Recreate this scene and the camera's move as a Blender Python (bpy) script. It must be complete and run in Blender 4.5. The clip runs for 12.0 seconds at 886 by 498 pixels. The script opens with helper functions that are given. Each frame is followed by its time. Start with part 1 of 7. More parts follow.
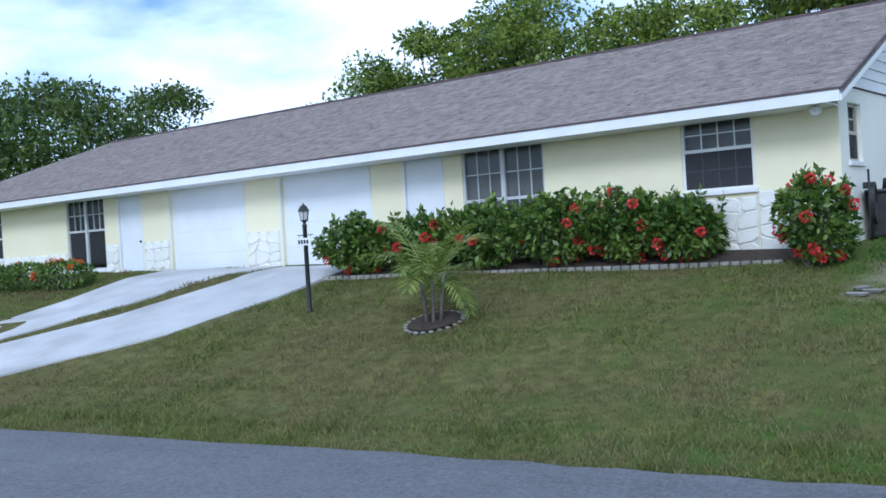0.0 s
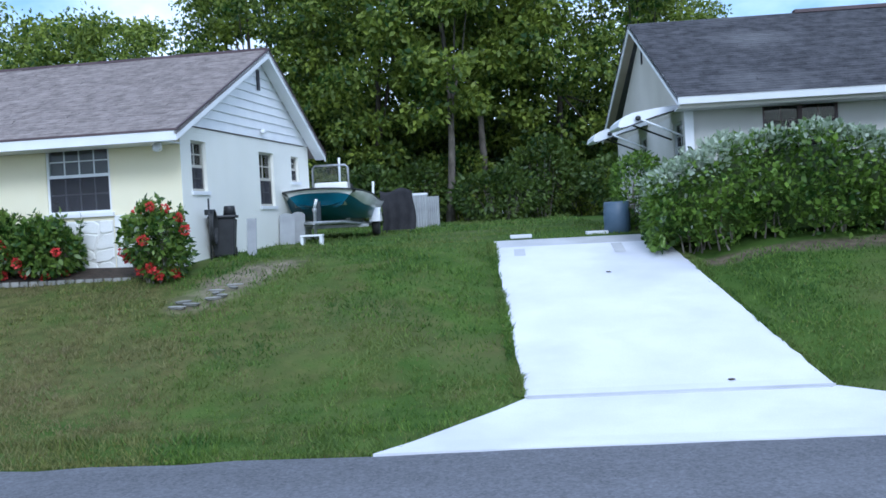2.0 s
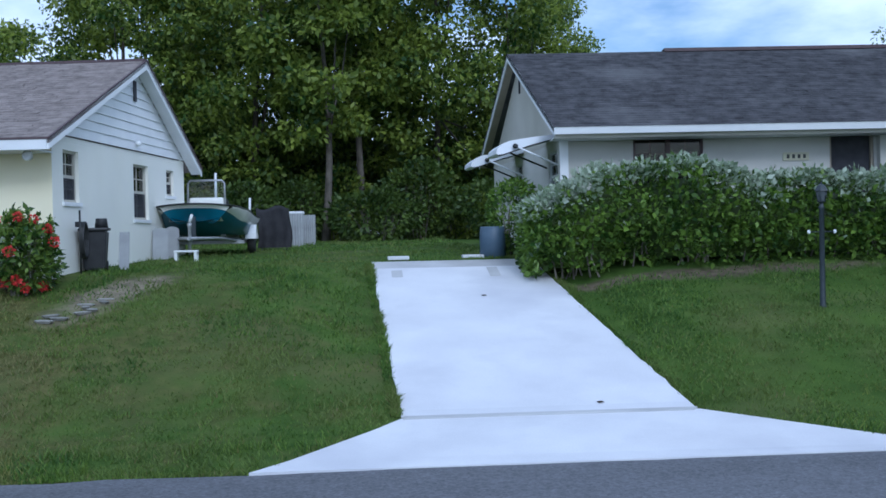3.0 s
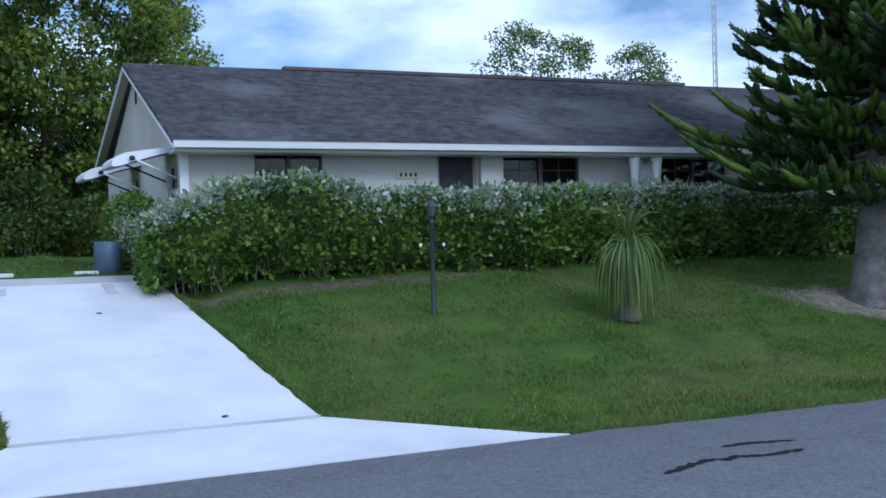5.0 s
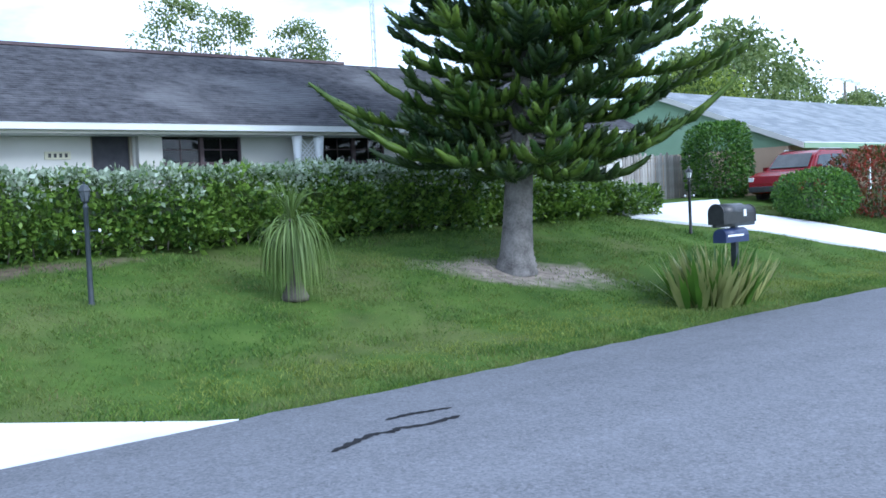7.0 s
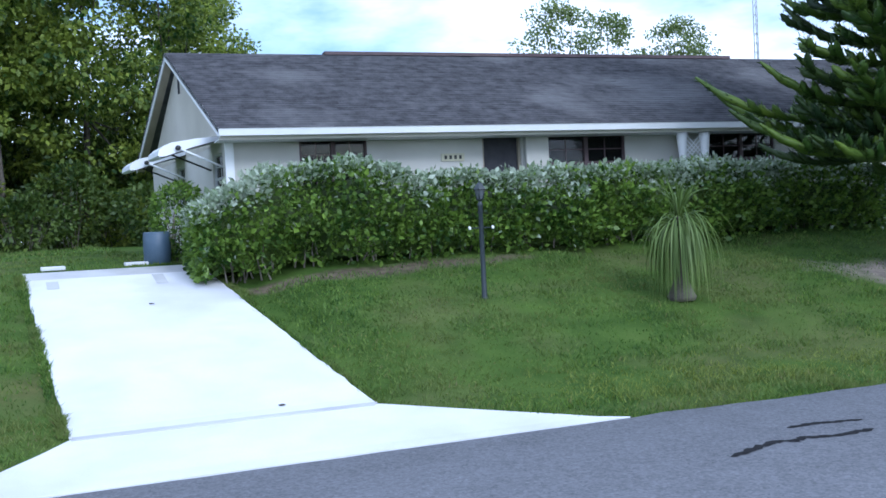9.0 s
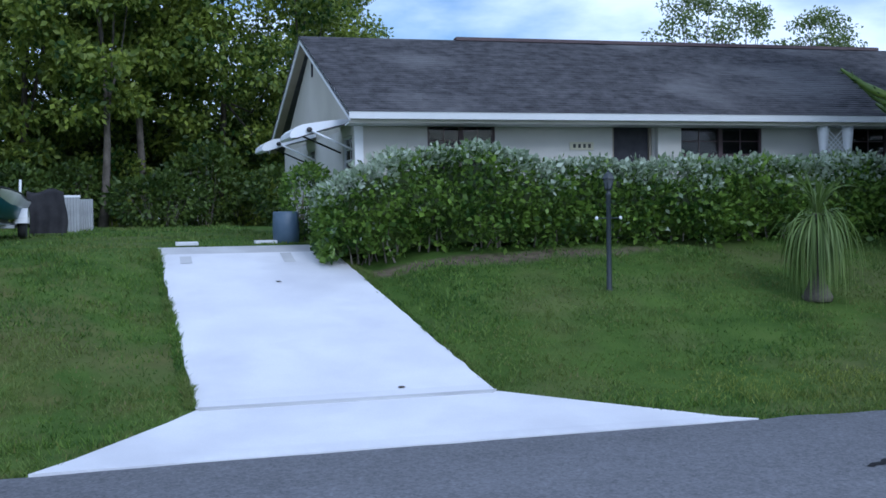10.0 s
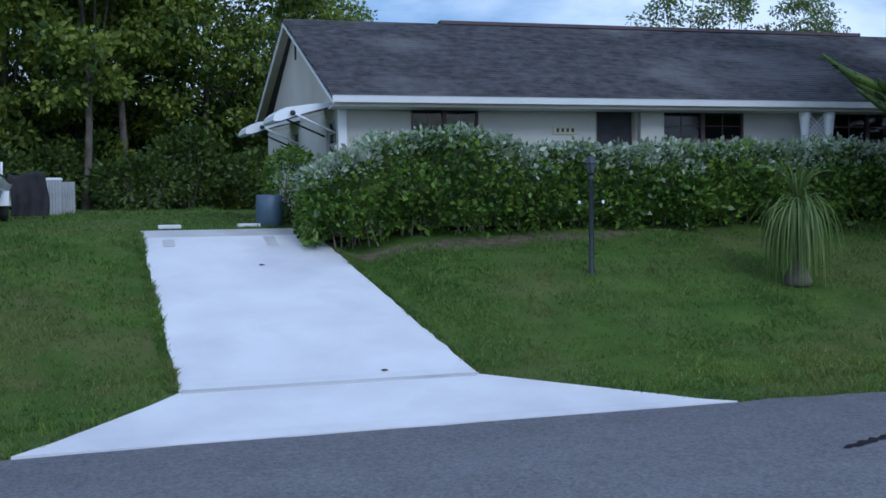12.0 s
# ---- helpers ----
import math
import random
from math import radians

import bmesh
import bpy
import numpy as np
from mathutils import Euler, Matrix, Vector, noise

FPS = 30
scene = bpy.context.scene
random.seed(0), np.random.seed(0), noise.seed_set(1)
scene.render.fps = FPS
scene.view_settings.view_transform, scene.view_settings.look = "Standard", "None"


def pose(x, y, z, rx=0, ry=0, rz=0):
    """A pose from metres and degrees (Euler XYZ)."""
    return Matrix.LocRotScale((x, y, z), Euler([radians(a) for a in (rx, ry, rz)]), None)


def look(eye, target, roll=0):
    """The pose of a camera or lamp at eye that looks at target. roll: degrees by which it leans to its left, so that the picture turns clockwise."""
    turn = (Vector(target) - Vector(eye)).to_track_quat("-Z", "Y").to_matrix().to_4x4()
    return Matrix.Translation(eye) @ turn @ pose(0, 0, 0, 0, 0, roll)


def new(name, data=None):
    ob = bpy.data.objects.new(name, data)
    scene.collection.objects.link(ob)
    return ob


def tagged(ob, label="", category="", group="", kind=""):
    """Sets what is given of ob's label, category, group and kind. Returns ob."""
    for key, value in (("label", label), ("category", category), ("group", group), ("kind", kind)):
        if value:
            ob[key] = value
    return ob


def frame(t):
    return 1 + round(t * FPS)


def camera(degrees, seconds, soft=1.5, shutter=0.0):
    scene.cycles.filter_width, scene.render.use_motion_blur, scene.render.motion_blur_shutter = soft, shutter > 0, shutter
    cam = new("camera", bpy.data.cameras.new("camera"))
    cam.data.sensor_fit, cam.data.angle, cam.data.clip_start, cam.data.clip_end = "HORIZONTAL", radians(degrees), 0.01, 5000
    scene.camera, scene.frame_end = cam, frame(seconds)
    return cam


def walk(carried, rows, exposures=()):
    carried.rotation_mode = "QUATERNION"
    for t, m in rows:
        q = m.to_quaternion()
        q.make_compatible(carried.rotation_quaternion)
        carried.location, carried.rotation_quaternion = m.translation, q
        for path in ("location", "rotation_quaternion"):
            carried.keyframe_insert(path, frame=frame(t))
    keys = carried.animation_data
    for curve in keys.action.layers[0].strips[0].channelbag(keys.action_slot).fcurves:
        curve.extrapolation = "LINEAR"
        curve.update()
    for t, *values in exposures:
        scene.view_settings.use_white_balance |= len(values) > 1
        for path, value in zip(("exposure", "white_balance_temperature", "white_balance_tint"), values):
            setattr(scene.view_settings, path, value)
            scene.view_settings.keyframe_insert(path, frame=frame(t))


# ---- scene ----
cam = camera(46.4, 12.0, soft=1.6)
walk(cam, [
    (0.0, look((-2.463, 1.374, 2.19), (-3.487, 3.092, 2.174), -3.5)),
    (0.2, look((-0.426, 0.022, 2.274), (-1.414, 1.761, 2.256), -3.0)),
    (0.5, pose(-0.038, 0.118, 2.246, 89.450, 3.198, 25.220)),
    (1.0, pose(0.053, -0.042, 2.338, 88.249, 3.389, 16.396)),
    (1.5, pose(0.112, -0.050, 2.388, 87.681, 3.405, 8.532)),
    (2.0, pose(0.202, 0.076, 2.358, 88.194, 2.925, 2.837)),
    (2.5, pose(0.200, -0.015, 2.386, 88.895, 1.847, -0.586)),
    (3.0, pose(0.100, -0.076, 2.377, 89.081, 1.163, -4.190)),
    (3.2, pose(0.081, -0.120, 2.374, 89.129, 1.421, -7.002)),
    (4.8, pose(0.005, -0.124, 2.286, 90.279, 1.079, -22.766)),
    (5.0, pose(0.041, -0.108, 2.315, 89.606, 1.373, -25.052)),
    (5.5, pose(0.203, -0.108, 2.344, 89.152, 1.893, -33.107)),
    (6.0, pose(0.104, -0.273, 2.429, 89.618, 1.209, -37.609)),
    (6.5, pose(0.111, -0.245, 2.414, 88.711, 1.810, -43.245)),
    (6.7, pose(0.061, -0.215, 2.426, 87.775, 2.465, -43.811)),
    (8.3, pose(0.072, -0.054, 2.373, 88.836, 4.955, -34.717)),
    (8.5, pose(0.048, 0.093, 2.344, 88.744, 4.696, -30.433)),
    (9.0, pose(-0.069, 0.093, 2.354, 88.636, 2.762, -22.955)),
    (9.5, pose(-0.090, 0.203, 2.276, 88.491, 1.519, -17.552)),
    (10.0, pose(-0.049, 0.220, 2.315, 88.255, 0.816, -16.085)),
    (10.5, pose(-0.112, 0.184, 2.338, 87.867, 0.560, -15.211)),
    (11.0, pose(-0.048, 0.231, 2.310, 87.845, 0.535, -15.773)),
    (11.5, pose(-0.051, 0.251, 2.293, 87.742, 0.794, -15.414)),
    (12.0, pose(-0.047, 0.172, 2.316, 87.343, 0.656, -16.961)),
], exposures=[(0.0, 0.27, 5050, 8), (0.5, 0.66, 5050, 8), (1.0, 0.72, 5050, 9), (1.5, 0.62, 4960, 9), (2.0, 0.42, 4980, 9), (2.5, 0.14, 4920, 9), (3.0, -0.08, 4890, 9), (5.0, 0.0, 4950, 10), (5.5, 0.45, 5080, 9), (6.0, 0.8, 5120, 9), (6.5, 1.0, 5080, 9), (8.5, 1.02, 5050, 9), (9.0, 0.6, 5050, 11), (9.5, 0.2, 4970, 11), (10.5, -0.12, 4920, 11), (12.0, -0.3, 4880, 10)])

# ---- world, sun ----
world = bpy.data.worlds.new("sky")
scene.world = world
world.use_nodes = True
wn, wl = world.node_tree.nodes, world.node_tree.links
wn.clear()
SUN_EL, SUN_AZ = radians(34), radians(165)
sky = wn.new("ShaderNodeTexSky")
sky.sky_type = "NISHITA"
sky.sun_disc = False
sky.sun_elevation, sky.sun_rotation = SUN_EL, SUN_AZ
tc = wn.new("ShaderNodeTexCoord")
mp = wn.new("ShaderNodeMapping")
mp.inputs["Scale"].default_value = (1.0, 1.0, 2.6)
mp.inputs["Location"].default_value = (0.35, 1.2, 0.1)
cn = wn.new("ShaderNodeTexNoise")
cn.inputs["Scale"].default_value, cn.inputs["Detail"].default_value = 2.3, 7
cn.inputs["Roughness"].default_value = 0.55
cr = wn.new("ShaderNodeValToRGB")
cr.color_ramp.elements[0].position, cr.color_ramp.elements[1].position = 0.37, 0.53
mix = wn.new("ShaderNodeMixRGB")
mix.inputs[2].default_value = (9.5, 9.8, 10.4, 1)
bg = wn.new("ShaderNodeBackground")
bg.inputs["Strength"].default_value = 0.11
wo = wn.new("ShaderNodeOutputWorld")
wl.new(tc.outputs["Generated"], mp.inputs[0])
wl.new(mp.outputs[0], cn.inputs["Vector"])
wl.new(cn.outputs["Fac"], cr.inputs[0])
wl.new(cr.outputs[0], mix.inputs[0])
wl.new(sky.outputs[0], mix.inputs[1])
wl.new(mix.outputs[0], bg.inputs[0])
wl.new(bg.outputs[0], wo.inputs[0])
sun = new("sun", bpy.data.lights.new("sun", "SUN"))
sun.data.energy, sun.data.angle, sun.data.color = 1.2, radians(18), (1.0, 0.94, 0.85)
sun.matrix_world = look((0, 0, 0), (-math.sin(SUN_AZ) * math.cos(SUN_EL), -math.cos(SUN_AZ) * math.cos(SUN_EL), -math.sin(SUN_EL)))


# ---- materials ----
def surface(name, a, b, scale=4.0, rough=0.7, fine=60.0, bump=0.2, metal=0.0, island=0.0, objects=0.0, detail=6, stain=None, amount=0.5, stain_scale=0.6, spec=0.5):
    """Two colours mixed by broad and fine noise, with relief; optional stains with a shape of their own."""
    m = bpy.data.materials.new(name)
    m.use_nodes = True
    n, l = m.node_tree.nodes, m.node_tree.links
    p = n["Principled BSDF"]
    geo = n.new("ShaderNodeTexCoord")
    n1, n2 = n.new("ShaderNodeTexNoise"), n.new("ShaderNodeTexNoise")
    n1.inputs["Scale"].default_value, n1.inputs["Detail"].default_value = scale, detail
    n2.inputs["Scale"].default_value, n2.inputs["Detail"].default_value = fine, 4
    l.new(geo.outputs["Object"], n1.inputs["Vector"])
    l.new(geo.outputs["Object"], n2.inputs["Vector"])
    s = n.new("ShaderNodeMath")
    s.operation = "MULTIPLY_ADD"
    s.inputs[1].default_value, s.inputs[2].default_value = 0.45, -0.22
    l.new(n2.outputs["Fac"], s.inputs[0])
    t = n.new("ShaderNodeMath")
    l.new(n1.outputs["Fac"], t.inputs[0])
    l.new(s.outputs[0], t.inputs[1])
    last = t
    for wanted, node, socket in ((island, "ShaderNodeNewGeometry", "Random Per Island"), (objects, "ShaderNodeObjectInfo", "Random")):
        if wanted:
            g = n.new(node)
            q = n.new("ShaderNodeMath")
            q.operation = "MULTIPLY_ADD"
            q.inputs[1].default_value, q.inputs[2].default_value = wanted, -wanted / 2
            l.new(g.outputs[socket], q.inputs[0])
            w = n.new("ShaderNodeMath")
            l.new(last.outputs[0], w.inputs[0])
            l.new(q.outputs[0], w.inputs[1])
            last = w
    r = n.new("ShaderNodeValToRGB")
    r.color_ramp.elements[0].position, r.color_ramp.elements[1].position = 0.28, 0.72
    r.color_ramp.elements[0].color, r.color_ramp.elements[1].color = (*a, 1), (*b, 1)
    l.new(last.outputs[0], r.inputs[0])
    out = r.outputs[0]
    if stain:
        n3 = n.new("ShaderNodeTexNoise")
        n3.inputs["Scale"].default_value, n3.inputs["Detail"].default_value = stain_scale, 8
        l.new(geo.outputs["Object"], n3.inputs["Vector"])
        r3 = n.new("ShaderNodeValToRGB")
        r3.color_ramp.elements[0].position, r3.color_ramp.elements[1].position = 0.5, 0.68
        r3.color_ramp.elements[1].color = (amount, amount, amount, 1)
        l.new(n3.outputs["Fac"], r3.inputs[0])
        mx = n.new("ShaderNodeMixRGB")
        mx.inputs[2].default_value = (*stain, 1)
        l.new(r3.outputs[0], mx.inputs[0])
        l.new(out, mx.inputs[1])
        out = mx.outputs[0]
    l.new(out, p.inputs["Base Color"])
    p.inputs["Roughness"].default_value, p.inputs["Metallic"].default_value = rough, metal
    p.inputs["Specular IOR Level"].default_value = spec
    if bump:
        bp = n.new("ShaderNodeBump")
        bp.inputs["Strength"].default_value, bp.inputs["Distance"].default_value = bump, 0.02
        l.new(t.outputs[0], bp.inputs["Height"])
        l.new(bp.outputs[0], p.inputs["Normal"])
    return m


def leafy(name, a, b, through_light=0.35, rough=0.5, vary=0.9, scale=0.8, patch=None, patch_scale=0.3):
    """Leaves: colour varies from leaf to leaf and in broad drifts; some light comes through."""
    m = bpy.data.materials.new(name)
    m.use_nodes = True
    n, l = m.node_tree.nodes, m.node_tree.links
    p, out = n["Principled BSDF"], n["Material Output"]
    g = n.new("ShaderNodeNewGeometry")
    geo = n.new("ShaderNodeTexCoord")
    nz = n.new("ShaderNodeTexNoise")
    nz.inputs["Scale"].default_value = scale
    l.new(geo.outputs["Object"], nz.inputs["Vector"])
    q = n.new("ShaderNodeMath")
    q.operation = "MULTIPLY_ADD"
    q.inputs[1].default_value, q.inputs[2].default_value = vary, -vary / 2
    l.new(g.outputs["Random Per Island"], q.inputs[0])
    w = n.new("ShaderNodeMath")
    l.new(nz.outputs["Fac"], w.inputs[0])
    l.new(q.outputs[0], w.inputs[1])
    r = n.new("ShaderNodeValToRGB")
    r.color_ramp.elements[0].position, r.color_ramp.elements[1].position = 0.2, 0.85
    r.color_ramp.elements[0].color, r.color_ramp.elements[1].color = (*a, 1), (*b, 1)
    l.new(w.outputs[0], r.inputs[0])
    out_color = r.outputs[0]
    if patch:
        n3 = n.new("ShaderNodeTexNoise")
        n3.inputs["Scale"].default_value, n3.inputs["Detail"].default_value = patch_scale, 5
        l.new(geo.outputs["Object"], n3.inputs["Vector"])
        r3 = n.new("ShaderNodeValToRGB")
        r3.color_ramp.elements[0].position, r3.color_ramp.elements[1].position = 0.44, 0.66
        l.new(n3.outputs["Fac"], r3.inputs[0])
        mc = n.new("ShaderNodeMixRGB")
        mc.inputs[2].default_value = (*patch, 1)
        l.new(r3.outputs[0], mc.inputs[0])
        l.new(out_color, mc.inputs[1])
        out_color = mc.outputs[0]
    l.new(out_color, p.inputs["Base Color"])
    p.inputs["Roughness"].default_value = rough
    tl = n.new("ShaderNodeBsdfTranslucent")
    l.new(out_color, tl.inputs["Color"])
    mx = n.new("ShaderNodeMixShader")
    mx.inputs[0].default_value = through_light
    l.new(p.outputs[0], mx.inputs[1])
    l.new(tl.outputs[0], mx.inputs[2])
    l.new(mx.outputs[0], out.inputs["Surface"])
    return m


def pane_mesh(name, colour, gap):
    """Woven insect mesh: dark threads with some of the view through."""
    m = bpy.data.materials.new(name)
    m.use_nodes = True
    n, l = m.node_tree.nodes, m.node_tree.links
    tr, mx = n.new("ShaderNodeBsdfTransparent"), n.new("ShaderNodeMixShader")
    p = n["Principled BSDF"]
    p.inputs["Base Color"].default_value = (*colour, 1)
    p.inputs["Roughness"].default_value = 0.8
    mx.inputs[0].default_value = gap
    l.new(p.outputs[0], mx.inputs[1])
    l.new(tr.outputs[0], mx.inputs[2])
    l.new(mx.outputs[0], n["Material Output"].inputs["Surface"])
    return m


def pane_glass(name, tint):
    m = bpy.data.materials.new(name)
    m.use_nodes = True
    n, l = m.node_tree.nodes, m.node_tree.links
    tr, gl, fr, mx = (n.new("ShaderNode" + k) for k in ("BsdfTransparent", "BsdfGlossy", "Fresnel", "MixShader"))
    tr.inputs[0].default_value = (*tint, 1)
    gl.inputs["Roughness"].default_value = 0.03
    fr.inputs["IOR"].default_value = 1.35
    l.new(fr.outputs[0], mx.inputs[0])
    l.new(tr.outputs[0], mx.inputs[1])
    l.new(gl.outputs[0], mx.inputs[2])
    l.new(mx.outputs[0], n["Material Output"].inputs["Surface"])
    return m



def aggregate(name, base, contrast):
    """Asphalt: fine stones of many greys in a binder, long faint wear bands, a few pale and dark flecks."""
    m = bpy.data.materials.new(name)
    m.use_nodes = True
    n, l = m.node_tree.nodes, m.node_tree.links
    p = n["Principled BSDF"]
    geo = n.new("ShaderNodeTexCoord")
    vo = n.new("ShaderNodeTexVoronoi")
    vo.inputs["Scale"].default_value = 38
    n1, n2, n3 = (n.new("ShaderNodeTexNoise") for _ in range(3))
    mp = n.new("ShaderNodeMapping")
    mp.inputs["Scale"].default_value = (0.12, 0.9, 1)
    n1.inputs["Scale"].default_value, n1.inputs["Detail"].default_value = 1.0, 4
    n2.inputs["Scale"].default_value, n2.inputs["Detail"].default_value = 14, 8
    n2.inputs["Roughness"].default_value = 0.75
    n3.inputs["Scale"].default_value, n3.inputs["Detail"].default_value = 1.7, 8
    l.new(geo.outputs["Object"], mp.inputs[0])
    l.new(mp.outputs[0], n1.inputs["Vector"])
    for q in (vo, n2, n3):
        l.new(geo.outputs["Object"], q.inputs["Vector"])
    total = None
    for sock, k in ((vo.outputs["Color"], 0.55), (n2.outputs["Fac"], 1.1), (n1.outputs["Fac"], 0.35), (n3.outputs["Fac"], 0.35)):
        a = n.new("ShaderNodeMath")
        a.operation = "MULTIPLY_ADD"
        a.inputs[1].default_value, a.inputs[2].default_value = k * contrast, -0.5 * k * contrast
        l.new(sock, a.inputs[0])
        if total:
            l.new(total.outputs[0], a.inputs[2])
            b = n.new("ShaderNodeMath")
            b.inputs[1].default_value = -0.5 * k * contrast
            l.new(a.outputs[0], b.inputs[0])
            a = b
        total = a
    one = n.new("ShaderNodeMath")
    one.inputs[1].default_value = 1.0
    l.new(total.outputs[0], one.inputs[0])
    mx = n.new("ShaderNodeVectorMath")
    mx.operation = "SCALE"
    mx.inputs[0].default_value = base
    l.new(one.outputs[0], mx.inputs["Scale"])
    l.new(mx.outputs[0], p.inputs["Base Color"])
    p.inputs["Roughness"].default_value, p.inputs["Specular IOR Level"].default_value = 0.9, 0.3
    bp = n.new("ShaderNodeBump")
    bp.inputs["Strength"].default_value, bp.inputs["Distance"].default_value = 0.8, 0.012
    l.new(total.outputs[0], bp.inputs["Height"])
    l.new(bp.outputs[0], p.inputs["Normal"])
    return m


M_GROUND = surface("lawn soil and thatch", (0.038, 0.075, 0.012), (0.080, 0.130, 0.024), 1.3, 0.95, 30, 0.6, stain=(0.14, 0.11, 0.06), amount=0.35, stain_scale=0.45, spec=0.1)


def soil_patch(m, cx, cy, rx, ry, colour, turn=0.0):
    """Bare soil with a ragged outline worn into a ground material round one spot."""
    n, l = m.node_tree.nodes, m.node_tree.links
    p = n["Principled BSDF"]
    old = p.inputs["Base Color"].links[0].from_socket
    geo, mp, nz = n.new("ShaderNodeTexCoord"), n.new("ShaderNodeMapping"), n.new("ShaderNodeTexNoise")
    mp.vector_type = "TEXTURE"
    mp.inputs["Location"].default_value = (cx, cy, 0)
    mp.inputs["Rotation"].default_value = (0, 0, turn)
    mp.inputs["Scale"].default_value = (rx, ry, 1000)
    nz.inputs["Scale"].default_value, nz.inputs["Detail"].default_value = 1.6, 7
    l.new(geo.outputs["Object"], mp.inputs[0])
    l.new(geo.outputs["Object"], nz.inputs["Vector"])
    ln = n.new("ShaderNodeVectorMath")
    ln.operation = "LENGTH"
    l.new(mp.outputs[0], ln.inputs[0])
    s = n.new("ShaderNodeMath")
    s.operation = "MULTIPLY_ADD"
    s.inputs[1].default_value = 1.5
    l.new(nz.outputs["Fac"], s.inputs[0])
    l.new(ln.outputs["Value"], s.inputs[2])
    r = n.new("ShaderNodeValToRGB")
    r.color_ramp.elements[0].position, r.color_ramp.elements[1].position = 0.62, 0.92
    r.color_ramp.elements[0].color, r.color_ramp.elements[1].color = (1, 1, 1, 1), (0, 0, 0, 1)
    h = n.new("ShaderNodeMath")
    h.operation = "MULTIPLY"
    h.inputs[1].default_value = 0.5
    l.new(s.outputs[0], h.inputs[0])
    l.new(h.outputs[0], r.inputs[0])
    nf = n.new("ShaderNodeTexNoise")
    nf.inputs["Scale"].default_value, nf.inputs["Detail"].default_value = 5, 8
    l.new(geo.outputs["Object"], nf.inputs["Vector"])
    rc = n.new("ShaderNodeValToRGB")
    rc.color_ramp.elements[0].position, rc.color_ramp.elements[1].position = 0.35, 0.65
    rc.color_ramp.elements[0].color, rc.color_ramp.elements[1].color = (*[c * 0.55 for c in colour], 1), (*colour, 1)
    l.new(nf.outputs["Fac"], rc.inputs[0])
    mx = n.new("ShaderNodeMixRGB")
    l.new(r.outputs[0], mx.inputs[0])
    l.new(old, mx.inputs[1])
    l.new(rc.outputs[0], mx.inputs[2])
    l.new(mx.outputs[0], p.inputs["Base Color"])


soil_patch(M_GROUND, -15.5, 14.5, 15.0, 8.0, (0.135, 0.130, 0.045))
soil_patch(M_GROUND, 16.3, 14.55, 2.5, 1.0, (0.31, 0.265, 0.22), -0.5)
soil_patch(M_GROUND, -4.1, 17.2, 0.55, 1.6, (0.25, 0.215, 0.15), -0.5)
soil_patch(M_GROUND, 6.0, 17.75, 3.5, 0.35, (0.16, 0.13, 0.09))
M_GRASS = leafy("grass blades", (0.038, 0.098, 0.010), (0.150, 0.240, 0.032), 0.3, 0.7, 0.8, 1.1, (0.150, 0.190, 0.042), 0.5)
M_GRASS_OLIVE = leafy("short olive grass", (0.090, 0.120, 0.022), (0.225, 0.232, 0.062), 0.3, 0.7, 0.7, 1.1, (0.215, 0.180, 0.085), 0.5)
M_GRASS_DRY = leafy("sunny yellow green grass", (0.10, 0.155, 0.02), (0.25, 0.29, 0.05), 0.3, 0.7, 0.8, 0.7)
M_LIMB = surface("grey wood edge bark", (0.06, 0.052, 0.042), (0.16, 0.14, 0.115), 3, 0.95, 25, 1.0)
M_ROAD = aggregate("worn asphalt", (0.155, 0.158, 0.172), 1.0)
M_TAR = surface("black crack sealant", (0.008, 0.008, 0.010), (0.016, 0.016, 0.018), 8, 0.85, 60, 0.2, spec=0.2)
M_CONCRETE = surface("pale painted concrete", (0.62, 0.62, 0.65), (0.75, 0.75, 0.77), 0.8, 0.8, 60, 0.2, stain=(0.54, 0.54, 0.58), amount=0.6, stain_scale=0.6, spec=0.3)
M_CONCRETE_OLD = surface("weathered concrete", (0.42, 0.42, 0.43), (0.56, 0.56, 0.56), 1.0, 0.9, 100, 0.3, stain=(0.33, 0.32, 0.31), amount=0.6, stain_scale=0.8, spec=0.3)
M_DIRT = surface("bare sandy soil", (0.16, 0.12, 0.08), (0.34, 0.28, 0.21), 2.2, 0.95, 40, 0.6, spec=0.1)
M_YELLOW = surface("cream yellow stucco", (0.86, 0.79, 0.56), (0.90, 0.84, 0.62), 0.9, 0.85, 160, 0.25, stain=(0.83, 0.79, 0.55), amount=0.35, spec=0.3)
M_CREAM = surface("pale cream stucco", (0.82, 0.81, 0.73), (0.87, 0.86, 0.79), 0.9, 0.85, 160, 0.25, stain=(0.77, 0.77, 0.72), amount=0.35, spec=0.3)
M_WHITE = surface("white paint", (0.76, 0.77, 0.79), (0.84, 0.85, 0.86), 2.0, 0.5, 90, 0.05)
M_DOOR = surface("white door enamel", (0.78, 0.80, 0.84), (0.84, 0.86, 0.89), 1.5, 0.45, 60, 0.03)
M_STONE = surface("white painted field stone", (0.78, 0.77, 0.72), (0.88, 0.87, 0.83), 3.0, 0.85, 40, 0.8, objects=0.35)
M_MORTAR = surface("grey white mortar", (0.62, 0.61, 0.56), (0.72, 0.71, 0.66), 5, 0.95, 70, 0.5)
M_SHINGLE1 = surface("brown grey asphalt shingle", (0.185, 0.160, 0.152), (0.315, 0.275, 0.260), 5.0, 0.95, 30, 0.6, island=0.16, spec=0.2)
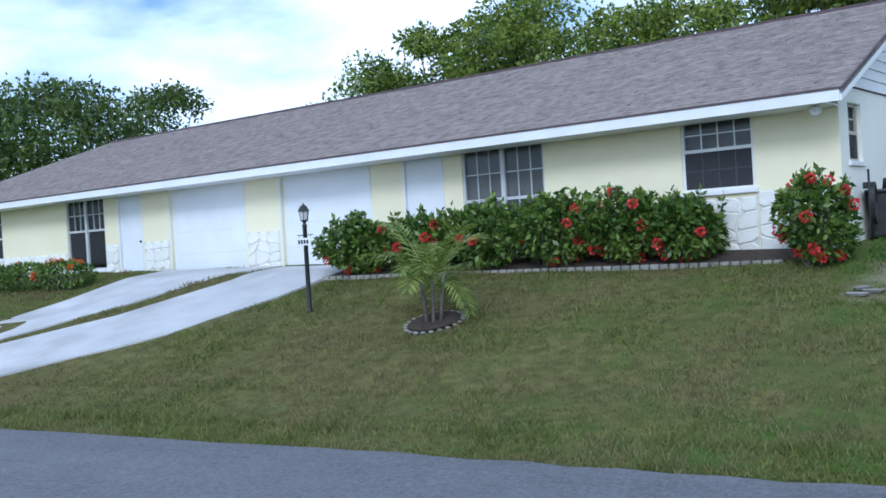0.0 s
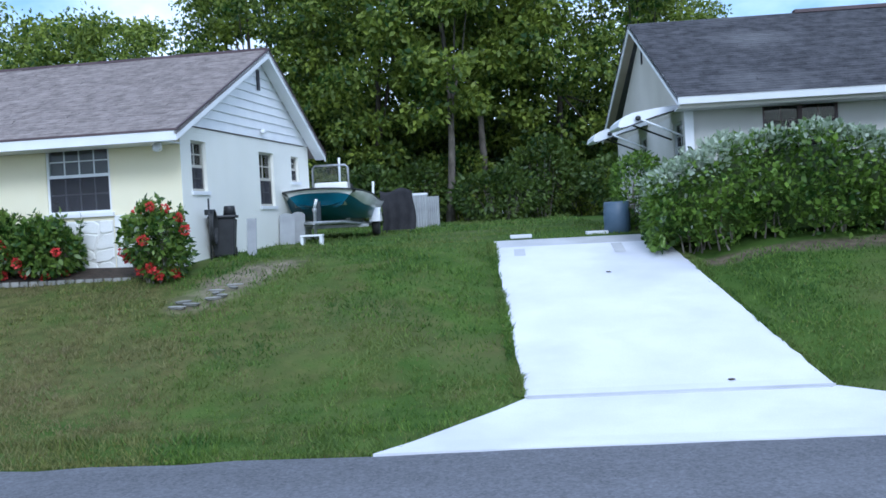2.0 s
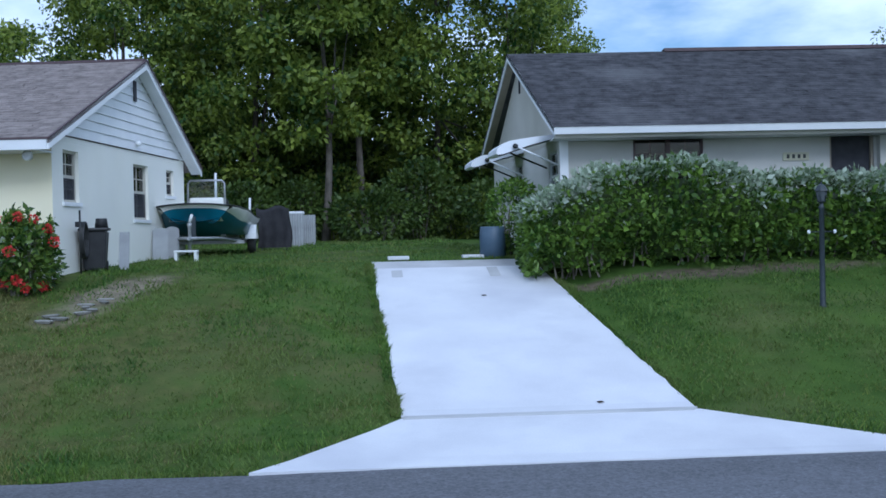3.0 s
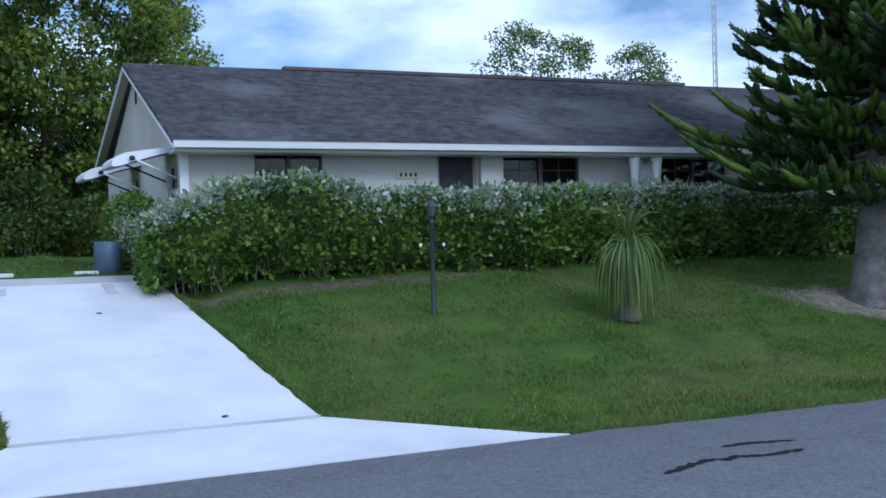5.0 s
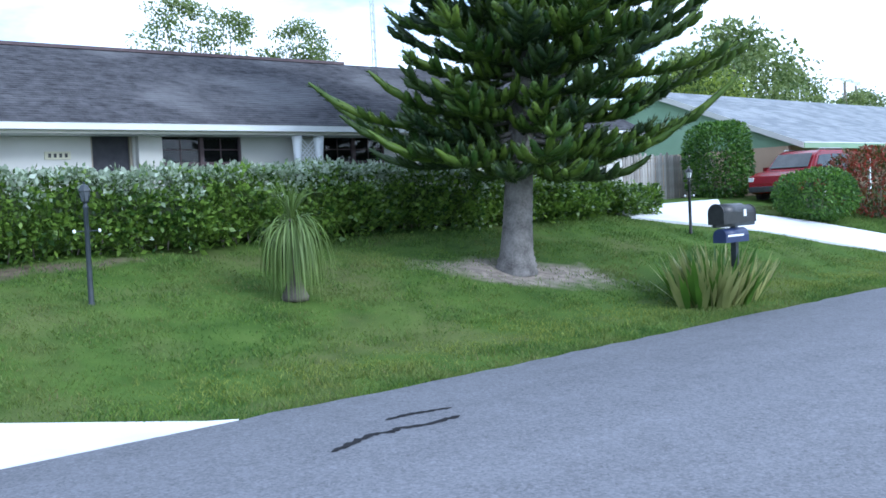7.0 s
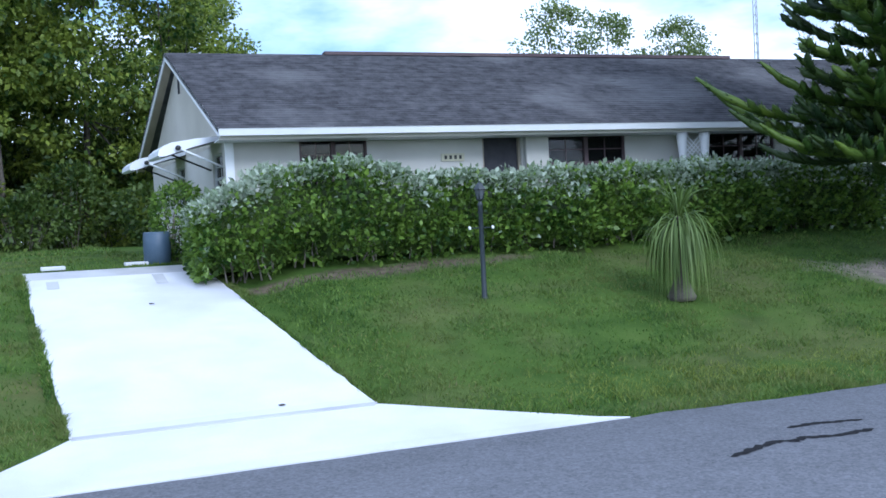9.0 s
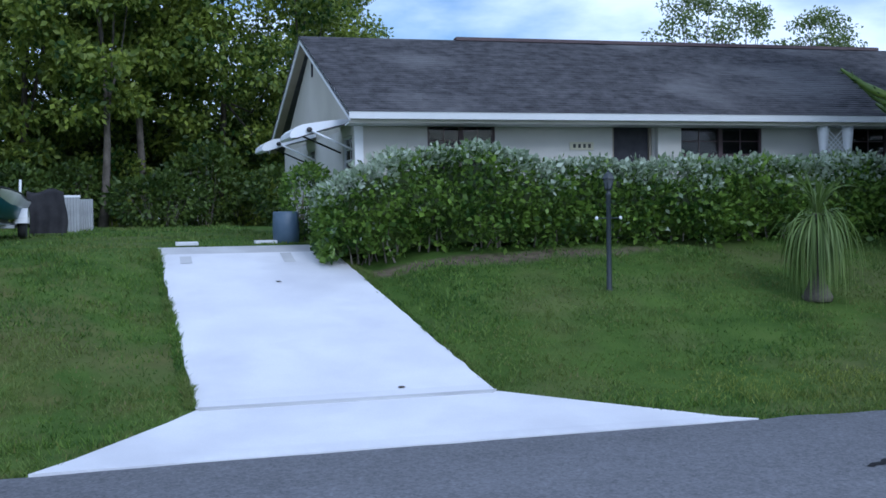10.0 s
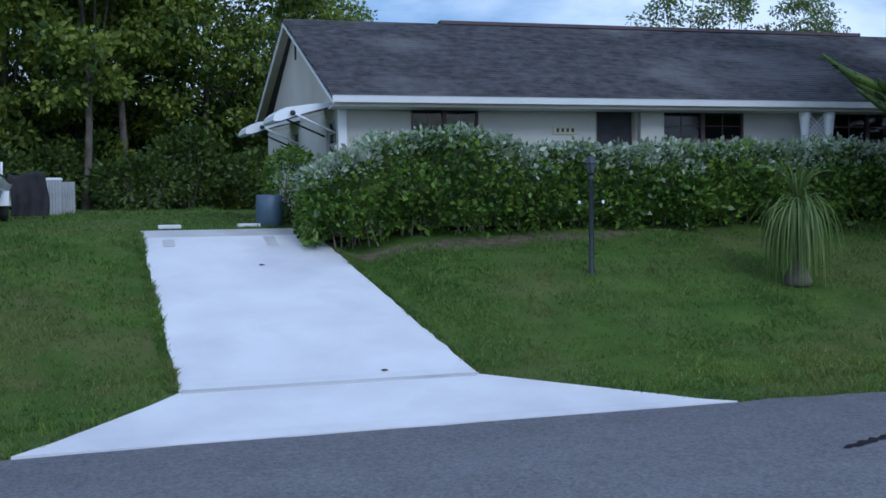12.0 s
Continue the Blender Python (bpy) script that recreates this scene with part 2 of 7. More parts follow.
M_SHINGLE2 = surface("dark slate grey asphalt shingle", (0.046, 0.046, 0.052), (0.104, 0.104, 0.114), 4.0, 0.95, 30, 0.6, island=0.16, stain=(0.19, 0.19, 0.20), amount=0.6, stain_scale=0.45, spec=0.2)
M_SHINGLE3 = surface("light grey asphalt shingle", (0.20, 0.22, 0.24), (0.30, 0.32, 0.34), 0.8, 0.95, 60, 0.4, island=0.4, spec=0.2)
M_DRIP = surface("dark brown drip edge", (0.07, 0.045, 0.05), (0.11, 0.075, 0.08), 3, 0.6, 60, 0.05)
M_WALL2 = surface("off white stucco", (0.53, 0.52, 0.48), (0.61, 0.60, 0.56), 0.8, 0.85, 160, 0.25, stain=(0.48, 0.475, 0.43), amount=0.4, spec=0.3)
M_GABLE2 = surface("beige gable board", (0.46, 0.44, 0.38), (0.54, 0.52, 0.45), 1.0, 0.85, 90, 0.15)
M_SOFFIT2 = surface("tan soffit board", (0.30, 0.26, 0.20), (0.38, 0.33, 0.26), 2.0, 0.8, 60, 0.1)
M_GREEN = surface("sage green siding", (0.22, 0.34, 0.22), (0.28, 0.41, 0.27), 1.0, 0.8, 90, 0.1)
M_TAN = surface("tan stucco", (0.50, 0.36, 0.25), (0.60, 0.44, 0.31), 1.0, 0.9, 120, 0.2)
M_ALU = surface("painted aluminium frame", (0.50, 0.52, 0.53), (0.62, 0.64, 0.65), 4, 0.45, 60, 0.03)
M_GLASS = pane_glass("window glass", (0.75, 0.78, 0.80))
M_CURTAIN = surface("grey window blind", (0.20, 0.19, 0.18), (0.30, 0.28, 0.26), 3, 0.9, 30, 0.1)
M_MESH = pane_mesh("fine insect mesh", (0.05, 0.05, 0.06), 0.45)
M_SCREEN = surface("dark insect screen", (0.035, 0.035, 0.045), (0.06, 0.06, 0.07), 6, 0.8, 200, 0.1)
# near black that stands for the shade of unlit rooms
M_ROOM_SHADE = surface("room shade in near black", (0.012, 0.011, 0.012), (0.03, 0.026, 0.026), 2, 0.9, 20, 0)
M_BLACK = surface("black enamel metal", (0.012, 0.013, 0.014), (0.028, 0.029, 0.030), 10, 0.4, 80, 0.05)
M_GREYMETAL = surface("blue grey enamel metal", (0.018, 0.026, 0.032), (0.036, 0.046, 0.054), 10, 0.45, 80, 0.05)
M_LAMPDARK = surface("smoked lamp glass", (0.06, 0.07, 0.08), (0.12, 0.13, 0.14), 10, 0.15, 60, 0)
M_LAMPGLASS = surface("frosted lamp glass", (0.55, 0.56, 0.56), (0.68, 0.69, 0.69), 10, 0.25, 60, 0)
M_PLASTIC = surface("black bin plastic", (0.015, 0.016, 0.019), (0.030, 0.031, 0.034), 5, 0.5, 60, 0.1)
M_GALV = surface("galvanised steel", (0.33, 0.34, 0.35), (0.48, 0.49, 0.50), 7, 0.5, 60, 0.1, 0.6)
M_GREYBOX = surface("grey of weathered panels and shaded boards", (0.30, 0.31, 0.32), (0.42, 0.43, 0.44), 2.5, 0.8, 60, 0.2)
M_HULL = surface("white boat gelcoat", (0.70, 0.70, 0.66), (0.80, 0.80, 0.77), 2, 0.25, 40, 0.02)
M_TEAL = surface("teal boat bottom paint", (0.008, 0.085, 0.14), (0.015, 0.13, 0.20), 1.5, 0.4, 30, 0.05)
M_TARP = surface("black cloth tarp", (0.012, 0.012, 0.015), (0.035, 0.034, 0.038), 4, 0.9, 50, 0.5)
M_RUBBER = surface("tyre rubber", (0.012, 0.012, 0.012), (0.03, 0.03, 0.03), 8, 0.8, 60, 0.2)
M_CLEAR = pane_glass("clear windscreen", (0.9, 0.93, 0.94))
M_BARK = surface("grey brown bark", (0.10, 0.085, 0.07), (0.27, 0.24, 0.20), 3, 0.95, 25, 1.0)
M_PINEBARK = surface("grey ringed pine bark", (0.070, 0.065, 0.060), (0.24, 0.225, 0.21), 3, 0.95, 22, 1.0)
# bark colour already holds the shade under the crowns
M_TRUNK = surface("bark with shade in its colour", (0.045, 0.038, 0.030), (0.11, 0.095, 0.075), 3, 0.95, 25, 1.0)
M_LEAF_WOOD = leafy("wood tree leaves", (0.026, 0.075, 0.010), (0.330, 0.400, 0.055), 0.42, 0.55, 0.55, 0.5)
# dark green of far trees; in wood and hedge, shade put into colour
M_LEAF_DARK_SHADED = leafy("dark leaves with deep shade in the colour", (0.016, 0.046, 0.007), (0.140, 0.200, 0.030), 0.3, 0.55, 0.4, 0.4)
M_LEAF_PALE = leafy("pale airy leaves", (0.08, 0.13, 0.03), (0.26, 0.32, 0.10), 0.4, 0.55, 0.6, 0.3)
M_HEDGE = leafy("hedge leaves", (0.028, 0.075, 0.010), (0.225, 0.345, 0.048), 0.35, 0.45, 0.6, 2.2)
M_HEDGE_PALE = leafy("silvery hedge leaves", (0.22, 0.29, 0.17), (0.52, 0.58, 0.46), 0.3, 0.45, 0.9, 1.6)
M_BUSH = leafy("glossy shrub leaves", (0.035, 0.085, 0.013), (0.20, 0.29, 0.050), 0.35, 0.35, 0.9, 1.8)
M_RED = leafy("red blossom", (0.50, 0.030, 0.030), (0.85, 0.09, 0.08), 0.3, 0.6, 0.7)
M_ORANGE = leafy("orange blossom", (0.55, 0.10, 0.015), (0.80, 0.20, 0.03), 0.3, 0.6, 0.7)
M_CROTON = leafy("red and green croton leaves", (0.05, 0.07, 0.015), (0.30, 0.05, 0.03), 0.3, 0.5, 1.0)
M_TOPIARY = leafy("clipped shrub leaves", (0.025, 0.08, 0.010), (0.12, 0.23, 0.025), 0.3, 0.5, 0.8, 1.5)
M_PINE = leafy("dark pine needles", (0.010, 0.030, 0.007), (0.070, 0.115, 0.018), 0.15, 0.55, 0.8, 1.0)
# brighter copy of the pine green, with light put into the colour
M_PINE_LIT = leafy("lit pine needles", (0.035, 0.085, 0.010), (0.165, 0.240, 0.028), 0.2, 0.5, 0.6, 1.6)
M_STRAP = leafy("long strap leaves", (0.055, 0.105, 0.018), (0.23, 0.31, 0.075), 0.3, 0.55, 0.9)
M_SWORD = leafy("yellow edged sword leaves", (0.07, 0.115, 0.025), (0.46, 0.46, 0.17), 0.25, 0.5, 1.0)
M_FROND = leafy("palm fronds", (0.13, 0.19, 0.03), (0.34, 0.40, 0.09), 0.35, 0.45, 0.9)
M_FENCE = surface("weathered grey fence board", (0.24, 0.22, 0.20), (0.42, 0.40, 0.37), 3, 0.95, 40, 0.4, objects=0.5)
M_CARRED = surface("red car paint", (0.17, 0.005, 0.010), (0.21, 0.007, 0.013), 2, 0.25, 40, 0)
M_CARGLASS = surface("tinted car glass", (0.02, 0.025, 0.025), (0.05, 0.055, 0.055), 2, 0.08, 30, 0)
M_NAVY = surface("navy blue plastic", (0.012, 0.022, 0.075), (0.02, 0.035, 0.10), 4, 0.45, 60, 0.05)
M_TRELLIS = M_WHITE
M_SIGN = surface("pale yellow plaque", (0.52, 0.50, 0.36), (0.62, 0.60, 0.44), 4, 0.6, 60, 0.1)
M_BLUEBIN = surface("blue grey bin plastic", (0.05, 0.085, 0.13), (0.08, 0.12, 0.17), 4, 0.5, 60, 0.1)
M_HOSE = surface("green garden hose", (0.01, 0.20, 0.14), (0.02, 0.27, 0.19), 5, 0.45, 60, 0)
M_EDGE = surface("grey scalloped edging", (0.17, 0.17, 0.15), (0.32, 0.31, 0.28), 6, 0.9, 60, 0.4, objects=0.4)
M_MULCH = surface("dark bark mulch", (0.03, 0.022, 0.016), (0.07, 0.05, 0.035), 9, 0.95, 50, 0.9)


# ---- building tools ----
def ob_from(name, bm, material, parent=None, label=""):
    me = bpy.data.meshes.new(name)
    bm.to_mesh(me)
    bm.free()
    for m in material if isinstance(material, (list, tuple)) else [material]:
        me.materials.append(m)
    ob = new(name, me)
    if parent:
        ob.parent = parent
    if label:
        ob["label"] = label
    return ob


def part(name, bm, material, parent, label=""):
    return ob_from(name, bm, material, parent, label)


def thing(name, m, label, category, group="", kind=""):
    ob = new(name)
    ob.matrix_basis = m
    ob.empty_display_size = 0.2
    return tagged(ob, label, category, group, kind)


def box(bm, x0, x1, y0, y1, z0, z1, bevel=0.0):
    vs = [bm.verts.new((x, y, z)) for x in (x0, x1) for y in (y0, y1) for z in (z0, z1)]
    fs = [bm.faces.new([vs[i] for i in q]) for q in ((0, 1, 3, 2), (4, 6, 7, 5), (0, 4, 5, 1), (2, 3, 7, 6), (0, 2, 6, 4), (1, 5, 7, 3))]
    if bevel:
        bmesh.ops.bevel(bm, geom=list({e for f in fs for e in f.edges}), offset=bevel, segments=2, affect="EDGES", profile=0.6)
    return bm


def boxed(*a, **k):
    return box(bmesh.new(), *a, **k)


def tube(bm, pts, radii, sides=8, caps=True):
    """A round bar through points, of a radius at each."""
    pts = [Vector(p) for p in pts]
    rings = []
    up = Vector((0.31, 0.17, 0.93))
    for i, p in enumerate(pts):
        d = (pts[min(i + 1, len(pts) - 1)] - pts[max(i - 1, 0)]).normalized()
        a = d.cross(up)
        if a.length < 1e-3:
            a = d.cross(Vector((1, 0, 0)))
        a.normalize()
        b = d.cross(a)
        r = radii[i] if isinstance(radii, (list, tuple)) else radii
        rings.append([bm.verts.new(p + (a * math.cos(2 * math.pi * k / sides) + b * math.sin(2 * math.pi * k / sides)) * r) for k in range(sides)])
    for q, w in zip(rings, rings[1:]):
        for k in range(sides):
            f = bm.faces.new((q[k], q[(k + 1) % sides], w[(k + 1) % sides], w[k]))
            f.smooth = True
    if caps:
        bm.faces.new(rings[0][::-1])
        bm.faces.new(rings[-1])
    return bm


def lathe(bm, profile, sides=16, at=(0, 0, 0)):
    """A turned form from (radius, height) pairs."""
    rings = [[bm.verts.new((at[0] + r * math.cos(2 * math.pi * k / sides), at[1] + r * math.sin(2 * math.pi * k / sides), at[2] + z)) for k in range(sides)] for r, z in profile]
    for q, w in zip(rings, rings[1:]):
        for k in range(sides):
            bm.faces.new((q[k], q[(k + 1) % sides], w[(k + 1) % sides], w[k])).smooth = sides > 8
    bm.faces.new(rings[0][::-1])
    bm.faces.new(rings[-1])
    return bm


def mesh_np(name, verts, faces, materials, index=None, smooth=False):
    verts, faces = np.asarray(verts, np.float32), np.asarray(faces, np.int32)
    me = bpy.data.meshes.new(name)
    me.vertices.add(len(verts))
    me.vertices.foreach_set("co", verts.ravel())
    k = faces.shape[1]
    me.loops.add(faces.size)
    me.loops.foreach_set("vertex_index", faces.ravel())
    me.polygons.add(len(faces))
    me.polygons.foreach_set("loop_start", np.arange(0, faces.size, k, dtype=np.int32))
    for m in materials:
        me.materials.append(m)
    if index is not None:
        me.polygons.foreach_set("material_index", np.asarray(index, np.int32))
    me.update(calc_edges=True)
    return me


def leaf_arrays(rng, at, size, aspect=0.45, droop=0.2, out=None, spread=0.9):
    """Pointed leaves at the points `at`; out: the way each one faces, loosely followed."""
    n = len(at)
    way = rng.normal(size=(n, 3)) * spread
    if out is not None:
        way = way + out
    way[:, 2] -= droop
    way /= np.linalg.norm(way, axis=1)[:, None] + 1e-9
    side = np.cross(way, rng.normal(size=(n, 3)))
    side /= np.linalg.norm(side, axis=1)[:, None] + 1e-9
    bend = np.cross(way, side)
    s = (size * rng.uniform(0.6, 1.3, n))[:, None]
    v = np.stack([at, at + way * s * 0.45 + side * s * aspect * 0.5 + bend * s * 0.06, at + way * s, at + way * s * 0.45 - side * s * aspect * 0.5 + bend * s * 0.06], 1).reshape(-1, 3)
    return v, np.arange(4 * n).reshape(n, 4)


def height(x, y):
    """Height of the ground."""
    z = np.interp(y, [-60, -6, 0, 1.6, 2.7, 10.45, 12.3, 15.5, 18.3, 20, 30, 60, 400], [1.2, 0.8, 0.70, 0.25, 0, 0, 0.2, 1.05, 1.72, 1.85, 2.0, 2.2, 2.2])
    z = z + 0.012 * np.clip(np.minimum(x, 40) - 5, 0, 40) * np.clip((y - 10.45) / 5, 0, 1)
    ramp = np.interp(y, [12.3, 20.0], [0.2, 1.80])
    near = np.clip(np.minimum((x + 1.0) / 1.1, (4.6 - x) / 0.65), 0, 1) * (y > 12.3) * (y < 20)
    return z + np.minimum(ramp - z, 0) * near


# ---- ground, road, driveways ----
def build_ground():
    xs = np.unique(np.concatenate([np.linspace(-420, -60, 13), np.arange(-60, 60.1, 1.0), np.linspace(60, 420, 13)]))
    ys = np.unique(np.concatenate([np.linspace(-400, -10, 8), np.arange(-10, 4, 1.0), np.arange(4, 22, 0.35), np.arange(22, 60, 2.0), np.linspace(60, 420, 9)]))
    X, Y = np.meshgrid(xs, ys, indexing="ij")
    Z = height(X, Y)
    lawn = np.clip((Y - 10.7) / 0.8, 0, 1)
    bumps = 0.035 * np.sin(X * 0.9 + 1.3 * np.sin(Y * 0.7)) * np.sin(Y * 1.1 + 0.6) + 0.015 * np.sin(X * 2.3 + Y * 1.7)
    Z = Z + lawn * bumps * (np.abs(X) < 60) - 0.03 * (Y < 10.45) * (Y > 2.6)
    n, k = len(xs), len(ys)
    idx = np.arange(n * k).reshape(n, k)
    f = np.stack([idx[:-1, :-1], idx[1:, :-1], idx[1:, 1:], idx[:-1, 1:]], -1).reshape(-1, 4)
    me = mesh_np("ground", np.stack([X, Y, Z], -1).reshape(-1, 3), f, [M_GROUND])
    for p in me.polygons:
        p.use_smooth = True
    tagged(new("ground", me), "sloping green lawn ground with thin patches", "ground", kind="structure")


def slab(name, rim, lift, thick, material, label, category, cuts=0.7, jag=0.0, follow=True, kind="structure"):
    """A paved sheet in rows from a left to a right edge, each (x0, x1, y) or (x0, y0, x1, y1); lies on the ground."""
    rng = np.random.default_rng(5)
    rows = []
    for a, b in zip(rim, rim[1:]):
        steps = max(1, int(abs(b[1] - a[1]) / cuts + abs(b[3] - a[3]) / cuts) // 2)
        for i in range(steps):
            t = i / steps
            rows.append([p + (q - p) * t for p, q in zip(a, b)])
    rows.append(list(rim[-1]))
    bm = bmesh.new()
    top, bot = [], []
    cols = 8
    for x0, y0, x1, y1 in rows:
        x0, x1 = x0 + rng.normal() * jag, x1 + rng.normal() * jag
        t, u = [], []
        for c in range(cols + 1):
            x, y = x0 + (x1 - x0) * c / cols, y0 + (y1 - y0) * c / cols
            z = float(height(x, y)) + lift
            t.append(bm.verts.new((x, y, z)))
            u.append(bm.verts.new((x, y, z - thick)))
        top.append(t)
        bot.append(u)
    for i in range(len(rows) - 1):
        for c in range(cols):
            bm.faces.new((top[i][c], top[i][c + 1], top[i + 1][c + 1], top[i + 1][c]))
        for c in (0, cols):
            q = (top[i][c], top[i + 1][c], bot[i + 1][c], bot[i][c])
            bm.faces.new(q if c == 0 else q[::-1])
    for i in (0, len(rows) - 1):
        for c in range(cols):
            q = (bot[i][c], bot[i][c + 1], top[i][c + 1], top[i][c])
            bm.faces.new(q if i == 0 else q[::-1])
    return tagged(ob_from(name, bm, material), label, category, kind=kind)


build_ground()


def build_road():
    bm = bmesh.new()
    xs = np.concatenate([[-300, -120], np.arange(-60, 60.1, 0.5), [120, 300]])
    rng = np.random.default_rng(2)
    far = 10.32 + rng.normal(size=len(xs)) * 0.035 + 0.05 * np.sin(xs * 0.4)
    prev = None
    for x, y in zip(xs, far):
        cur = [bm.verts.new((x, yy, z)) for yy, z in ((2.6, -0.02), (2.65, 0.015), (7.0, 0.04), (y - 0.1, 0.02), (y, -0.03))]
        if prev:
            for a in range(4):
                bm.faces.new((prev[a], cur[a], cur[a + 1], prev[a + 1])).smooth = True
        prev = cur
    tagged(ob_from("road", bm, M_ROAD), "worn grey asphalt street with a ragged edge", "road", kind="structure")


build_road()
drive_main = slab("driveway", [(-1.12, 10.24, 6.46, 10.24), (-0.38, 11.05, 5.85, 10.7), (0.12, 11.6, 4.85, 11.42), (0.46, 12.03, 4.02, 12.03)], 0.035, 0.10, M_CONCRETE,
                  "white painted concrete driveway apron flaring to the road", "driveway", 0.3)
slab("driveway", [(0.46, 12.05, 4.01, 12.05), (0.33, 15.3, 3.68, 15.5), (0.19, 19.40, 3.33, 19.40)], 0.045, 0.10, M_CONCRETE, "white painted concrete driveway sloping up beside the house", "driveway", 0.25, 0.012)
slab("dirt_strip", [(0.5, 11.97, 3.98, 11.97), (0.49, 12.06, 4.0, 12.06)], 0.052, 0.02, M_CONCRETE_OLD, "grey dirt line along the crease of the driveway", "dirt", 0.1, 0.03)
slab("driveway", [(0.19, 19.42, 3.33, 19.42), (0.17, 19.96, 3.3, 19.96)], 0.04, 0.10, M_CONCRETE_OLD, "grey concrete strip at the head of the driveway", "driveway", 0.4)
slab("driveway", [(-24.6, 10.4, -21.0, 10.3), (-20.2, 14.1, -18.25, 12.74), (-18.55, 15.6, -16.1, 14.57), (-17.5, 17.8, -15.15, 16.6), (-17.3, 19.3, -14.7, 19.0)], 0.035, 0.1, M_CONCRETE_OLD, "weathered concrete driveway strip leading to a garage", "driveway", 0.4)
slab("driveway", [(-27.5, 11.0, -24.9, 10.7), (-21.9, 15.3, -20.5, 14.35), (-21.4, 16.8, -19.2, 16.1), (-21.3, 18.0, -18.3, 17.8), (-21.6, 19.9, -17.6, 19.5)], 0.035, 0.1, M_CONCRETE_OLD, "weathered concrete driveway strip leading to a second garage", "driveway", 0.4)
slab("driveway", [(28.6, 10.6, 32.5, 10.6), (29.5, 12.6, 32.0, 13.65), (27.0, 15.0, 30.0, 15.6), (24.0, 17.45, 28.5, 17.3), (24.4, 19.0, 31.0, 19.0)], 0.07, 0.12, M_CONCRETE, "pale concrete driveway of the green house", "driveway", 0.5)


def tar_line(pts, w):
    rng = np.random.default_rng(int(abs(pts[0][0]) * 10))
    fine = []
    for (x0, y0), (x1, y1) in zip(pts, pts[1:]):
        for i in range(6):
            t = i / 6
            fine.append((x0 + (x1 - x0) * t, y0 + (y1 - y0) * t + rng.normal() * 0.012))
    fine.append(pts[-1])
    bm = bmesh.new()
    prev = None
    for i, (x, y) in enumerate(fine):
        q = w * (0.6 + 0.5 * rng.random()) * min(1, (i + 1) / 3, (len(fine) - i) / 3)
        z = 0.02 + 0.02 * min(1, abs(y - 2.65) / 4.35, max(0, (10.33 - y) / 3.33)) + 0.006
        cur = [bm.verts.new((x, y - q, z)), bm.verts.new((x, y + q, z))]
        if prev:
            bm.faces.new((prev[0], cur[0], cur[1], prev[1]))
        prev = cur
    tagged(ob_from("tar_patch", bm, M_TAR), "black tar seam sealing a crack in the road", "road crack", kind="structure")


tar_line([(6.11, 8.0), (6.45, 8.12), (6.78, 8.24), (6.93, 8.27), (7.04, 8.19), (7.22, 8.27), (7.52, 8.14), (7.79, 8.16), (8.06, 8.18)], 0.058)
tar_line([(7.42, 8.72), (7.72, 8.75), (7.9, 8.71), (8.07, 8.67), (8.34, 8.6)], 0.048)
tar_line([(-8.11, 7.08), (-7.9, 7.06), (-7.7, 7.02)], 0.035)
tar_line([(-7.03, 7.40), (-6.85, 7.46), (-6.55, 7.48)], 0.035)


# ---- houses ----
def wall_bm(x0, x1, z0, z1, thick, openings, y=0.0):
    """A wall in the plane y..y+thick along x, in one piece, with openings (x0, x1, z0, z1) right through it."""
    bm = bmesh.new()
    xs = sorted({x0, x1, *[o[0] for o in openings], *[o[1] for o in openings]})
    zs = sorted({z0, z1, *[min(o[2], z1) for o in openings], *[min(o[3], z1) for o in openings]})
    V = {}

    def vert(i, j, k):
        if (i, j, k) not in V:
            V[i, j, k] = bm.verts.new((xs[i], y + thick * k, zs[j]))
        return V[i, j, k]

    def solid(i, j):
        if not (0 <= i < len(xs) - 1 and 0 <= j < len(zs) - 1):
            return False
        cx, cz = (xs[i] + xs[i + 1]) / 2, (zs[j] + zs[j + 1]) / 2
        return not any(o[0] < cx < o[1] and o[2] < cz < o[3] for o in openings)

    for i in range(len(xs) - 1):
        for j in range(len(zs) - 1):
            if not solid(i, j):
                continue
            bm.faces.new([vert(*q, 0) for q in ((i, j), (i + 1, j), (i + 1, j + 1), (i, j + 1))])
            bm.faces.new([vert(*q, 1) for q in ((i, j + 1), (i + 1, j + 1), (i + 1, j), (i, j))])
            for di, dj, p, q in ((-1, 0, (i, j), (i, j + 1)), (1, 0, (i + 1, j), (i + 1, j + 1)), (0, -1, (i, j), (i + 1, j)), (0, 1, (i, j + 1), (i + 1, j + 1))):
                if not solid(i + di, j + dj):
                    bm.faces.new((vert(*p, 0), vert(*q, 0), vert(*q, 1), vert(*p, 1)))
    bmesh.ops.recalc_face_normals(bm, faces=bm.faces)
    return bm


def turn_to_side(bm, x):
    """Moves a wall along x onto a wall that runs into the depth at x, facing +x."""
    bmesh.ops.transform(bm, matrix=Matrix.Translation((x, 0, 0)) @ Matrix.Rotation(radians(90), 4, "Z"), verts=bm.verts)
    return bm


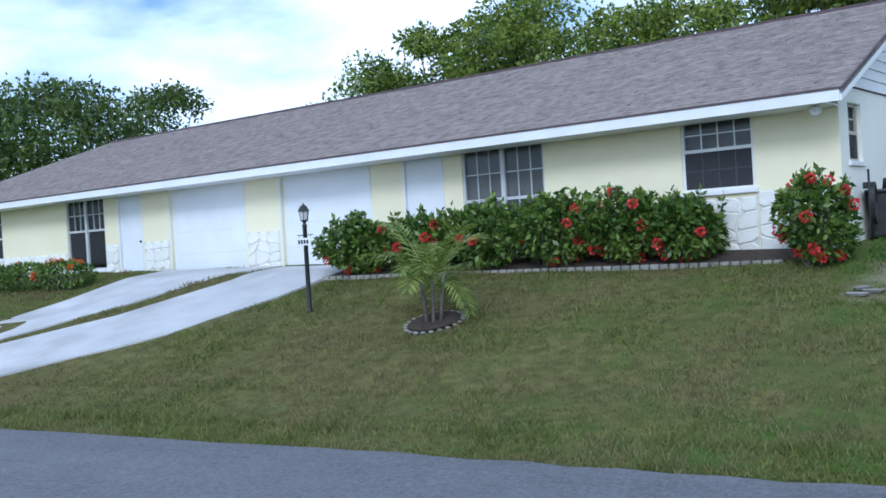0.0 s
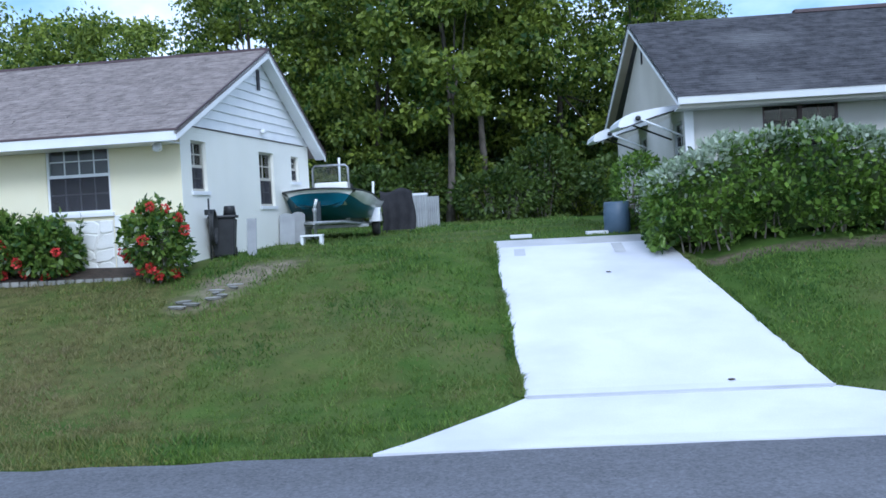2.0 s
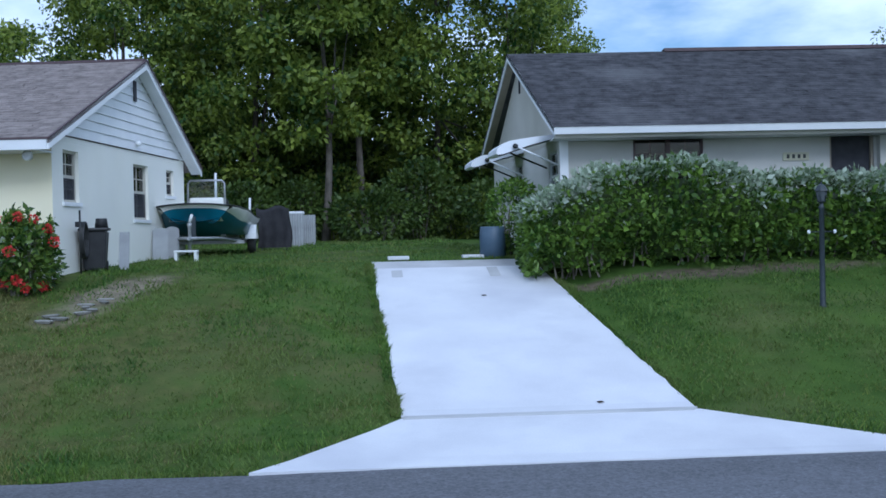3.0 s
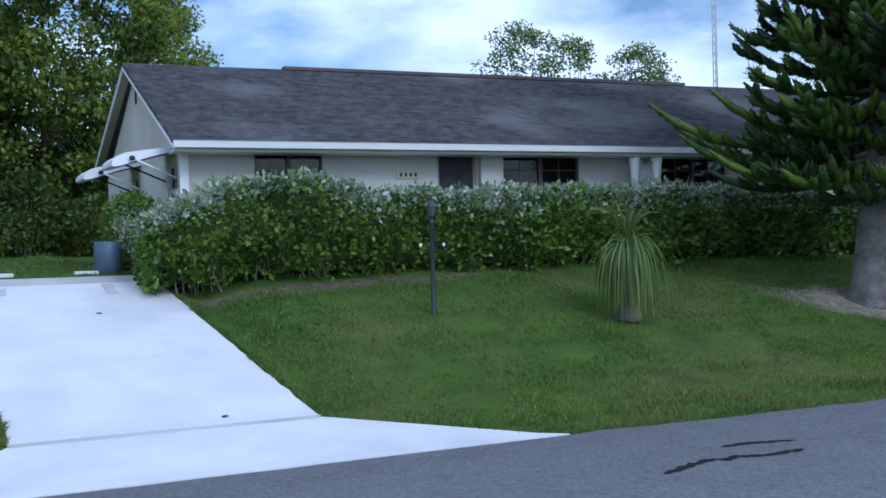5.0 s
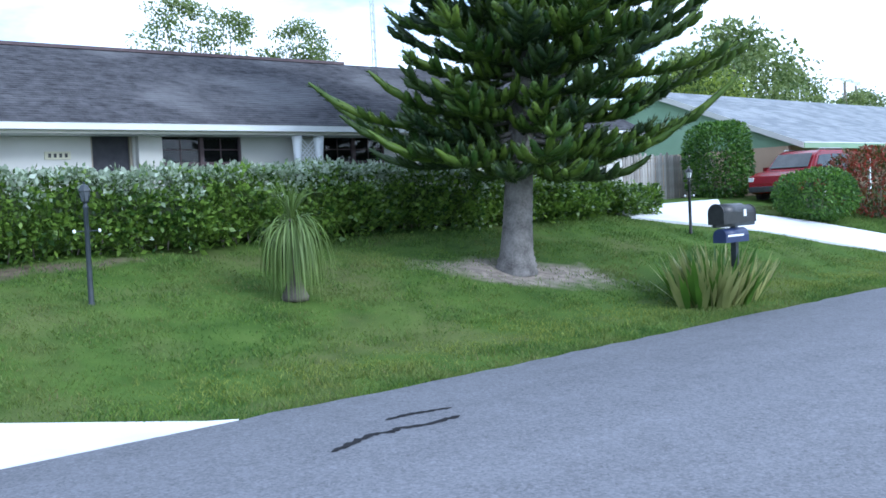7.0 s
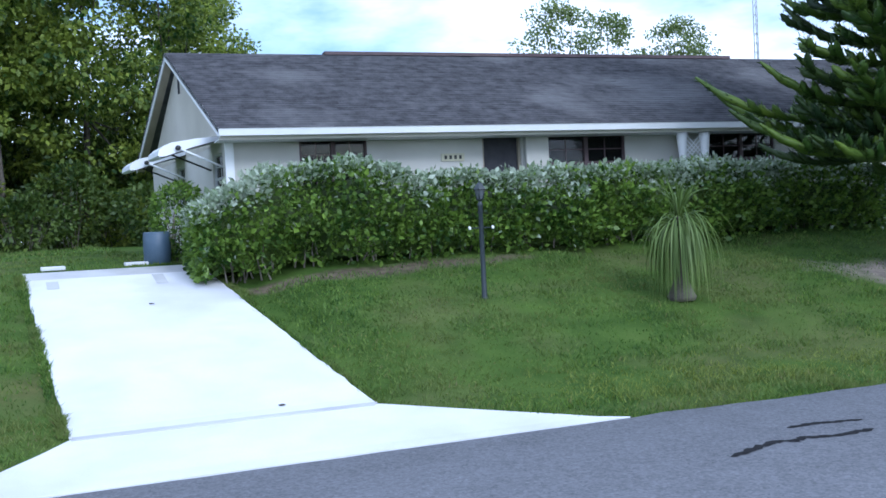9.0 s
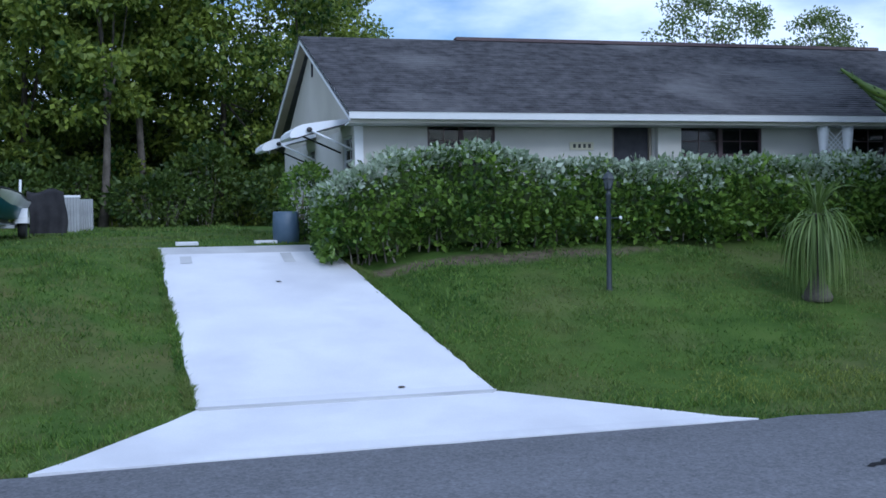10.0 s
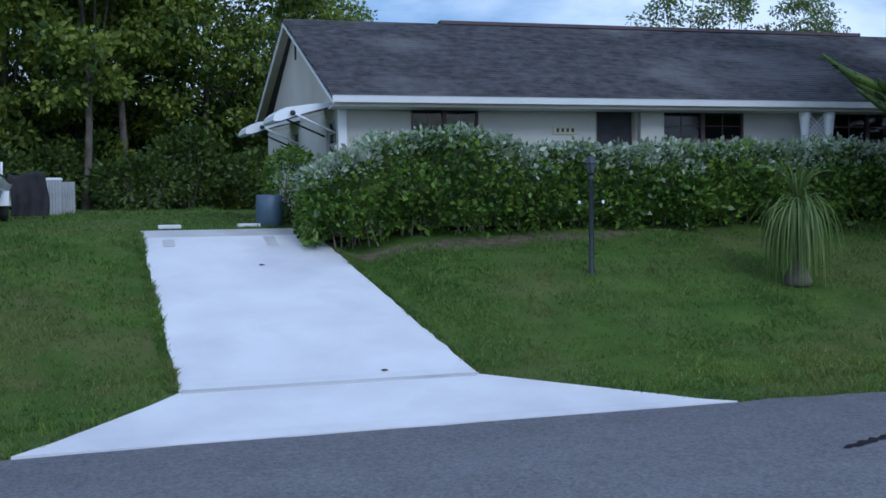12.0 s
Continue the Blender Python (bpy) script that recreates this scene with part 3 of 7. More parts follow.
def window(house, x0, x1, z0, z1, cols, rows_up, rows_low, m=None, behind=None, screen=False, sashes=1, mid=None, sill=True, frame_mat=None, label="white framed window with divided panes"):
    """A framed window with sashes, bars and panes in an opening of the front wall."""
    fm = frame_mat or M_ALU
    w = new("window")
    w.parent = house
    w["label"] = label
    if m:
        w.matrix_basis = m
    f = 0.045
    bm = bmesh.new()
    for a in ((x0, x0 + f, z0, z1), (x1 - f, x1, z0, z1), (x0 + f, x1 - f, z0, z0 + f), (x0 + f, x1 - f, z1 - f, z1)):
        box(bm, a[0], a[1], 0.03, 0.12, a[2], a[3])
    part("window_frame", bm, fm, w)
    zm = mid or (z0 + z1) / 2
    step = (x1 - x0) / sashes

    def bar(name, *a):
        part(name, boxed(*a), fm, w)

    for s in range(sashes):
        a, b = x0 + step * s, x0 + step * (s + 1)
        if s:
            bar("mullion", a - 0.045, a + 0.045, 0.02, 0.115, z0 + f, z1 - f)
        aa, bb = a + f, b - f
        bar("meeting_rail", aa, bb, 0.045, 0.105, zm - 0.028, zm + 0.028)
        for lo, hi, rows in ((z0 + f, zm - 0.028, rows_low), (zm + 0.028, z1 - f, rows_up)):
            if rows:
                for c in range(1, cols):
                    x = aa + (bb - aa) * c / cols
                    bar("sash_bar", x - 0.011, x + 0.011, 0.062, 0.086, lo, hi)
                for r in range(1, rows):
                    z = lo + (hi - lo) * r / rows
                    bar("sash_bar", aa, bb, 0.060, 0.088, z - 0.011, z + 0.011)
    g = part("pane", boxed(x0 + f, x1 - f, 0.07, 0.076, z0 + f, z1 - f), M_GLASS, w)
    g.visible_shadow = False
    if screen:
        part("insect_screen", boxed(x0 + f, x1 - f, 0.036, 0.042, z0 + f, z1 - f if screen == "full" else zm - 0.03), M_MESH, w, "dark insect screen")
    # a blind, or a near-black sheet that paints the room's shade
    if behind:
        part("blind", boxed(x0 + 0.02, x1 - 0.02, 0.15, 0.17, z0, z1), behind, w, "sheet behind the panes, a grey blind or painted room shade")
    if sill:
        part("window_sill", boxed(x0 - 0.06, x1 + 0.06, -0.07, 0.03, z0 - 0.07, z0 - 0.002), M_WHITE, w)
    return w


def roof_slope(house, x0, x1, y_low, z_low, y_top, z_top, material, label, hip=0.0, hip_right=0.0, tab=0.32, course=0.15, seed=1):
    """One slope: a deck, and courses of lapped tabs on it. hip: how far the top end is set in on the left."""
    rng = np.random.default_rng(seed)
    run, rise = abs(y_top - y_low), z_top - z_low
    long = math.hypot(run, rise)
    dy, dz = (y_top - y_low) / long, rise / long
    ny, nz = -dz * (1 if dy > 0 else -1), abs(dy)
    deck = bmesh.new()
    lo = [(x0, y_low, z_low), (x1, y_low, z_low), (x1 - hip_right, y_top, z_top), (x0 + hip, y_top, z_top)]
    a = [deck.verts.new(p) for p in lo]
    b = [deck.verts.new((p[0], p[1], p[2] - 0.09)) for p in lo]
    deck.faces.new(a)
    deck.faces.new(b[::-1])
    for i in range(4):
        deck.faces.new((a[i], b[i], b[(i + 1) % 4], a[(i + 1) % 4]))
    bmesh.ops.recalc_face_normals(deck, faces=deck.faces)
    slope = part("roof", deck, material, house, label)
    V = []
    rows = int(long / course)
    for r in range(rows):
        s0, s1 = r * long / rows, (r + 1) * long / rows + 0.04
        xa, xb = x0 + hip * (r + 0.5) / rows, x1 - hip_right * (r + 0.5) / rows
        off = -rng.random() * tab
        x = xa + off
        while x < xb:
            w = tab * rng.uniform(0.75, 1.25)
            u, v = max(x, xa), min(x + w - 0.006, xb)
            x += w
            if v - u < 0.03:
                continue
            lift = 0.016 + rng.random() * 0.012
            d = rng.uniform(-0.012, 0.012)
            p = []
            for s, h in ((s0 + d, lift), (min(s1, long), 0.004)):
                for xx in (u, v):
                    p.append((xx, y_low + dy * s + ny * h, z_low + dz * s + nz * h))
            q = [(xx, y_low + dy * (s0 + d) + ny * 0.001, z_low + dz * (s0 + d) + nz * 0.001) for xx in (u, v)]
            V += [p[0], p[1], p[3], p[2], q[0], q[1], p[1], p[0]]
    V = np.array(V)
    # the lip of each tab shares its edge with the tab
    base = np.arange(0, len(V), 8)
    faces = np.concatenate([np.stack([base, base + 1, base + 2, base + 3], 1), np.stack([base + 4, base + 5, base + 1, base], 1)])
    if y_top < y_low:
        faces = faces[:, ::-1]
    tabs = new("shingle", mesh_np("shingle", V, faces, [material]))
    tabs.parent = slope
    tabs["kind"] = "stuff"
    return slope


def stones(parent, x0, x1, z0, z1, seed, y=-0.012):
    """A panel of painted field stones, each a stone of its own, on a mortar bed."""
    rng = random.Random(seed)
    panel = part("stone_panel", boxed(x0, x1, y, -0.002 if y < 0 else y + 0.01, z0, z1), M_MORTAR, parent, "mortar bed of the white stone facing")
    nx, nz = max(2, round((x1 - x0) / 0.33)), max(2, round((z1 - z0) / 0.25))
    grid = {}
    for i in range(nx + 1):
        for j in range(nz + 1):
            jx, jz = rng.uniform(-0.11, 0.11) * (0 < i < nx), rng.uniform(-0.085, 0.085) * (0 < j < nz)
            grid[i, j] = Vector((x0 + (x1 - x0) * i / nx + jx, 0, z0 + (z1 - z0) * j / nz + jz))
    for i in range(nx):
        for j in range(nz):
            ring = [grid[i, j], grid[i + 1, j], grid[i + 1, j + 1], grid[i, j + 1]]
            mid = sum(ring, Vector()) / 4
            # knock off a corner or two, so that the outlines differ
            pts = []
            for k in range(4):
                p, q, w = ring[k - 1], ring[k], ring[(k + 1) % 4]
                if rng.random() < 0.6:
                    c = rng.uniform(0.12, 0.34)
                    pts += [q.lerp(p, c), q.lerp(w, c)]
                else:
                    pts.append(q.copy())
            bm = bmesh.new()
            out = [bm.verts.new((p.x - mid.x, y, p.z - mid.z)) for p in [mid.lerp(q, 0.96) for q in pts]]
            tilt = rng.uniform(-0.04, 0.04)
            lift = rng.uniform(0.018, 0.034)
            top = [bm.verts.new((v.co.x * 0.86, y - lift - tilt * v.co.x, v.co.z * 0.86)) for v in out]
            n = len(out)
            for k in range(n):
                bm.faces.new((out[k], out[(k + 1) % n], top[(k + 1) % n], top[k]))
            bm.faces.new(top)
            bmesh.ops.recalc_face_normals(bm, faces=bm.faces)
            st = part("stone", bm, M_STONE, panel)
            st.location = (mid.x, 0, mid.z)


def door_leaf(house, x0, x1, z0, z1, label, panels=0, knob_left=True):
    d = part("door", boxed(x0 + 0.05, x1 - 0.05, 0.05, 0.095, z0 + 0.02, z1 - 0.05, bevel=0.004), M_DOOR, house, label)
    bm = bmesh.new()
    for a in ((x0, x0 + 0.05, z0, z1), (x1 - 0.05, x1, z0, z1), (x0 + 0.05, x1 - 0.05, z1 - 0.05, z1)):
        box(bm, a[0], a[1], -0.015, 0.10, a[2], a[3])
    part("door_frame", bm, M_WHITE, house)
    kx = x0 + 0.13 if knob_left else x1 - 0.13
    k = lathe(bmesh.new(), [(0.03, 0), (0.03, 0.006), (0.012, 0.01), (0.012, 0.035), (0.028, 0.045), (0.03, 0.06), (0.02, 0.075)], 12)
    bmesh.ops.transform(k, matrix=Matrix.Translation((kx, 0.05, z0 + 0.95)) @ Matrix.Rotation(radians(90), 4, "X"), verts=k.verts)
    part("door_knob", k, M_BLACK, d, "dark metal knob")
    part("threshold", boxed(x0, x1, -0.12, 0.1, z0 - 0.04, z0 + 0.018), M_CONCRETE_OLD, house)
    return d


def garage_door(house, x0, x1, z0, z1):
    g = new("garage_door")
    g.parent = house
    g["label"] = "white sectional garage door, closed"
    n = 4
    for i in range(n):
        a, b = z0 + (z1 - z0) * i / n, z0 + (z1 - z0) * (i + 1) / n
        bm = boxed(x0, x1, 0.08, 0.12, a + 0.001, b - 0.001, bevel=0.003)
        w = (x1 - x0) / 4
        for c in range(4):
            box(bm, x0 + w * c + 0.07, x0 + w * (c + 1) - 0.07, 0.077, 0.081, a + 0.10, b - 0.10)
        part("panel", bm, M_DOOR, g)
    for a, b in ((x0 - 0.06, x0 - 0.002), (x1 + 0.002, x1 + 0.06)):
        part("jamb", boxed(a, b, -0.012, 0.07, z0, z1), M_WHITE, g)
    part("handle", boxed((x0 + x1) / 2 - 0.07, (x0 + x1) / 2 + 0.07, 0.04, 0.072, z0 + 0.1, z0 + 0.13, bevel=0.004), M_BLACK, g, "small dark lift handle")
    return g


def frame_at(th, n, m, z):
    """The pose of a house: th its turn, n and m the places of its front and side wall."""
    nx, ny, mx, my = -math.sin(th), math.cos(th), math.cos(th), math.sin(th)
    return Matrix.Translation((nx * n + mx * m, ny * n + my * m, z)) @ Matrix.Rotation(th, 4, "Z")


def house_yellow():
    """x runs right along the front from the gable corner (negative: left), y into the depth, z from the floor."""
    F = 1.70
    h = thing("house", frame_at(-0.133, 17.23, -7.62, F), "long cream yellow house with brown shingle roof and two garage doors", "house")
    zs = 4.0 - F
    L, D = -28.6, 7.3
    win = [(-2.61, -1.36, 1.04, zs - 0.03), (-7.26, -5.36, 0.94, zs - 0.05), (-21.25, -19.42, 0.28, zs - 0.05), (-26.4, -24.75, 0.72, zs - 0.05)]
    doors = [(-8.78, -7.72, 0.0, zs - 0.08), (-18.78, -17.72, 0.0, zs - 0.10)]
    gar = [(-12.46, -9.74, 0.0, zs - 0.11), (-16.55, -13.76, 0.0, zs - 0.13)]
    part("wall", wall_bm(L, 0, -0.5, zs, 0.2, win + doors + gar), M_YELLOW, h, "cream yellow stucco front wall")
    side = [(0.45, 1.12, 1.35, 2.27), (3.90, 4.80, 1.08, 2.24), (6.0, 6.55, 1.65, 2.24)]
    part("wall", turn_to_side(wall_bm(0.004, D, -0.5, zs + 0.12, 0.2, side), 0.004), M_CREAM, h, "pale cream stucco gable wall")
    part("wall", boxed(L, -0.2, D - 0.2, D, -0.5, zs), M_CREAM, h)
    part("wall", boxed(L, L + 0.2, 0.2, D - 0.2, -0.5, zs), M_CREAM, h)
    part("floor", boxed(L + 0.2, -0.2, 0.2, D - 0.2, -0.5, -0.02), M_CONCRETE_OLD, h)
    # unseen ceiling and partition, coloured near black as room shade
    part("ceiling", boxed(L + 0.2, -0.2, 0.2, D - 0.2, zs - 0.02, zs), M_ROOM_SHADE, h)
    part("partition", boxed(L + 0.2, -0.2, 1.6, 1.7, -0.02, zs - 0.02), M_ROOM_SHADE, h, "added inner wall painted near black as room shade")
    window(h, *win[0], 4, 2, 2, behind=M_CURTAIN, screen=True, label="white framed sash window with a dark lower screen", frame_mat=M_WHITE, mid=1.72)
    window(h, *win[1], 3, 2, 1, behind=M_CURTAIN, sashes=2, label="wide white framed double window with divided panes", mid=1.22, frame_mat=M_ALU)
    window(h, *win[2], 3, 2, 0, behind=M_SCREEN, sashes=2, label="tall dark double window with divided upper panes", mid=1.35, frame_mat=M_ALU)
    window(h, *win[3], 3, 2, 0, behind=M_SCREEN, screen=True, label="white framed sash window with dark lower pane", mid=1.35, frame_mat=M_ALU)
    rot = Matrix.Rotation(radians(90), 4, "Z")
    for s in side:
        w = window(h, *s, 2, 2, 2, m=Matrix.Translation((-0.03, 0, 0)) @ rot, behind=M_CURTAIN, screen=True, label="narrow white sash window in the gable wall", frame_mat=M_GABLE2)
    door_leaf(h, *doors[0], "white front door beside the wide window")
    door_leaf(h, *doors[1], "white front door beside a garage", knob_left=False)
    for g in gar:
        garage_door(h, *g)
    for i, (a, b, c) in enumerate([(-1.33, -0.0, 0.98), (-2.7, -1.33, 0.9), (-5.4, -2.7, 0.72), (-13.66, -12.56, 0.95), (-17.68, -16.64, 0.92), (-19.4, -18.82, 0.92), (-24.7, -21.28, 0.76), (-28.5, -24.7, 0.66)]):
        stones(h, a + 0.01, b - 0.01, -0.3, c, 10 + i)
    # roof
    ye, ye2, yr = -0.78, 7.80, 4.0
    ze, zr = 4.06 - F, 6.10 - F
    xr, xl = 0.31, -29.3
    roof_slope(h, xl, xr, ye, ze, yr, zr, M_SHINGLE1, "brown grey shingle roof slope", hip=4.6, seed=3)
    roof_slope(h, xl, xr, ye2, ze, yr, zr, M_SHINGLE1, "brown grey shingle roof slope", hip=4.6, seed=4, tab=1.2, course=0.6)
    bm = bmesh.new()
    a = [bm.verts.new(p) for p in ((xl, ye, ze), (xl, ye2, ze), (xl + 4.6, yr, zr))]
    bm.faces.new(a[::-1])
    part("roof", bm, M_SHINGLE1, h)
    x = xl + 4.6
    while x < xr - 0.05:
        e = min(x + 0.3, xr)
        part("ridge_shingle", boxed(x + 0.004, e, yr - 0.13, yr + 0.13, zr - 0.03, zr + 0.022), M_DRIP, h)
        x += 0.3
    part("fascia", boxed(xl, xr - 0.03, ye - 0.025, ye, ze - 0.19, ze - 0.025), M_WHITE, h, "white front fascia board")
    part("drip_edge", boxed(xl, xr, ye - 0.035, ye + 0.03, ze - 0.025, ze + 0.012), M_DRIP, h, "dark brown drip edge")
    part("soffit", boxed(xl, 0.03, ye, -0.002, ze - 0.19, ze - 0.165), M_WHITE, h, "white soffit")
    part("wall", boxed(L, 0, 0.0, 0.2, zs + 0.001, zs + 0.02), M_YELLOW, h)
    # gable: boards, rake boards, soffit
    run, rise = yr - ye, zr - ze
    zb = zs + 0.23
    bm = bmesh.new()
    q = [(0.0, zs + 0.121), (D, zs + 0.121), (D, zs + 0.2), (D - 0.35, zb - 0.001), (0.35, zb - 0.001), (0.0, zs + 0.2)]
    fa, fb = [bm.verts.new((0.004, *p)) for p in q], [bm.verts.new((-0.19, *p)) for p in q]
    bm.faces.new(fa)
    bm.faces.new(fb[::-1])
    for k in range(6):
        bm.faces.new((fa[k], fb[k], fb[(k + 1) % 6], fa[(k + 1) % 6]))
    bmesh.ops.recalc_face_normals(bm, faces=bm.faces)
    part("wall", bm, M_CREAM, h, "pale cream stucco under the gable siding")
    n = 9
    for i in range(n):
        za = zb + (zr - 0.2 - zb) * i / n
        zc = zb + (zr - 0.2 - zb) * (i + 1) / n

        def edge(z):
            return ye + (z + 0.12 - ze) / rise * run

        def edge_rear(z):
            return min(D, ye2 - (z + 0.12 - ze) / rise * (ye2 - yr))

        lo, hi = max(edge(za), 0.0), max(edge(zc), 0.0)
        bm = bmesh.new()
        o, t = 0.035, 0.012
        f = [(o, lo, za), (o, edge_rear(za), za), (t, edge_rear(zc), zc), (t, hi, zc)]
        v = [bm.verts.new(p) for p in f]
        w = [bm.verts.new((-0.05, p[1], p[2])) for p in f]
        bm.faces.new(v)
        for k in range(4):
            bm.faces.new((v[k], w[k], w[(k + 1) % 4], v[(k + 1) % 4]))
        bmesh.ops.recalc_face_normals(bm, faces=bm.faces)
        part("siding_board", bm, M_WHITE, h)
    part("gable_backing", boxed(-0.2, -0.06, 0.5, D - 0.5, zb, zb + 0.02), M_WHITE, h)
    # thin dark strip that paints the shadow line below the siding
    part("band_board", boxed(0.006, 0.02, 0.4, D - 0.4, zb - 0.022, zb - 0.002), M_DRIP, h, "dark strip painted as the shadow under the siding")
    for sgn, y0 in ((1, ye), (-1, ye2)):
        for nm, xa, xb, drop, th, mt in (("rake_board", xr - 0.03, xr, 0.0, 0.19, M_WHITE), ("rake_edge", xr - 0.02, xr + 0.015, -0.02, 0.035, M_DRIP), ("rake_soffit", 0.04, xr - 0.03, 0.12, 0.02, M_WHITE)):
            bm = bmesh.new()
            p = [(y0, ze - drop), (yr, zr - drop), (yr, zr - drop - th), (y0, ze - drop - th)]
            a = [bm.verts.new((xa, *q)) for q in p]
            b = [bm.verts.new((xb, *q)) for q in p]
            bm.faces.new(a)
            bm.faces.new(b[::-1])
            for k in range(4):
                bm.faces.new((a[k], a[(k + 1) % 4], b[(k + 1) % 4], b[k]))
            bmesh.ops.recalc_face_normals(bm, faces=bm.faces)
            part(nm, bm, mt, h)
    part("gable_vent", boxed(0.036, 0.06, yr - 0.07, yr + 0.07, zr - 0.85, zr - 0.42), M_SCREEN, h, "narrow dark gable vent")
    lamp = lathe(bmesh.new(), [(0.03, 0), (0.05, 0.04), (0.085, 0.12), (0.09, 0.15), (0.06, 0.165), (0.02, 0.15)], 16)
    bmesh.ops.transform(lamp, matrix=Matrix.Translation((-0.16, -0.42, ze - 0.30)) @ Matrix.Rotation(radians(75), 4, "X"), verts=lamp.verts)
    part("lamp_arm", tube(bmesh.new(), [(-0.16, -0.42, ze - 0.17), (-0.16, -0.42, ze - 0.30)], 0.02, 6), M_WHITE, h)
    part("porch_light", lamp, M_LAMPGLASS, h, "round white flood light under the eave")
    eye = lathe(bmesh.new(), [(0.05, 0), (0.06, 0.05), (0.04, 0.1)], 10)
    bmesh.ops.transform(eye, matrix=Matrix.Translation((0.05, 4.0, zb + 0.12)) @ Matrix.Rotation(radians(70), 4, "Y"), verts=eye.verts)
    part("security_light", eye, M_WHITE, h)
    return h


def house_grey():
    F = 2.05
    h = thing("house", frame_at(-0.056, 20.59, 2.85, F), "long single-storey off-white house with dark grey shingle roof behind a hedge", "house")
    zs = 4.19 - F
    R, D = 22.0, 8.8
    win = [(1.45, 2.86, 0.9, zs), (6.93, 8.87, 0.9, zs), (11.06, 12.9, 0.9, zs)]
    door = (5.41, 6.31, 0.0, zs)
    SKEW = Matrix.Rotation(radians(4.9), 4, "Z")
    part("wall", wall_bm(0, R, -0.6, zs, 0.2, win + [door]), M_WALL2, h, "off-white stucco front wall")
    bm = wall_bm(-D, 0, -0.6, zs, 0.2, [(-1.25, -0.35, 0.95, 1.95), (-5.2, -4.3, 0.95, 1.95)])
    bmesh.ops.transform(bm, matrix=SKEW @ Matrix.Rotation(radians(-90), 4, "Z"), verts=bm.verts)
    part("wall", bm, M_WALL2, h, "off-white stucco gable wall")
    part("wall", boxed(0.2, R, D - 0.2, D, -0.6, zs), M_WALL2, h)
    part("wall", boxed(R - 0.2, R, 0.2, D - 0.2, -0.6, zs), M_WALL2, h)
    part("floor", boxed(0.2, R - 0.2, 0.2, D - 0.2, -0.6, -0.02), M_CONCRETE_OLD, h)
    # added ceiling and inner wall; their dark colour is the room's shade
    part("ceiling", boxed(0.2, R - 0.2, 0.2, D - 0.2, zs - 0.02, zs - 0.002), M_ROOM_SHADE, h)
    part("partition", boxed(0.2, R - 0.2, 1.6, 1.7, -0.02, zs - 0.02), M_ROOM_SHADE, h, "added inner wall painted near black as room shade")
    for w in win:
        window(h, *w, 2, 2, 2, behind=M_ROOM_SHADE, sashes=2, label="dark double window with divided panes", frame_mat=M_DRIP, sill=False)
    rot = SKEW @ Matrix.Rotation(radians(-90), 4, "Z")
    for s in ((-1.25, -0.35, 0.95, 1.95), (-5.2, -4.3, 0.95, 1.95)):
        window(h, *s, 2, 2, 0, m=rot, behind=M_ROOM_SHADE, label="dark window in the gable wall", sill=False)
    part("screen_door", boxed(door[0] + 0.05, door[1] - 0.05, 0.12, 0.16, 0, zs - 0.03), M_SCREEN, h, "dark screened entrance door")
    fr = bmesh.new()
    for a in ((door[0], door[0] + 0.05), (door[1] - 0.05, door[1])):
        box(fr, a[0], a[1], 0.05, 0.17, 0, zs - 0.03)
    part("door_frame", fr, M_SOFFIT2, h)
    part("pier", boxed(6.36, 6.9, -0.16, -0.002, -0.6, zs - 0.01, bevel=0.02), M_WALL2, h, "shallow white pier beside the entrance")
    part("corner_post", boxed(-0.03, 0.14, -0.05, -0.002, -0.6, zs), M_WHITE, h)
    # porch posts with lattice between them
    for x in (10.03, 10.62):
        bm = lathe(bmesh.new(), [(0.07, -0.6), (0.07, 0.9), (0.075, 1.5), (0.11, 1.9), (0.13, zs - 0.03)], 10)
        bmesh.ops.transform(bm, matrix=Matrix.Translation((x, -0.5, 0)), verts=bm.verts)
        part("porch_post", bm, M_WHITE, h)
    lat = new("lattice")
    lat.parent = h
    lat["label"] = "white diagonal lattice panel between the porch posts"
    xa, xb, za, zb = 10.14, 10.52, 0.2, zs - 0.03
    for k in range(-4, 22):
        for sgn in (1, -1):
            c = za + k * 0.105
            z0, z1 = (c, c + (xb - xa)) if sgn > 0 else (c + (xb - xa), c)
            if min(z0, z1) < za or max(z0, z1) > zb:
                continue
            bm = bmesh.new()
            yv = -0.50 if sgn > 0 else -0.508
            w = 0.016
            v = [bm.verts.new(p) for p in ((xa, yv, z0 - w), (xb, yv, z1 - w), (xb, yv, z1 + w), (xa, yv, z0 + w))]
            u = [bm.verts.new((q.co.x, q.co.y + 0.008, q.co.z)) for q in v]
            bm.faces.new(v)
            bm.faces.new(u[::-1])
            for i in range(4):
                bm.faces.new((v[i], u[i], u[(i + 1) % 4], v[(i + 1) % 4]))
            part("slat", bm, M_WHITE, lat)
    # number plaque: plain bars
    pl = part("plaque", boxed(4.46, 4.98, -0.03, -0.002, 1.63, 1.79, bevel=0.006), M_SIGN, h, "pale plaque with four dark bars")
    for i in range(4):
        part("bar", boxed(4.53 + i * 0.11, 4.53 + i * 0.11 + 0.055, -0.036, -0.031, 1.67, 1.75), M_BLACK, pl)
    # roof
    ye, yr = -0.69, 4.43
    ye2 = 9.55
    ze, zr = 4.36 - F, 6.66 - F
    xl, xr, lean = -0.22, R + 0.4, 0.46
    roof_slope(h, xl, xr, ye, ze, yr, zr, M_SHINGLE2, "dark grey shingle roof slope with pale streaks", hip=-lean, seed=7)
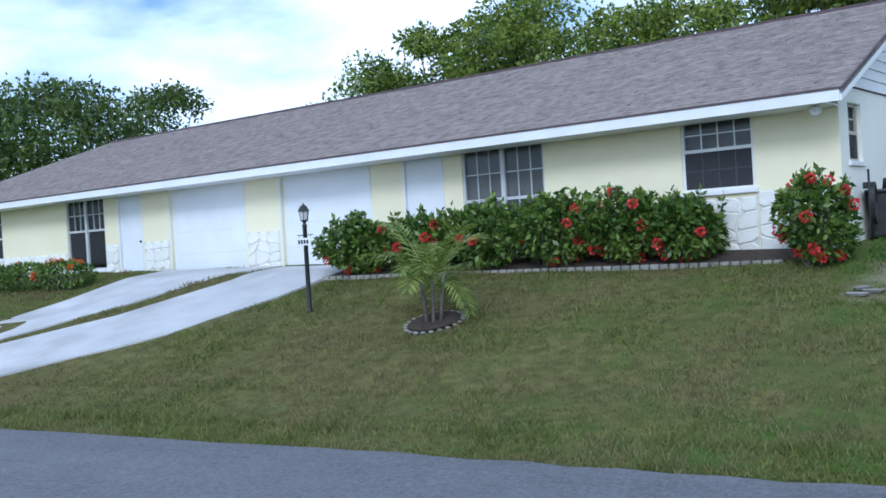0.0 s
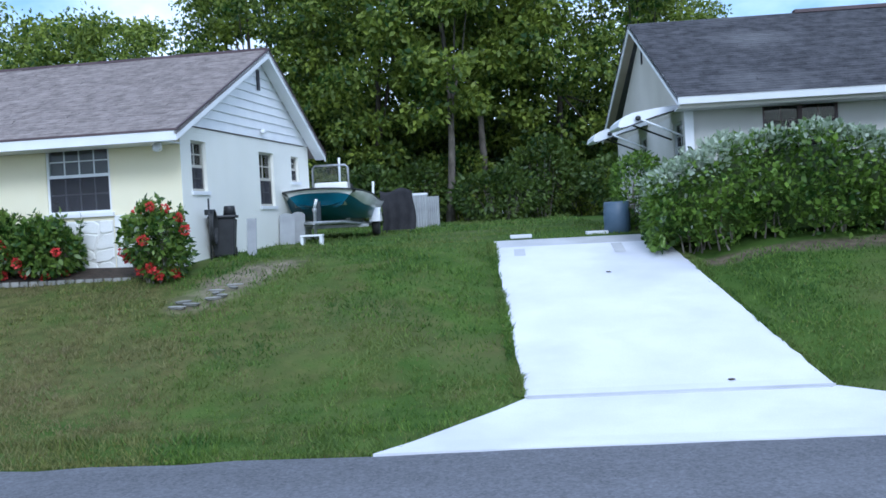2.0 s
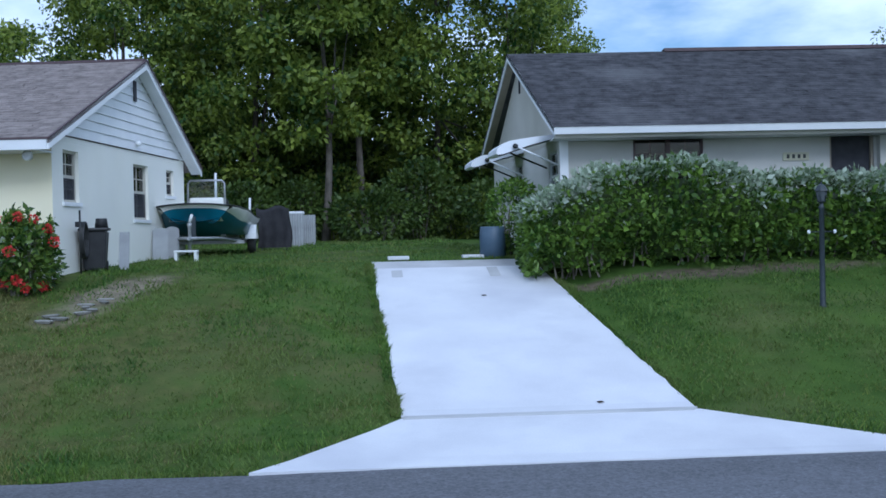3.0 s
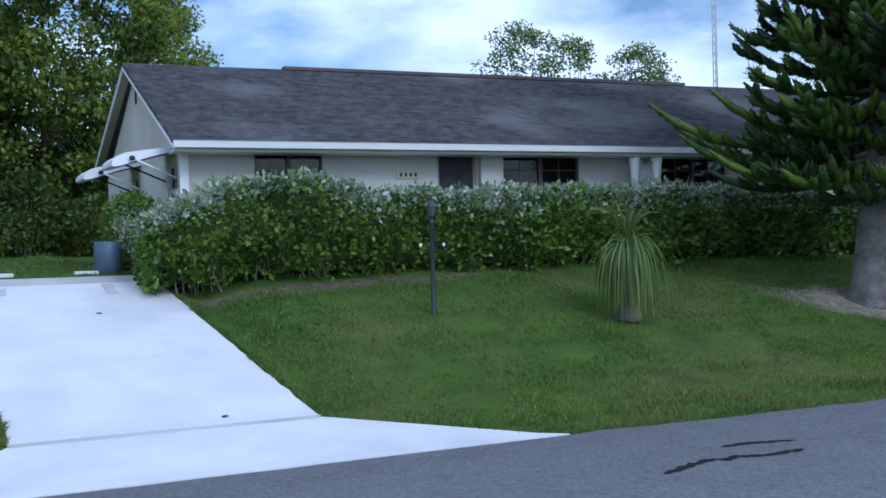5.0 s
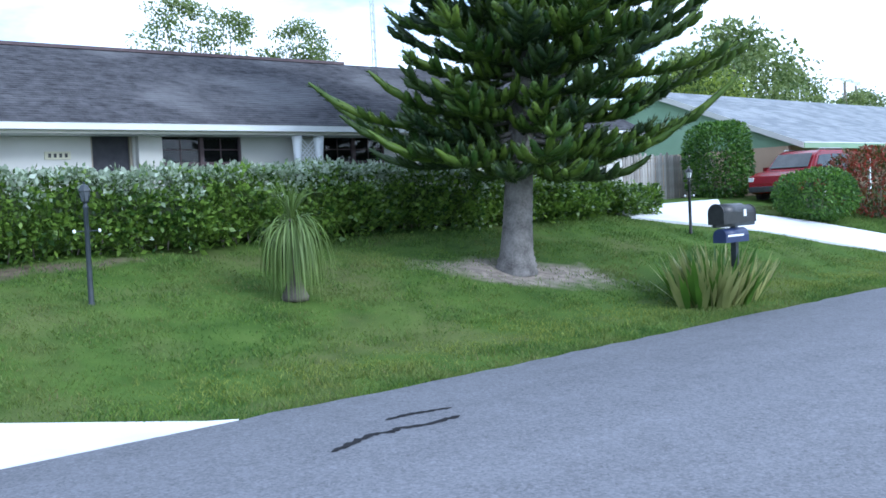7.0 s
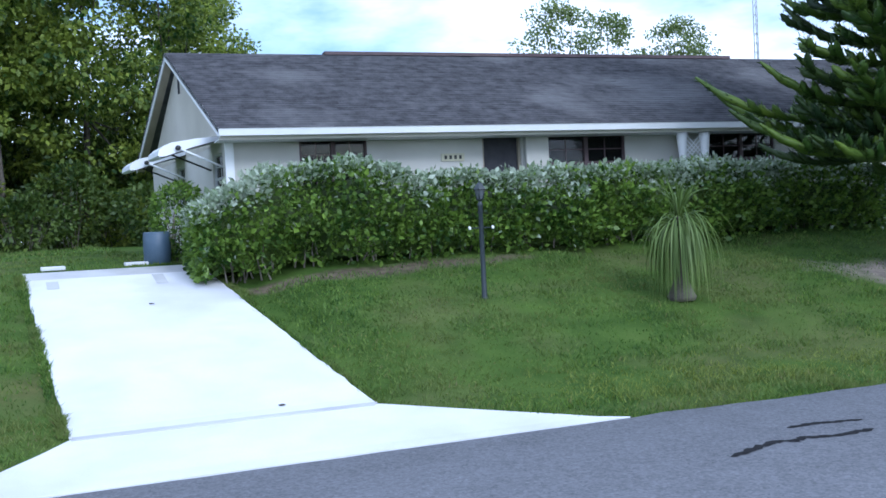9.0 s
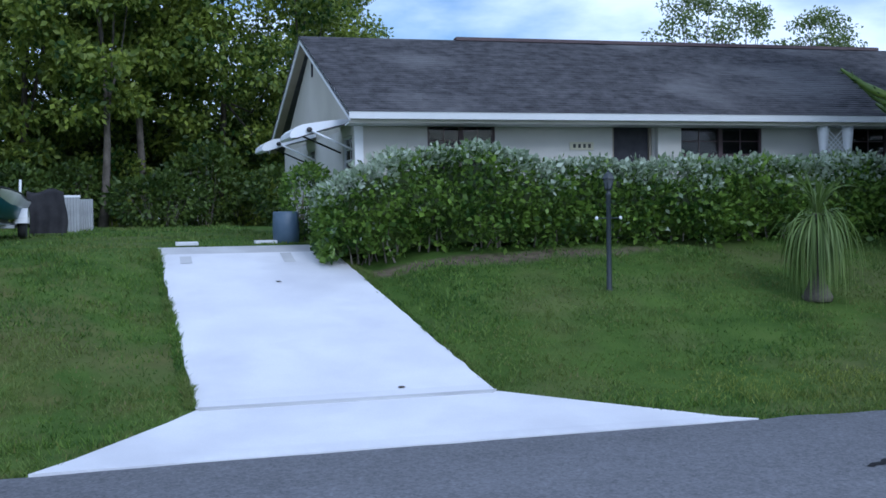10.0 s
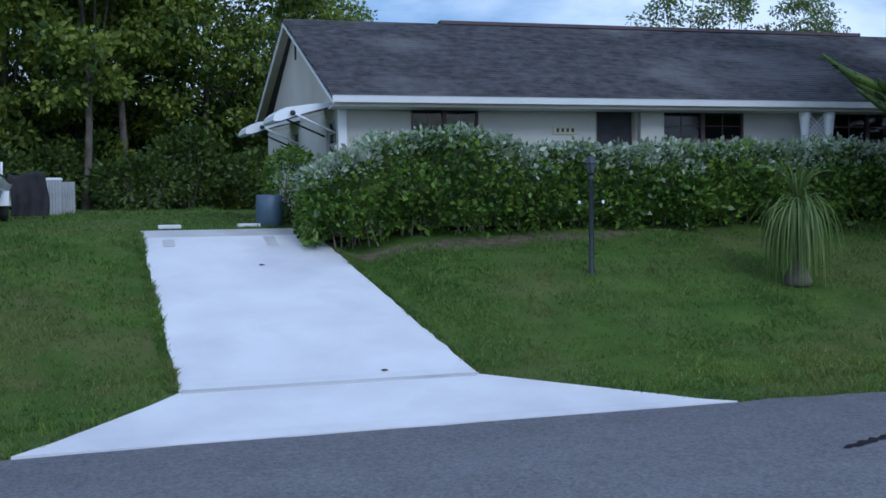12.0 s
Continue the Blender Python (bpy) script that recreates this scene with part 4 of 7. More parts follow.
    roof_slope(h, xl - 2 * lean, xr, ye2, ze, yr, zr, M_SHINGLE2, "dark grey shingle roof slope", hip=lean, seed=8, tab=1.2, course=0.6)
    x = 3.12
    while x < 14.6:
        part("ridge_vent", boxed(x + 0.004, x + 0.3, yr - 0.15, yr + 0.15, zr - 0.02, zr + 0.06), M_DRIP, h)
        x += 0.3
    g = bmesh.new()
    prof = [(0, 0), (0, -0.11), (-0.03, -0.13), (-0.11, -0.13), (-0.13, -0.02), (-0.14, 0.0), (-0.12, 0.0), (-0.11, -0.02), (-0.095, -0.115), (-0.02, -0.115), (-0.012, 0)]
    a = [g.verts.new((xl, ye + p[0], ze - 0.01 + p[1])) for p in prof]
    b = [g.verts.new((xr, ye + p[0], ze - 0.01 + p[1])) for p in prof]
    for i in range(len(prof)):
        j = (i + 1) % len(prof)
        g.faces.new((a[i], b[i], b[j], a[j]))
    g.faces.new(a[::-1])
    g.faces.new(b)
    bmesh.ops.recalc_face_normals(g, faces=g.faces)
    part("gutter", g, M_WHITE, h, "white front gutter")
    part("fascia", boxed(xl, xr, ye + 0.002, ye + 0.025, ze - 0.21, ze - 0.095), M_GABLE2, h, "cream fascia board under the gutter")
    part("soffit", boxed(xl, xr, ye + 0.025, -0.002, ze - 0.21, ze - 0.19), M_WHITE, h, "white soffit")
    # gable
    bm = bmesh.new()
    v = [bm.verts.new(p) for p in ((0.0, -0.1, zs - 0.02), (0.0, D + 0.1, zs - 0.02), (0.0, yr, zr - 0.12))]
    w = [bm.verts.new((0.15, *q.co[1:])) for q in v]
    bm.faces.new(v)
    bm.faces.new(w[::-1])
    for k in range(3):
        bm.faces.new((v[k], w[k], w[(k + 1) % 3], v[(k + 1) % 3]))
    bmesh.ops.recalc_face_normals(bm, faces=bm.faces)
    bmesh.ops.transform(bm, matrix=SKEW, verts=bm.verts)
    part("gable", bm, M_GABLE2, h, "beige gable board")
    for y0 in (ye, ye2):
        for nm, xa, xb, drop, th, mt in (("rake_board", xl, xl + 0.03, 0.0, 0.17, M_WHITE), ("rake_soffit", xl + 0.03, 0.0, 0.12, 0.02, M_SOFFIT2)):
            bm = bmesh.new()
            p = [(y0, ze - drop), (yr, zr - drop), (yr, zr - drop - th), (y0, ze - drop - th)]
            a = [bm.verts.new((xa - lean * (q[0] - ye) / (yr - ye), *q)) for q in p]
            b = [bm.verts.new((xb - lean * (q[0] - ye) / (yr - ye), *q)) for q in p]
            bm.faces.new(a)
            bm.faces.new(b[::-1])
            for k in range(4):
                bm.faces.new((a[k], a[(k + 1) % 4], b[(k + 1) % 4], b[k]))
            bmesh.ops.recalc_face_normals(bm, faces=bm.faces)
            part(nm, bm, mt, h)
    part("gable_vent", boxed(-0.03 - 0.0857 * yr, -0.002 - 0.0857 * yr, yr - 0.08, yr + 0.08, zr - 0.95, zr - 0.6), M_SCREEN, h, "narrow dark gable vent")
    # hinged awnings
    for y0, y1 in ((0.2, 1.45), (4.1, 5.4)):
        aw = new("awning")
        aw.parent = h
        aw.matrix_basis = SKEW @ Matrix.Translation((0, 0, 0.13)) @ Matrix.Diagonal((1.12, 1, 1, 1))
        aw["label"] = "white propped awning shutter with struts"
        bm = bmesh.new()
        prof = [(0.0, 2.14), (-0.5, 2.08), (-0.9, 2.01), (-1.03, 1.95), (-1.12, 1.86), (-1.14, 1.76), (-1.10, 1.73), (-1.0, 1.75), (-0.5, 1.93), (0.0, 2.07)]
        a = [bm.verts.new((p[0], y0, p[1])) for p in prof]
        b = [bm.verts.new((p[0], y1, p[1])) for p in prof]
        for i in range(len(prof)):
            j = (i + 1) % len(prof)
            bm.faces.new((a[i], b[i], b[j], a[j])).smooth = False
        bm.faces.new(a[::-1])
        bm.faces.new(b)
        bmesh.ops.recalc_face_normals(bm, faces=bm.faces)
        part("panel", bm, M_DOOR, aw)
        bm = bmesh.new()
        tube(bm, [(-1.10, y0 - 0.01, 1.722), (-1.0, y0 - 0.01, 1.737), (-0.5, y0 - 0.01, 1.915), (0.0, y0 - 0.01, 2.055)], 0.012, 6)
        part("edge_trim", bm, M_BLACK, aw, "dark lower edge of the shutter")
        for yy in (y0 + 0.08, y1 - 0.08):
            part("strut", tube(bmesh.new(), [(-0.80, yy if yy > y0 + 0.5 else y0 - 0.05, 1.9), (-0.01, yy, 1.52)], 0.02, 6), M_BLACK if yy > y0 + 0.5 else M_DOOR, aw)
            kn = lathe(bmesh.new(), [(0.03, -0.02), (0.05, 0.0), (0.05, 0.03), (0.02, 0.05)], 10)
            bmesh.ops.transform(kn, matrix=Matrix.Translation((-0.80, y0 - 0.04 if yy < y0 + 0.5 else yy + 0.05, 1.90)) @ Matrix.Rotation(radians(90), 4, "X"), verts=kn.verts)
            part("knob", kn, M_BLACK, aw, "black hinge knob")
    return h


def house_green():
    F = 2.0
    h = thing("house", Matrix.Translation((35.2, 18.6, F)), "sage green and tan house with light grey shingle roof and carport", "house")
    ze, zr, ye, yr, ye2 = 4.02 - F, 6.6 - F, -0.75, 6.0, 12.75
    xl, xr = -0.3, 28.0
    D = 12.0
    part("wall", boxed(0, 0.2, 0.0, D, -0.6, 1.95), M_TAN, h, "tan stucco gable wall")
    part("wall", wall_bm(1.9, 27.6, -0.6, 1.95, 0.2, [(4.0, 7.0, 0.8, 1.8)], y=2.4), M_TAN, h, "tan recessed front wall")
    part("wall", boxed(0.2, 27.6, D - 0.2, D, -0.6, 1.95), M_TAN, h)
    part("wall", boxed(27.4, 27.6, 0, D - 0.2, -0.6, 1.95), M_TAN, h)
    window(h, 4.0, 7.0, 0.8, 1.8, 3, 2, 0, m=Matrix.Translation((0, 2.4, 0)), behind=M_SCREEN, sashes=2, label="dark wide front window")
    for x in (1.6, 5.4, 9.2):
        part("post", boxed(x, x + 0.1, -0.55, -0.45, -0.6, 1.85), M_WHITE, h)
    part("ceiling", boxed(0.2, 27.4, 0.0, D - 0.2, 1.951, 1.97), M_TAN, h)
    bm = bmesh.new()
    v = [bm.verts.new(p) for p in ((0, -0.3, 1.95), (0, D + 0.3, 1.95), (0, yr, zr - 0.12))]
    w = [bm.verts.new((0.15, *q.co[1:])) for q in v]
    bm.faces.new(v)
    bm.faces.new(w[::-1])
    for k in range(3):
        bm.faces.new((v[k], w[k], w[(k + 1) % 3], v[(k + 1) % 3]))
    bmesh.ops.recalc_face_normals(bm, faces=bm.faces)
    part("gable", bm, M_GREEN, h, "sage green gable siding")
    part("vent", boxed(-0.03, -0.002, 3.2, 3.9, 0.6, 1.7), M_GABLE2, h, "pale shutter on the gable wall")
    roof_slope(h, xl, xr, ye, ze, yr, zr, M_SHINGLE3, "light grey shingle roof slope", seed=11, tab=0.5, course=0.25)
    roof_slope(h, xl, xr, ye2, ze, yr, zr, M_SHINGLE3, "light grey shingle roof slope", seed=12, tab=1.5, course=0.8)
    part("fascia", boxed(xl, xr, ye - 0.03, ye, ze - 0.2, ze - 0.01), M_GREEN, h, "pale green fascia board")
    part("drip_edge", boxed(xl, xr, ye - 0.045, ye + 0.02, ze - 0.01, ze + 0.02), M_WHITE, h)
    for y0 in (ye, ye2):
        bm = bmesh.new()
        p = [(y0, ze + 0.01), (yr, zr + 0.01), (yr, zr - 0.2), (y0, ze - 0.2)]
        a = [bm.verts.new((xl - 0.03, *q)) for q in p]
        b = [bm.verts.new((xl, *q)) for q in p]
        bm.faces.new(a)
        bm.faces.new(b[::-1])
        for k in range(4):
            bm.faces.new((a[k], a[(k + 1) % 4], b[(k + 1) % 4], b[k]))
        bmesh.ops.recalc_face_normals(bm, faces=bm.faces)
        part("rake_board", bm, M_WALL2, h)
    return h


house_yellow()
house_grey()
house_green()


# ---- plants ----
def noise3(p, f, seed):
    """Smooth uneven field between about -1 and 1."""
    q = p * f + seed * 7.31
    return (np.sin(q[:, 0] * 1.7 + 1.3 * np.sin(q[:, 1] * 1.1)) + np.sin(q[:, 1] * 2.3 + 1.1 * np.sin(q[:, 2] * 1.3)) + np.sin(q[:, 2] * 1.9 + 0.9 * np.sin(q[:, 0] * 0.8))) / 3


def shell_points(rng, n, half, power=2.5, depth=0.25, rough=0.18, f=2.2, flat=True):
    """Points and outward ways in the outer layer of a rounded block of that half size, its outline uneven."""
    d = rng.normal(size=(n, 3))
    d /= np.linalg.norm(d, axis=1)[:, None]
    r = (np.abs(d) ** power).sum(1) ** (-1 / power)
    p = d * r[:, None]
    k = 1 + rough * noise3(p * half, f, 1) - depth * rng.random(n) ** 2
    p = p * k[:, None]
    if flat:
        p = p[p[:, 2] > -0.98]
    out = p / half
    out /= np.linalg.norm(out, axis=1)[:, None] + 1e-9
    return p * half, out


def shrub(name, at, half, n, size, leaf, label, category, seed, blossoms=0, blossom=None, aspect=0.5, power=2.5, group="", rough=0.18, twigs=14, pale=None, depth=0.3, shoots=0):
    """A leafy shrub: stems, a crown of single leaves, and blossom heads of small petals."""
    rng = np.random.default_rng(seed)
    half = np.array(half, float)
    x, y = at
    z = float(height(x, y))
    t = thing(name, Matrix.Translation((x, y, z)), label, category, group)
    bm = bmesh.new()
    for i in range(twigs):
        a = rng.uniform(0, 6.28)
        e = rng.uniform(0.3, 0.8)
        tip = (math.cos(a) * half[0] * e, math.sin(a) * half[1] * e, half[2] * rng.uniform(1.0, 1.7))
        base = (math.cos(a) * half[0] * e * 0.4, math.sin(a) * half[1] * e * 0.4, -0.05)
        mid = tuple((p + q) / 2 + rng.normal() * 0.04 for p, q in zip(base, tip))
        tube(bm, [base, mid, tip], [0.018, 0.012, 0.005], 5, False)
    s = part("stem", bm, M_BARK, t)
    s["kind"] = "stuff"
    p, o = shell_points(rng, n, half, power, depth, rough)
    p[:, 2] += half[2]
    for i in range(shoots):
        a = rng.uniform(0, 6.28)
        e = rng.uniform(0.1, 0.95)
        b = np.array([math.cos(a) * half[0] * e, math.sin(a) * half[1] * e, half[2] * (1.2 + 0.6 * (1 - e))])
        w = np.array([math.cos(a) * 0.35 * e, math.sin(a) * 0.35 * e, 1.0]) * rng.uniform(0.2, 0.5)
        q = b + w * rng.random(26)[:, None]
        p = np.concatenate([p, q])
        o = np.concatenate([o, rng.normal(size=(26, 3)) * 0.6 + np.array([0, 0, 0.5])])
    v, f = leaf_arrays(rng, p, np.full(len(p), size), aspect, 0.1, o * 0.9, 0.7)
    idx = None
    mats = [leaf]
    if pale is not None:
        mats = [leaf, pale]
        lim = 2 * half[2]
        chance = np.clip((p[:, 2] / lim - 0.55) / 0.4, 0.02, 0.8)
        idx = (rng.random(len(p)) < chance).astype(np.int32)
    c = new("foliage", mesh_np("foliage", v, f, mats, idx))
    c.parent = t
    c["kind"] = "stuff"
    if blossoms:
        p, o = shell_points(rng, blossoms * 3, half, power, 0.05, rough)
        keep = (o[:, 1] < 0.35)
        p, o = p[keep][:blossoms], o[keep][:blossoms]
        for q, w in zip(p, o):
            m = 70
            d = rng.normal(size=(m, 3))
            d /= np.linalg.norm(d, axis=1)[:, None]
            r = rng.uniform(0.055, 0.085)
            vv, ff = leaf_arrays(rng, d * r * 0.75, np.full(m, 0.05), 0.8, 0.0, d, 0.4)
            b = new("blossom", mesh_np("blossom", vv, ff, [blossom]))
            b.parent = t
            b.location = (q[0] + w[0] * 0.05, q[1] + w[1] * 0.05, q[2] + half[2] + w[2] * 0.05)
    return t


def hedge():
    """The long clipped hedge: higher at its left end, silvery leaves on top."""
    rng = np.random.default_rng(21)
    xs_k, top_k = [3.0, 3.5, 4.6, 5.6, 6.4, 7.2, 10, 14, 17, 22, 25.4], [2.85, 3.15, 3.50, 3.62, 3.52, 3.30, 3.30, 3.40, 3.25, 2.9, 2.6]
    n = 46000
    x = rng.uniform(3.0, 25.5, n)
    front = 18.15 - 0.02 * (x - 3) + 0.10 * np.sin(x * 1.7) + 0.07 * np.sin(x * 4.1)
    back = front + 1.5
    top = np.interp(x, xs_k, top_k) + 0.05 * np.sin(x * 3.3) + 0.035 * np.sin(x * 7.7)
    bot = np.maximum(height(x, front), 1.54)
    kind = rng.random(n)
    y, z = np.empty(n), np.empty(n)
    out = np.zeros((n, 3))
    f = kind < 0.62
    u = rng.random(n) ** 0.85
    z[f] = (bot + 0.05 + (top - bot - 0.02) * u)[f]
    bulge = 0.22 * np.sin(np.clip((z - bot) / (top - bot), 0, 1) * 3.1) + 0.05 * np.sin(x * 2.7 + z * 5)
    lump = noise3(np.stack([x, z * 1.4, x * 0], 1), 3.4, 5) + 0.6 * noise3(np.stack([x, z, x * 0], 1), 7.5, 2)
    y[f] = (front - bulge - 0.10 * lump + 0.35 * rng.random(n) ** 2)[f]
    out[f] = (0, -1, 0.25)
    t = (kind >= 0.62) & (kind < 0.92)
    y[t] = (front + (back - front) * rng.random(n))[t]
    edge = np.minimum(y - front, back - y)
    z[t] = (top - 0.18 * np.exp(-edge * 5) - 0.2 * rng.random(n) ** 2 + 0.16 * rng.random(n) ** 6)[t]
    out[t] = (0, -0.2, 1)
    e = kind >= 0.92
    left = rng.random(n) < 0.7
    x[e] = np.where(left, 3.0 + 0.25 * rng.random(n) ** 2, 25.5 - 0.25 * rng.random(n) ** 2)[e]
    y[e] = (18.15 + 1.5 * rng.random(n))[e]
    b2, t2 = height(x, y), np.interp(x, xs_k, top_k)
    b2 = np.maximum(b2, 1.54)
    z[e] = (b2 + (t2 - b2) * rng.random(n))[e]
    out[e] = np.where(left[:, None], (-1, -0.2, 0.2), (1, -0.2, 0.2))[e]
    p = np.stack([x, y, z], 1)
    keep = ~((z < bot + 0.25) & (rng.random(n) < 0.35)) & ~(f & (lump < -0.55) & (rng.random(n) < 0.6))
    p, out = p[keep], out[keep]
    rel = (p[:, 2] - bot[keep]) / (top[keep] - bot[keep])
    patch = noise3(p, 1.3, 3)
    chance = np.clip((rel - 0.52 + 0.30 * patch) / 0.35, 0, 0.9) * np.interp(p[:, 0], [3, 15, 19, 26], [1, 0.9, 0.4, 0.15]) + np.clip(patch - 0.5, 0, 1) * 0.6 * np.clip((8 - p[:, 0]) / 2, 0.3, 1) + 0.012
    v, fc = leaf_arrays(rng, p, rng.uniform(0.09, 0.155, len(p)), 0.62, 0.05, out * 0.9, 0.75)
    idx = (rng.random(len(p)) < chance).astype(np.int32)
    h = thing("hedge", Matrix.Identity(4), "long dense green hedge with silvery leaves on top", "hedge")
    c = new("foliage", mesh_np("foliage", v, fc, [M_HEDGE, M_HEDGE_PALE], idx))
    c.parent = h
    c["kind"] = "stuff"
    # dark solid core: the hedge's inner shade as colour, stops the view through
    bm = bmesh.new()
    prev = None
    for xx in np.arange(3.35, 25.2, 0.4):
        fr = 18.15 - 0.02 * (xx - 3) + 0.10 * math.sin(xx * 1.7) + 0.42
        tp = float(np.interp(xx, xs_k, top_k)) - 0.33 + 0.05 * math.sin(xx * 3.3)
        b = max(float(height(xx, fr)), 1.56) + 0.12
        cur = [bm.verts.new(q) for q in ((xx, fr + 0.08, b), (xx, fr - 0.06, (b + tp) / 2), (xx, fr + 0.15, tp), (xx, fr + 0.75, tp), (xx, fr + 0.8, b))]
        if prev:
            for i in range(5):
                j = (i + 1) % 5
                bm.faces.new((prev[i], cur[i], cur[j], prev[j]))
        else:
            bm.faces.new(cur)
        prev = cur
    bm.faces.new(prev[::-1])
    part("thicket", bm, M_LEAF_DARK_SHADED, h, "dark core painted as the shade inside the hedge")
    bm = bmesh.new()
    for i in range(120):
        xx = rng.uniform(3.2, 25)
        yy = 18.25 + rng.uniform(0, 0.5)
        zz = float(height(xx, yy)) - 0.05
        tube(bm, [(xx, yy, zz), (xx + rng.normal() * 0.08, yy, zz + 0.35), (xx + rng.normal() * 0.15, yy + 0.1, zz + 0.8)], [0.02, 0.015, 0.01], 5, False)
    s = part("stem", bm, M_BARK, h)
    s["kind"] = "stuff"
    return h


def tree_mesh(seed, high, spread, crown_low, clumps, per, leaf_size, trunk=0.22, lean=0.0, flat=1.0, clump=(0.20, 0.36), limbs=10, bark=None):
    """Meshes of a broadleaf tree: trunk with limbs, and a crown of leaves in uneven clumps."""
    rng = np.random.default_rng(seed)
    bm = bmesh.new()
    pts, rad = [], []
    for i in range(8):
        t = i / 7
        pts.append(Vector((lean * t * high + 0.25 * math.sin(t * 4 + seed), 0.2 * math.sin(t * 3 + seed * 2), high * 0.8 * t - 0.2)))
        rad.append(trunk * (1.25 - t) if i else trunk * 1.5)
    tube(bm, pts, rad, 9)
    cents = []
    for i in range(clumps):
        a = rng.uniform(0, 6.28)
        u = rng.random() ** 0.7
        zz = crown_low + (high - crown_low) * rng.random()
        k = math.sin(min(1, max(0.05, (zz - crown_low) / (high - crown_low))) * 2.7 + 0.35) ** 0.7
        r = spread * k * (0.35 + 0.65 * u)
        cents.append((math.cos(a) * r + lean * zz, math.sin(a) * r, zz))
    for i in rng.choice(clumps, min(clumps, limbs), replace=False):
        c = Vector(cents[i])
        k = rng.uniform(0.25, 0.75)
        j = min(6, int(k * 7))
        s = pts[j]
        m = (s + c) / 2 + Vector((0, 0, -0.08 * high * rng.random()))
        tube(bm, [s, m, c], [rad[j] * 0.5, rad[j] * 0.3, 0.02], 6, False)
    me = bpy.data.meshes.new("trunk")
    bm.to_mesh(me)
    bm.free()
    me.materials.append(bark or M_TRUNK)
    P, O = [], []
    for c in cents:
        d = rng.normal(size=(per, 3))
        d /= np.linalg.norm(d, axis=1)[:, None]
        s = spread * rng.uniform(*clump)
        q = d * s * (rng.random(per) ** 0.4)[:, None] * np.array([1.15, 1.15, 0.7 * flat])
        P.append(q + np.array(c))
        O.append(d)
    P, O = np.concatenate(P), np.concatenate(O)
    v, f = leaf_arrays(rng, P, np.full(len(P), leaf_size), 0.55, 0.35, O * 0.6, 0.8)
    return me, v, f


TREES = {}


def tree(key, at, label, leaf, scale=1.0, turn=0.0, group="", **k):
    if key not in TREES:
        me, v, f = tree_mesh(**k)
        TREES[key] = (me, mesh_np("crown", v, f, [leaf]))
    me, cr = TREES[key]
    x, y = at
    t = thing("tree", Matrix.Translation((x, y, float(height(x, y)))) @ Matrix.Rotation(turn, 4, "Z") @ Matrix.Scale(scale, 4), label, "tree", group)
    for nm, d in (("trunk", me), ("crown", cr)):
        o = new(nm, d)
        o.parent = t
    t.children[1]["kind"] = "stuff"
    return t


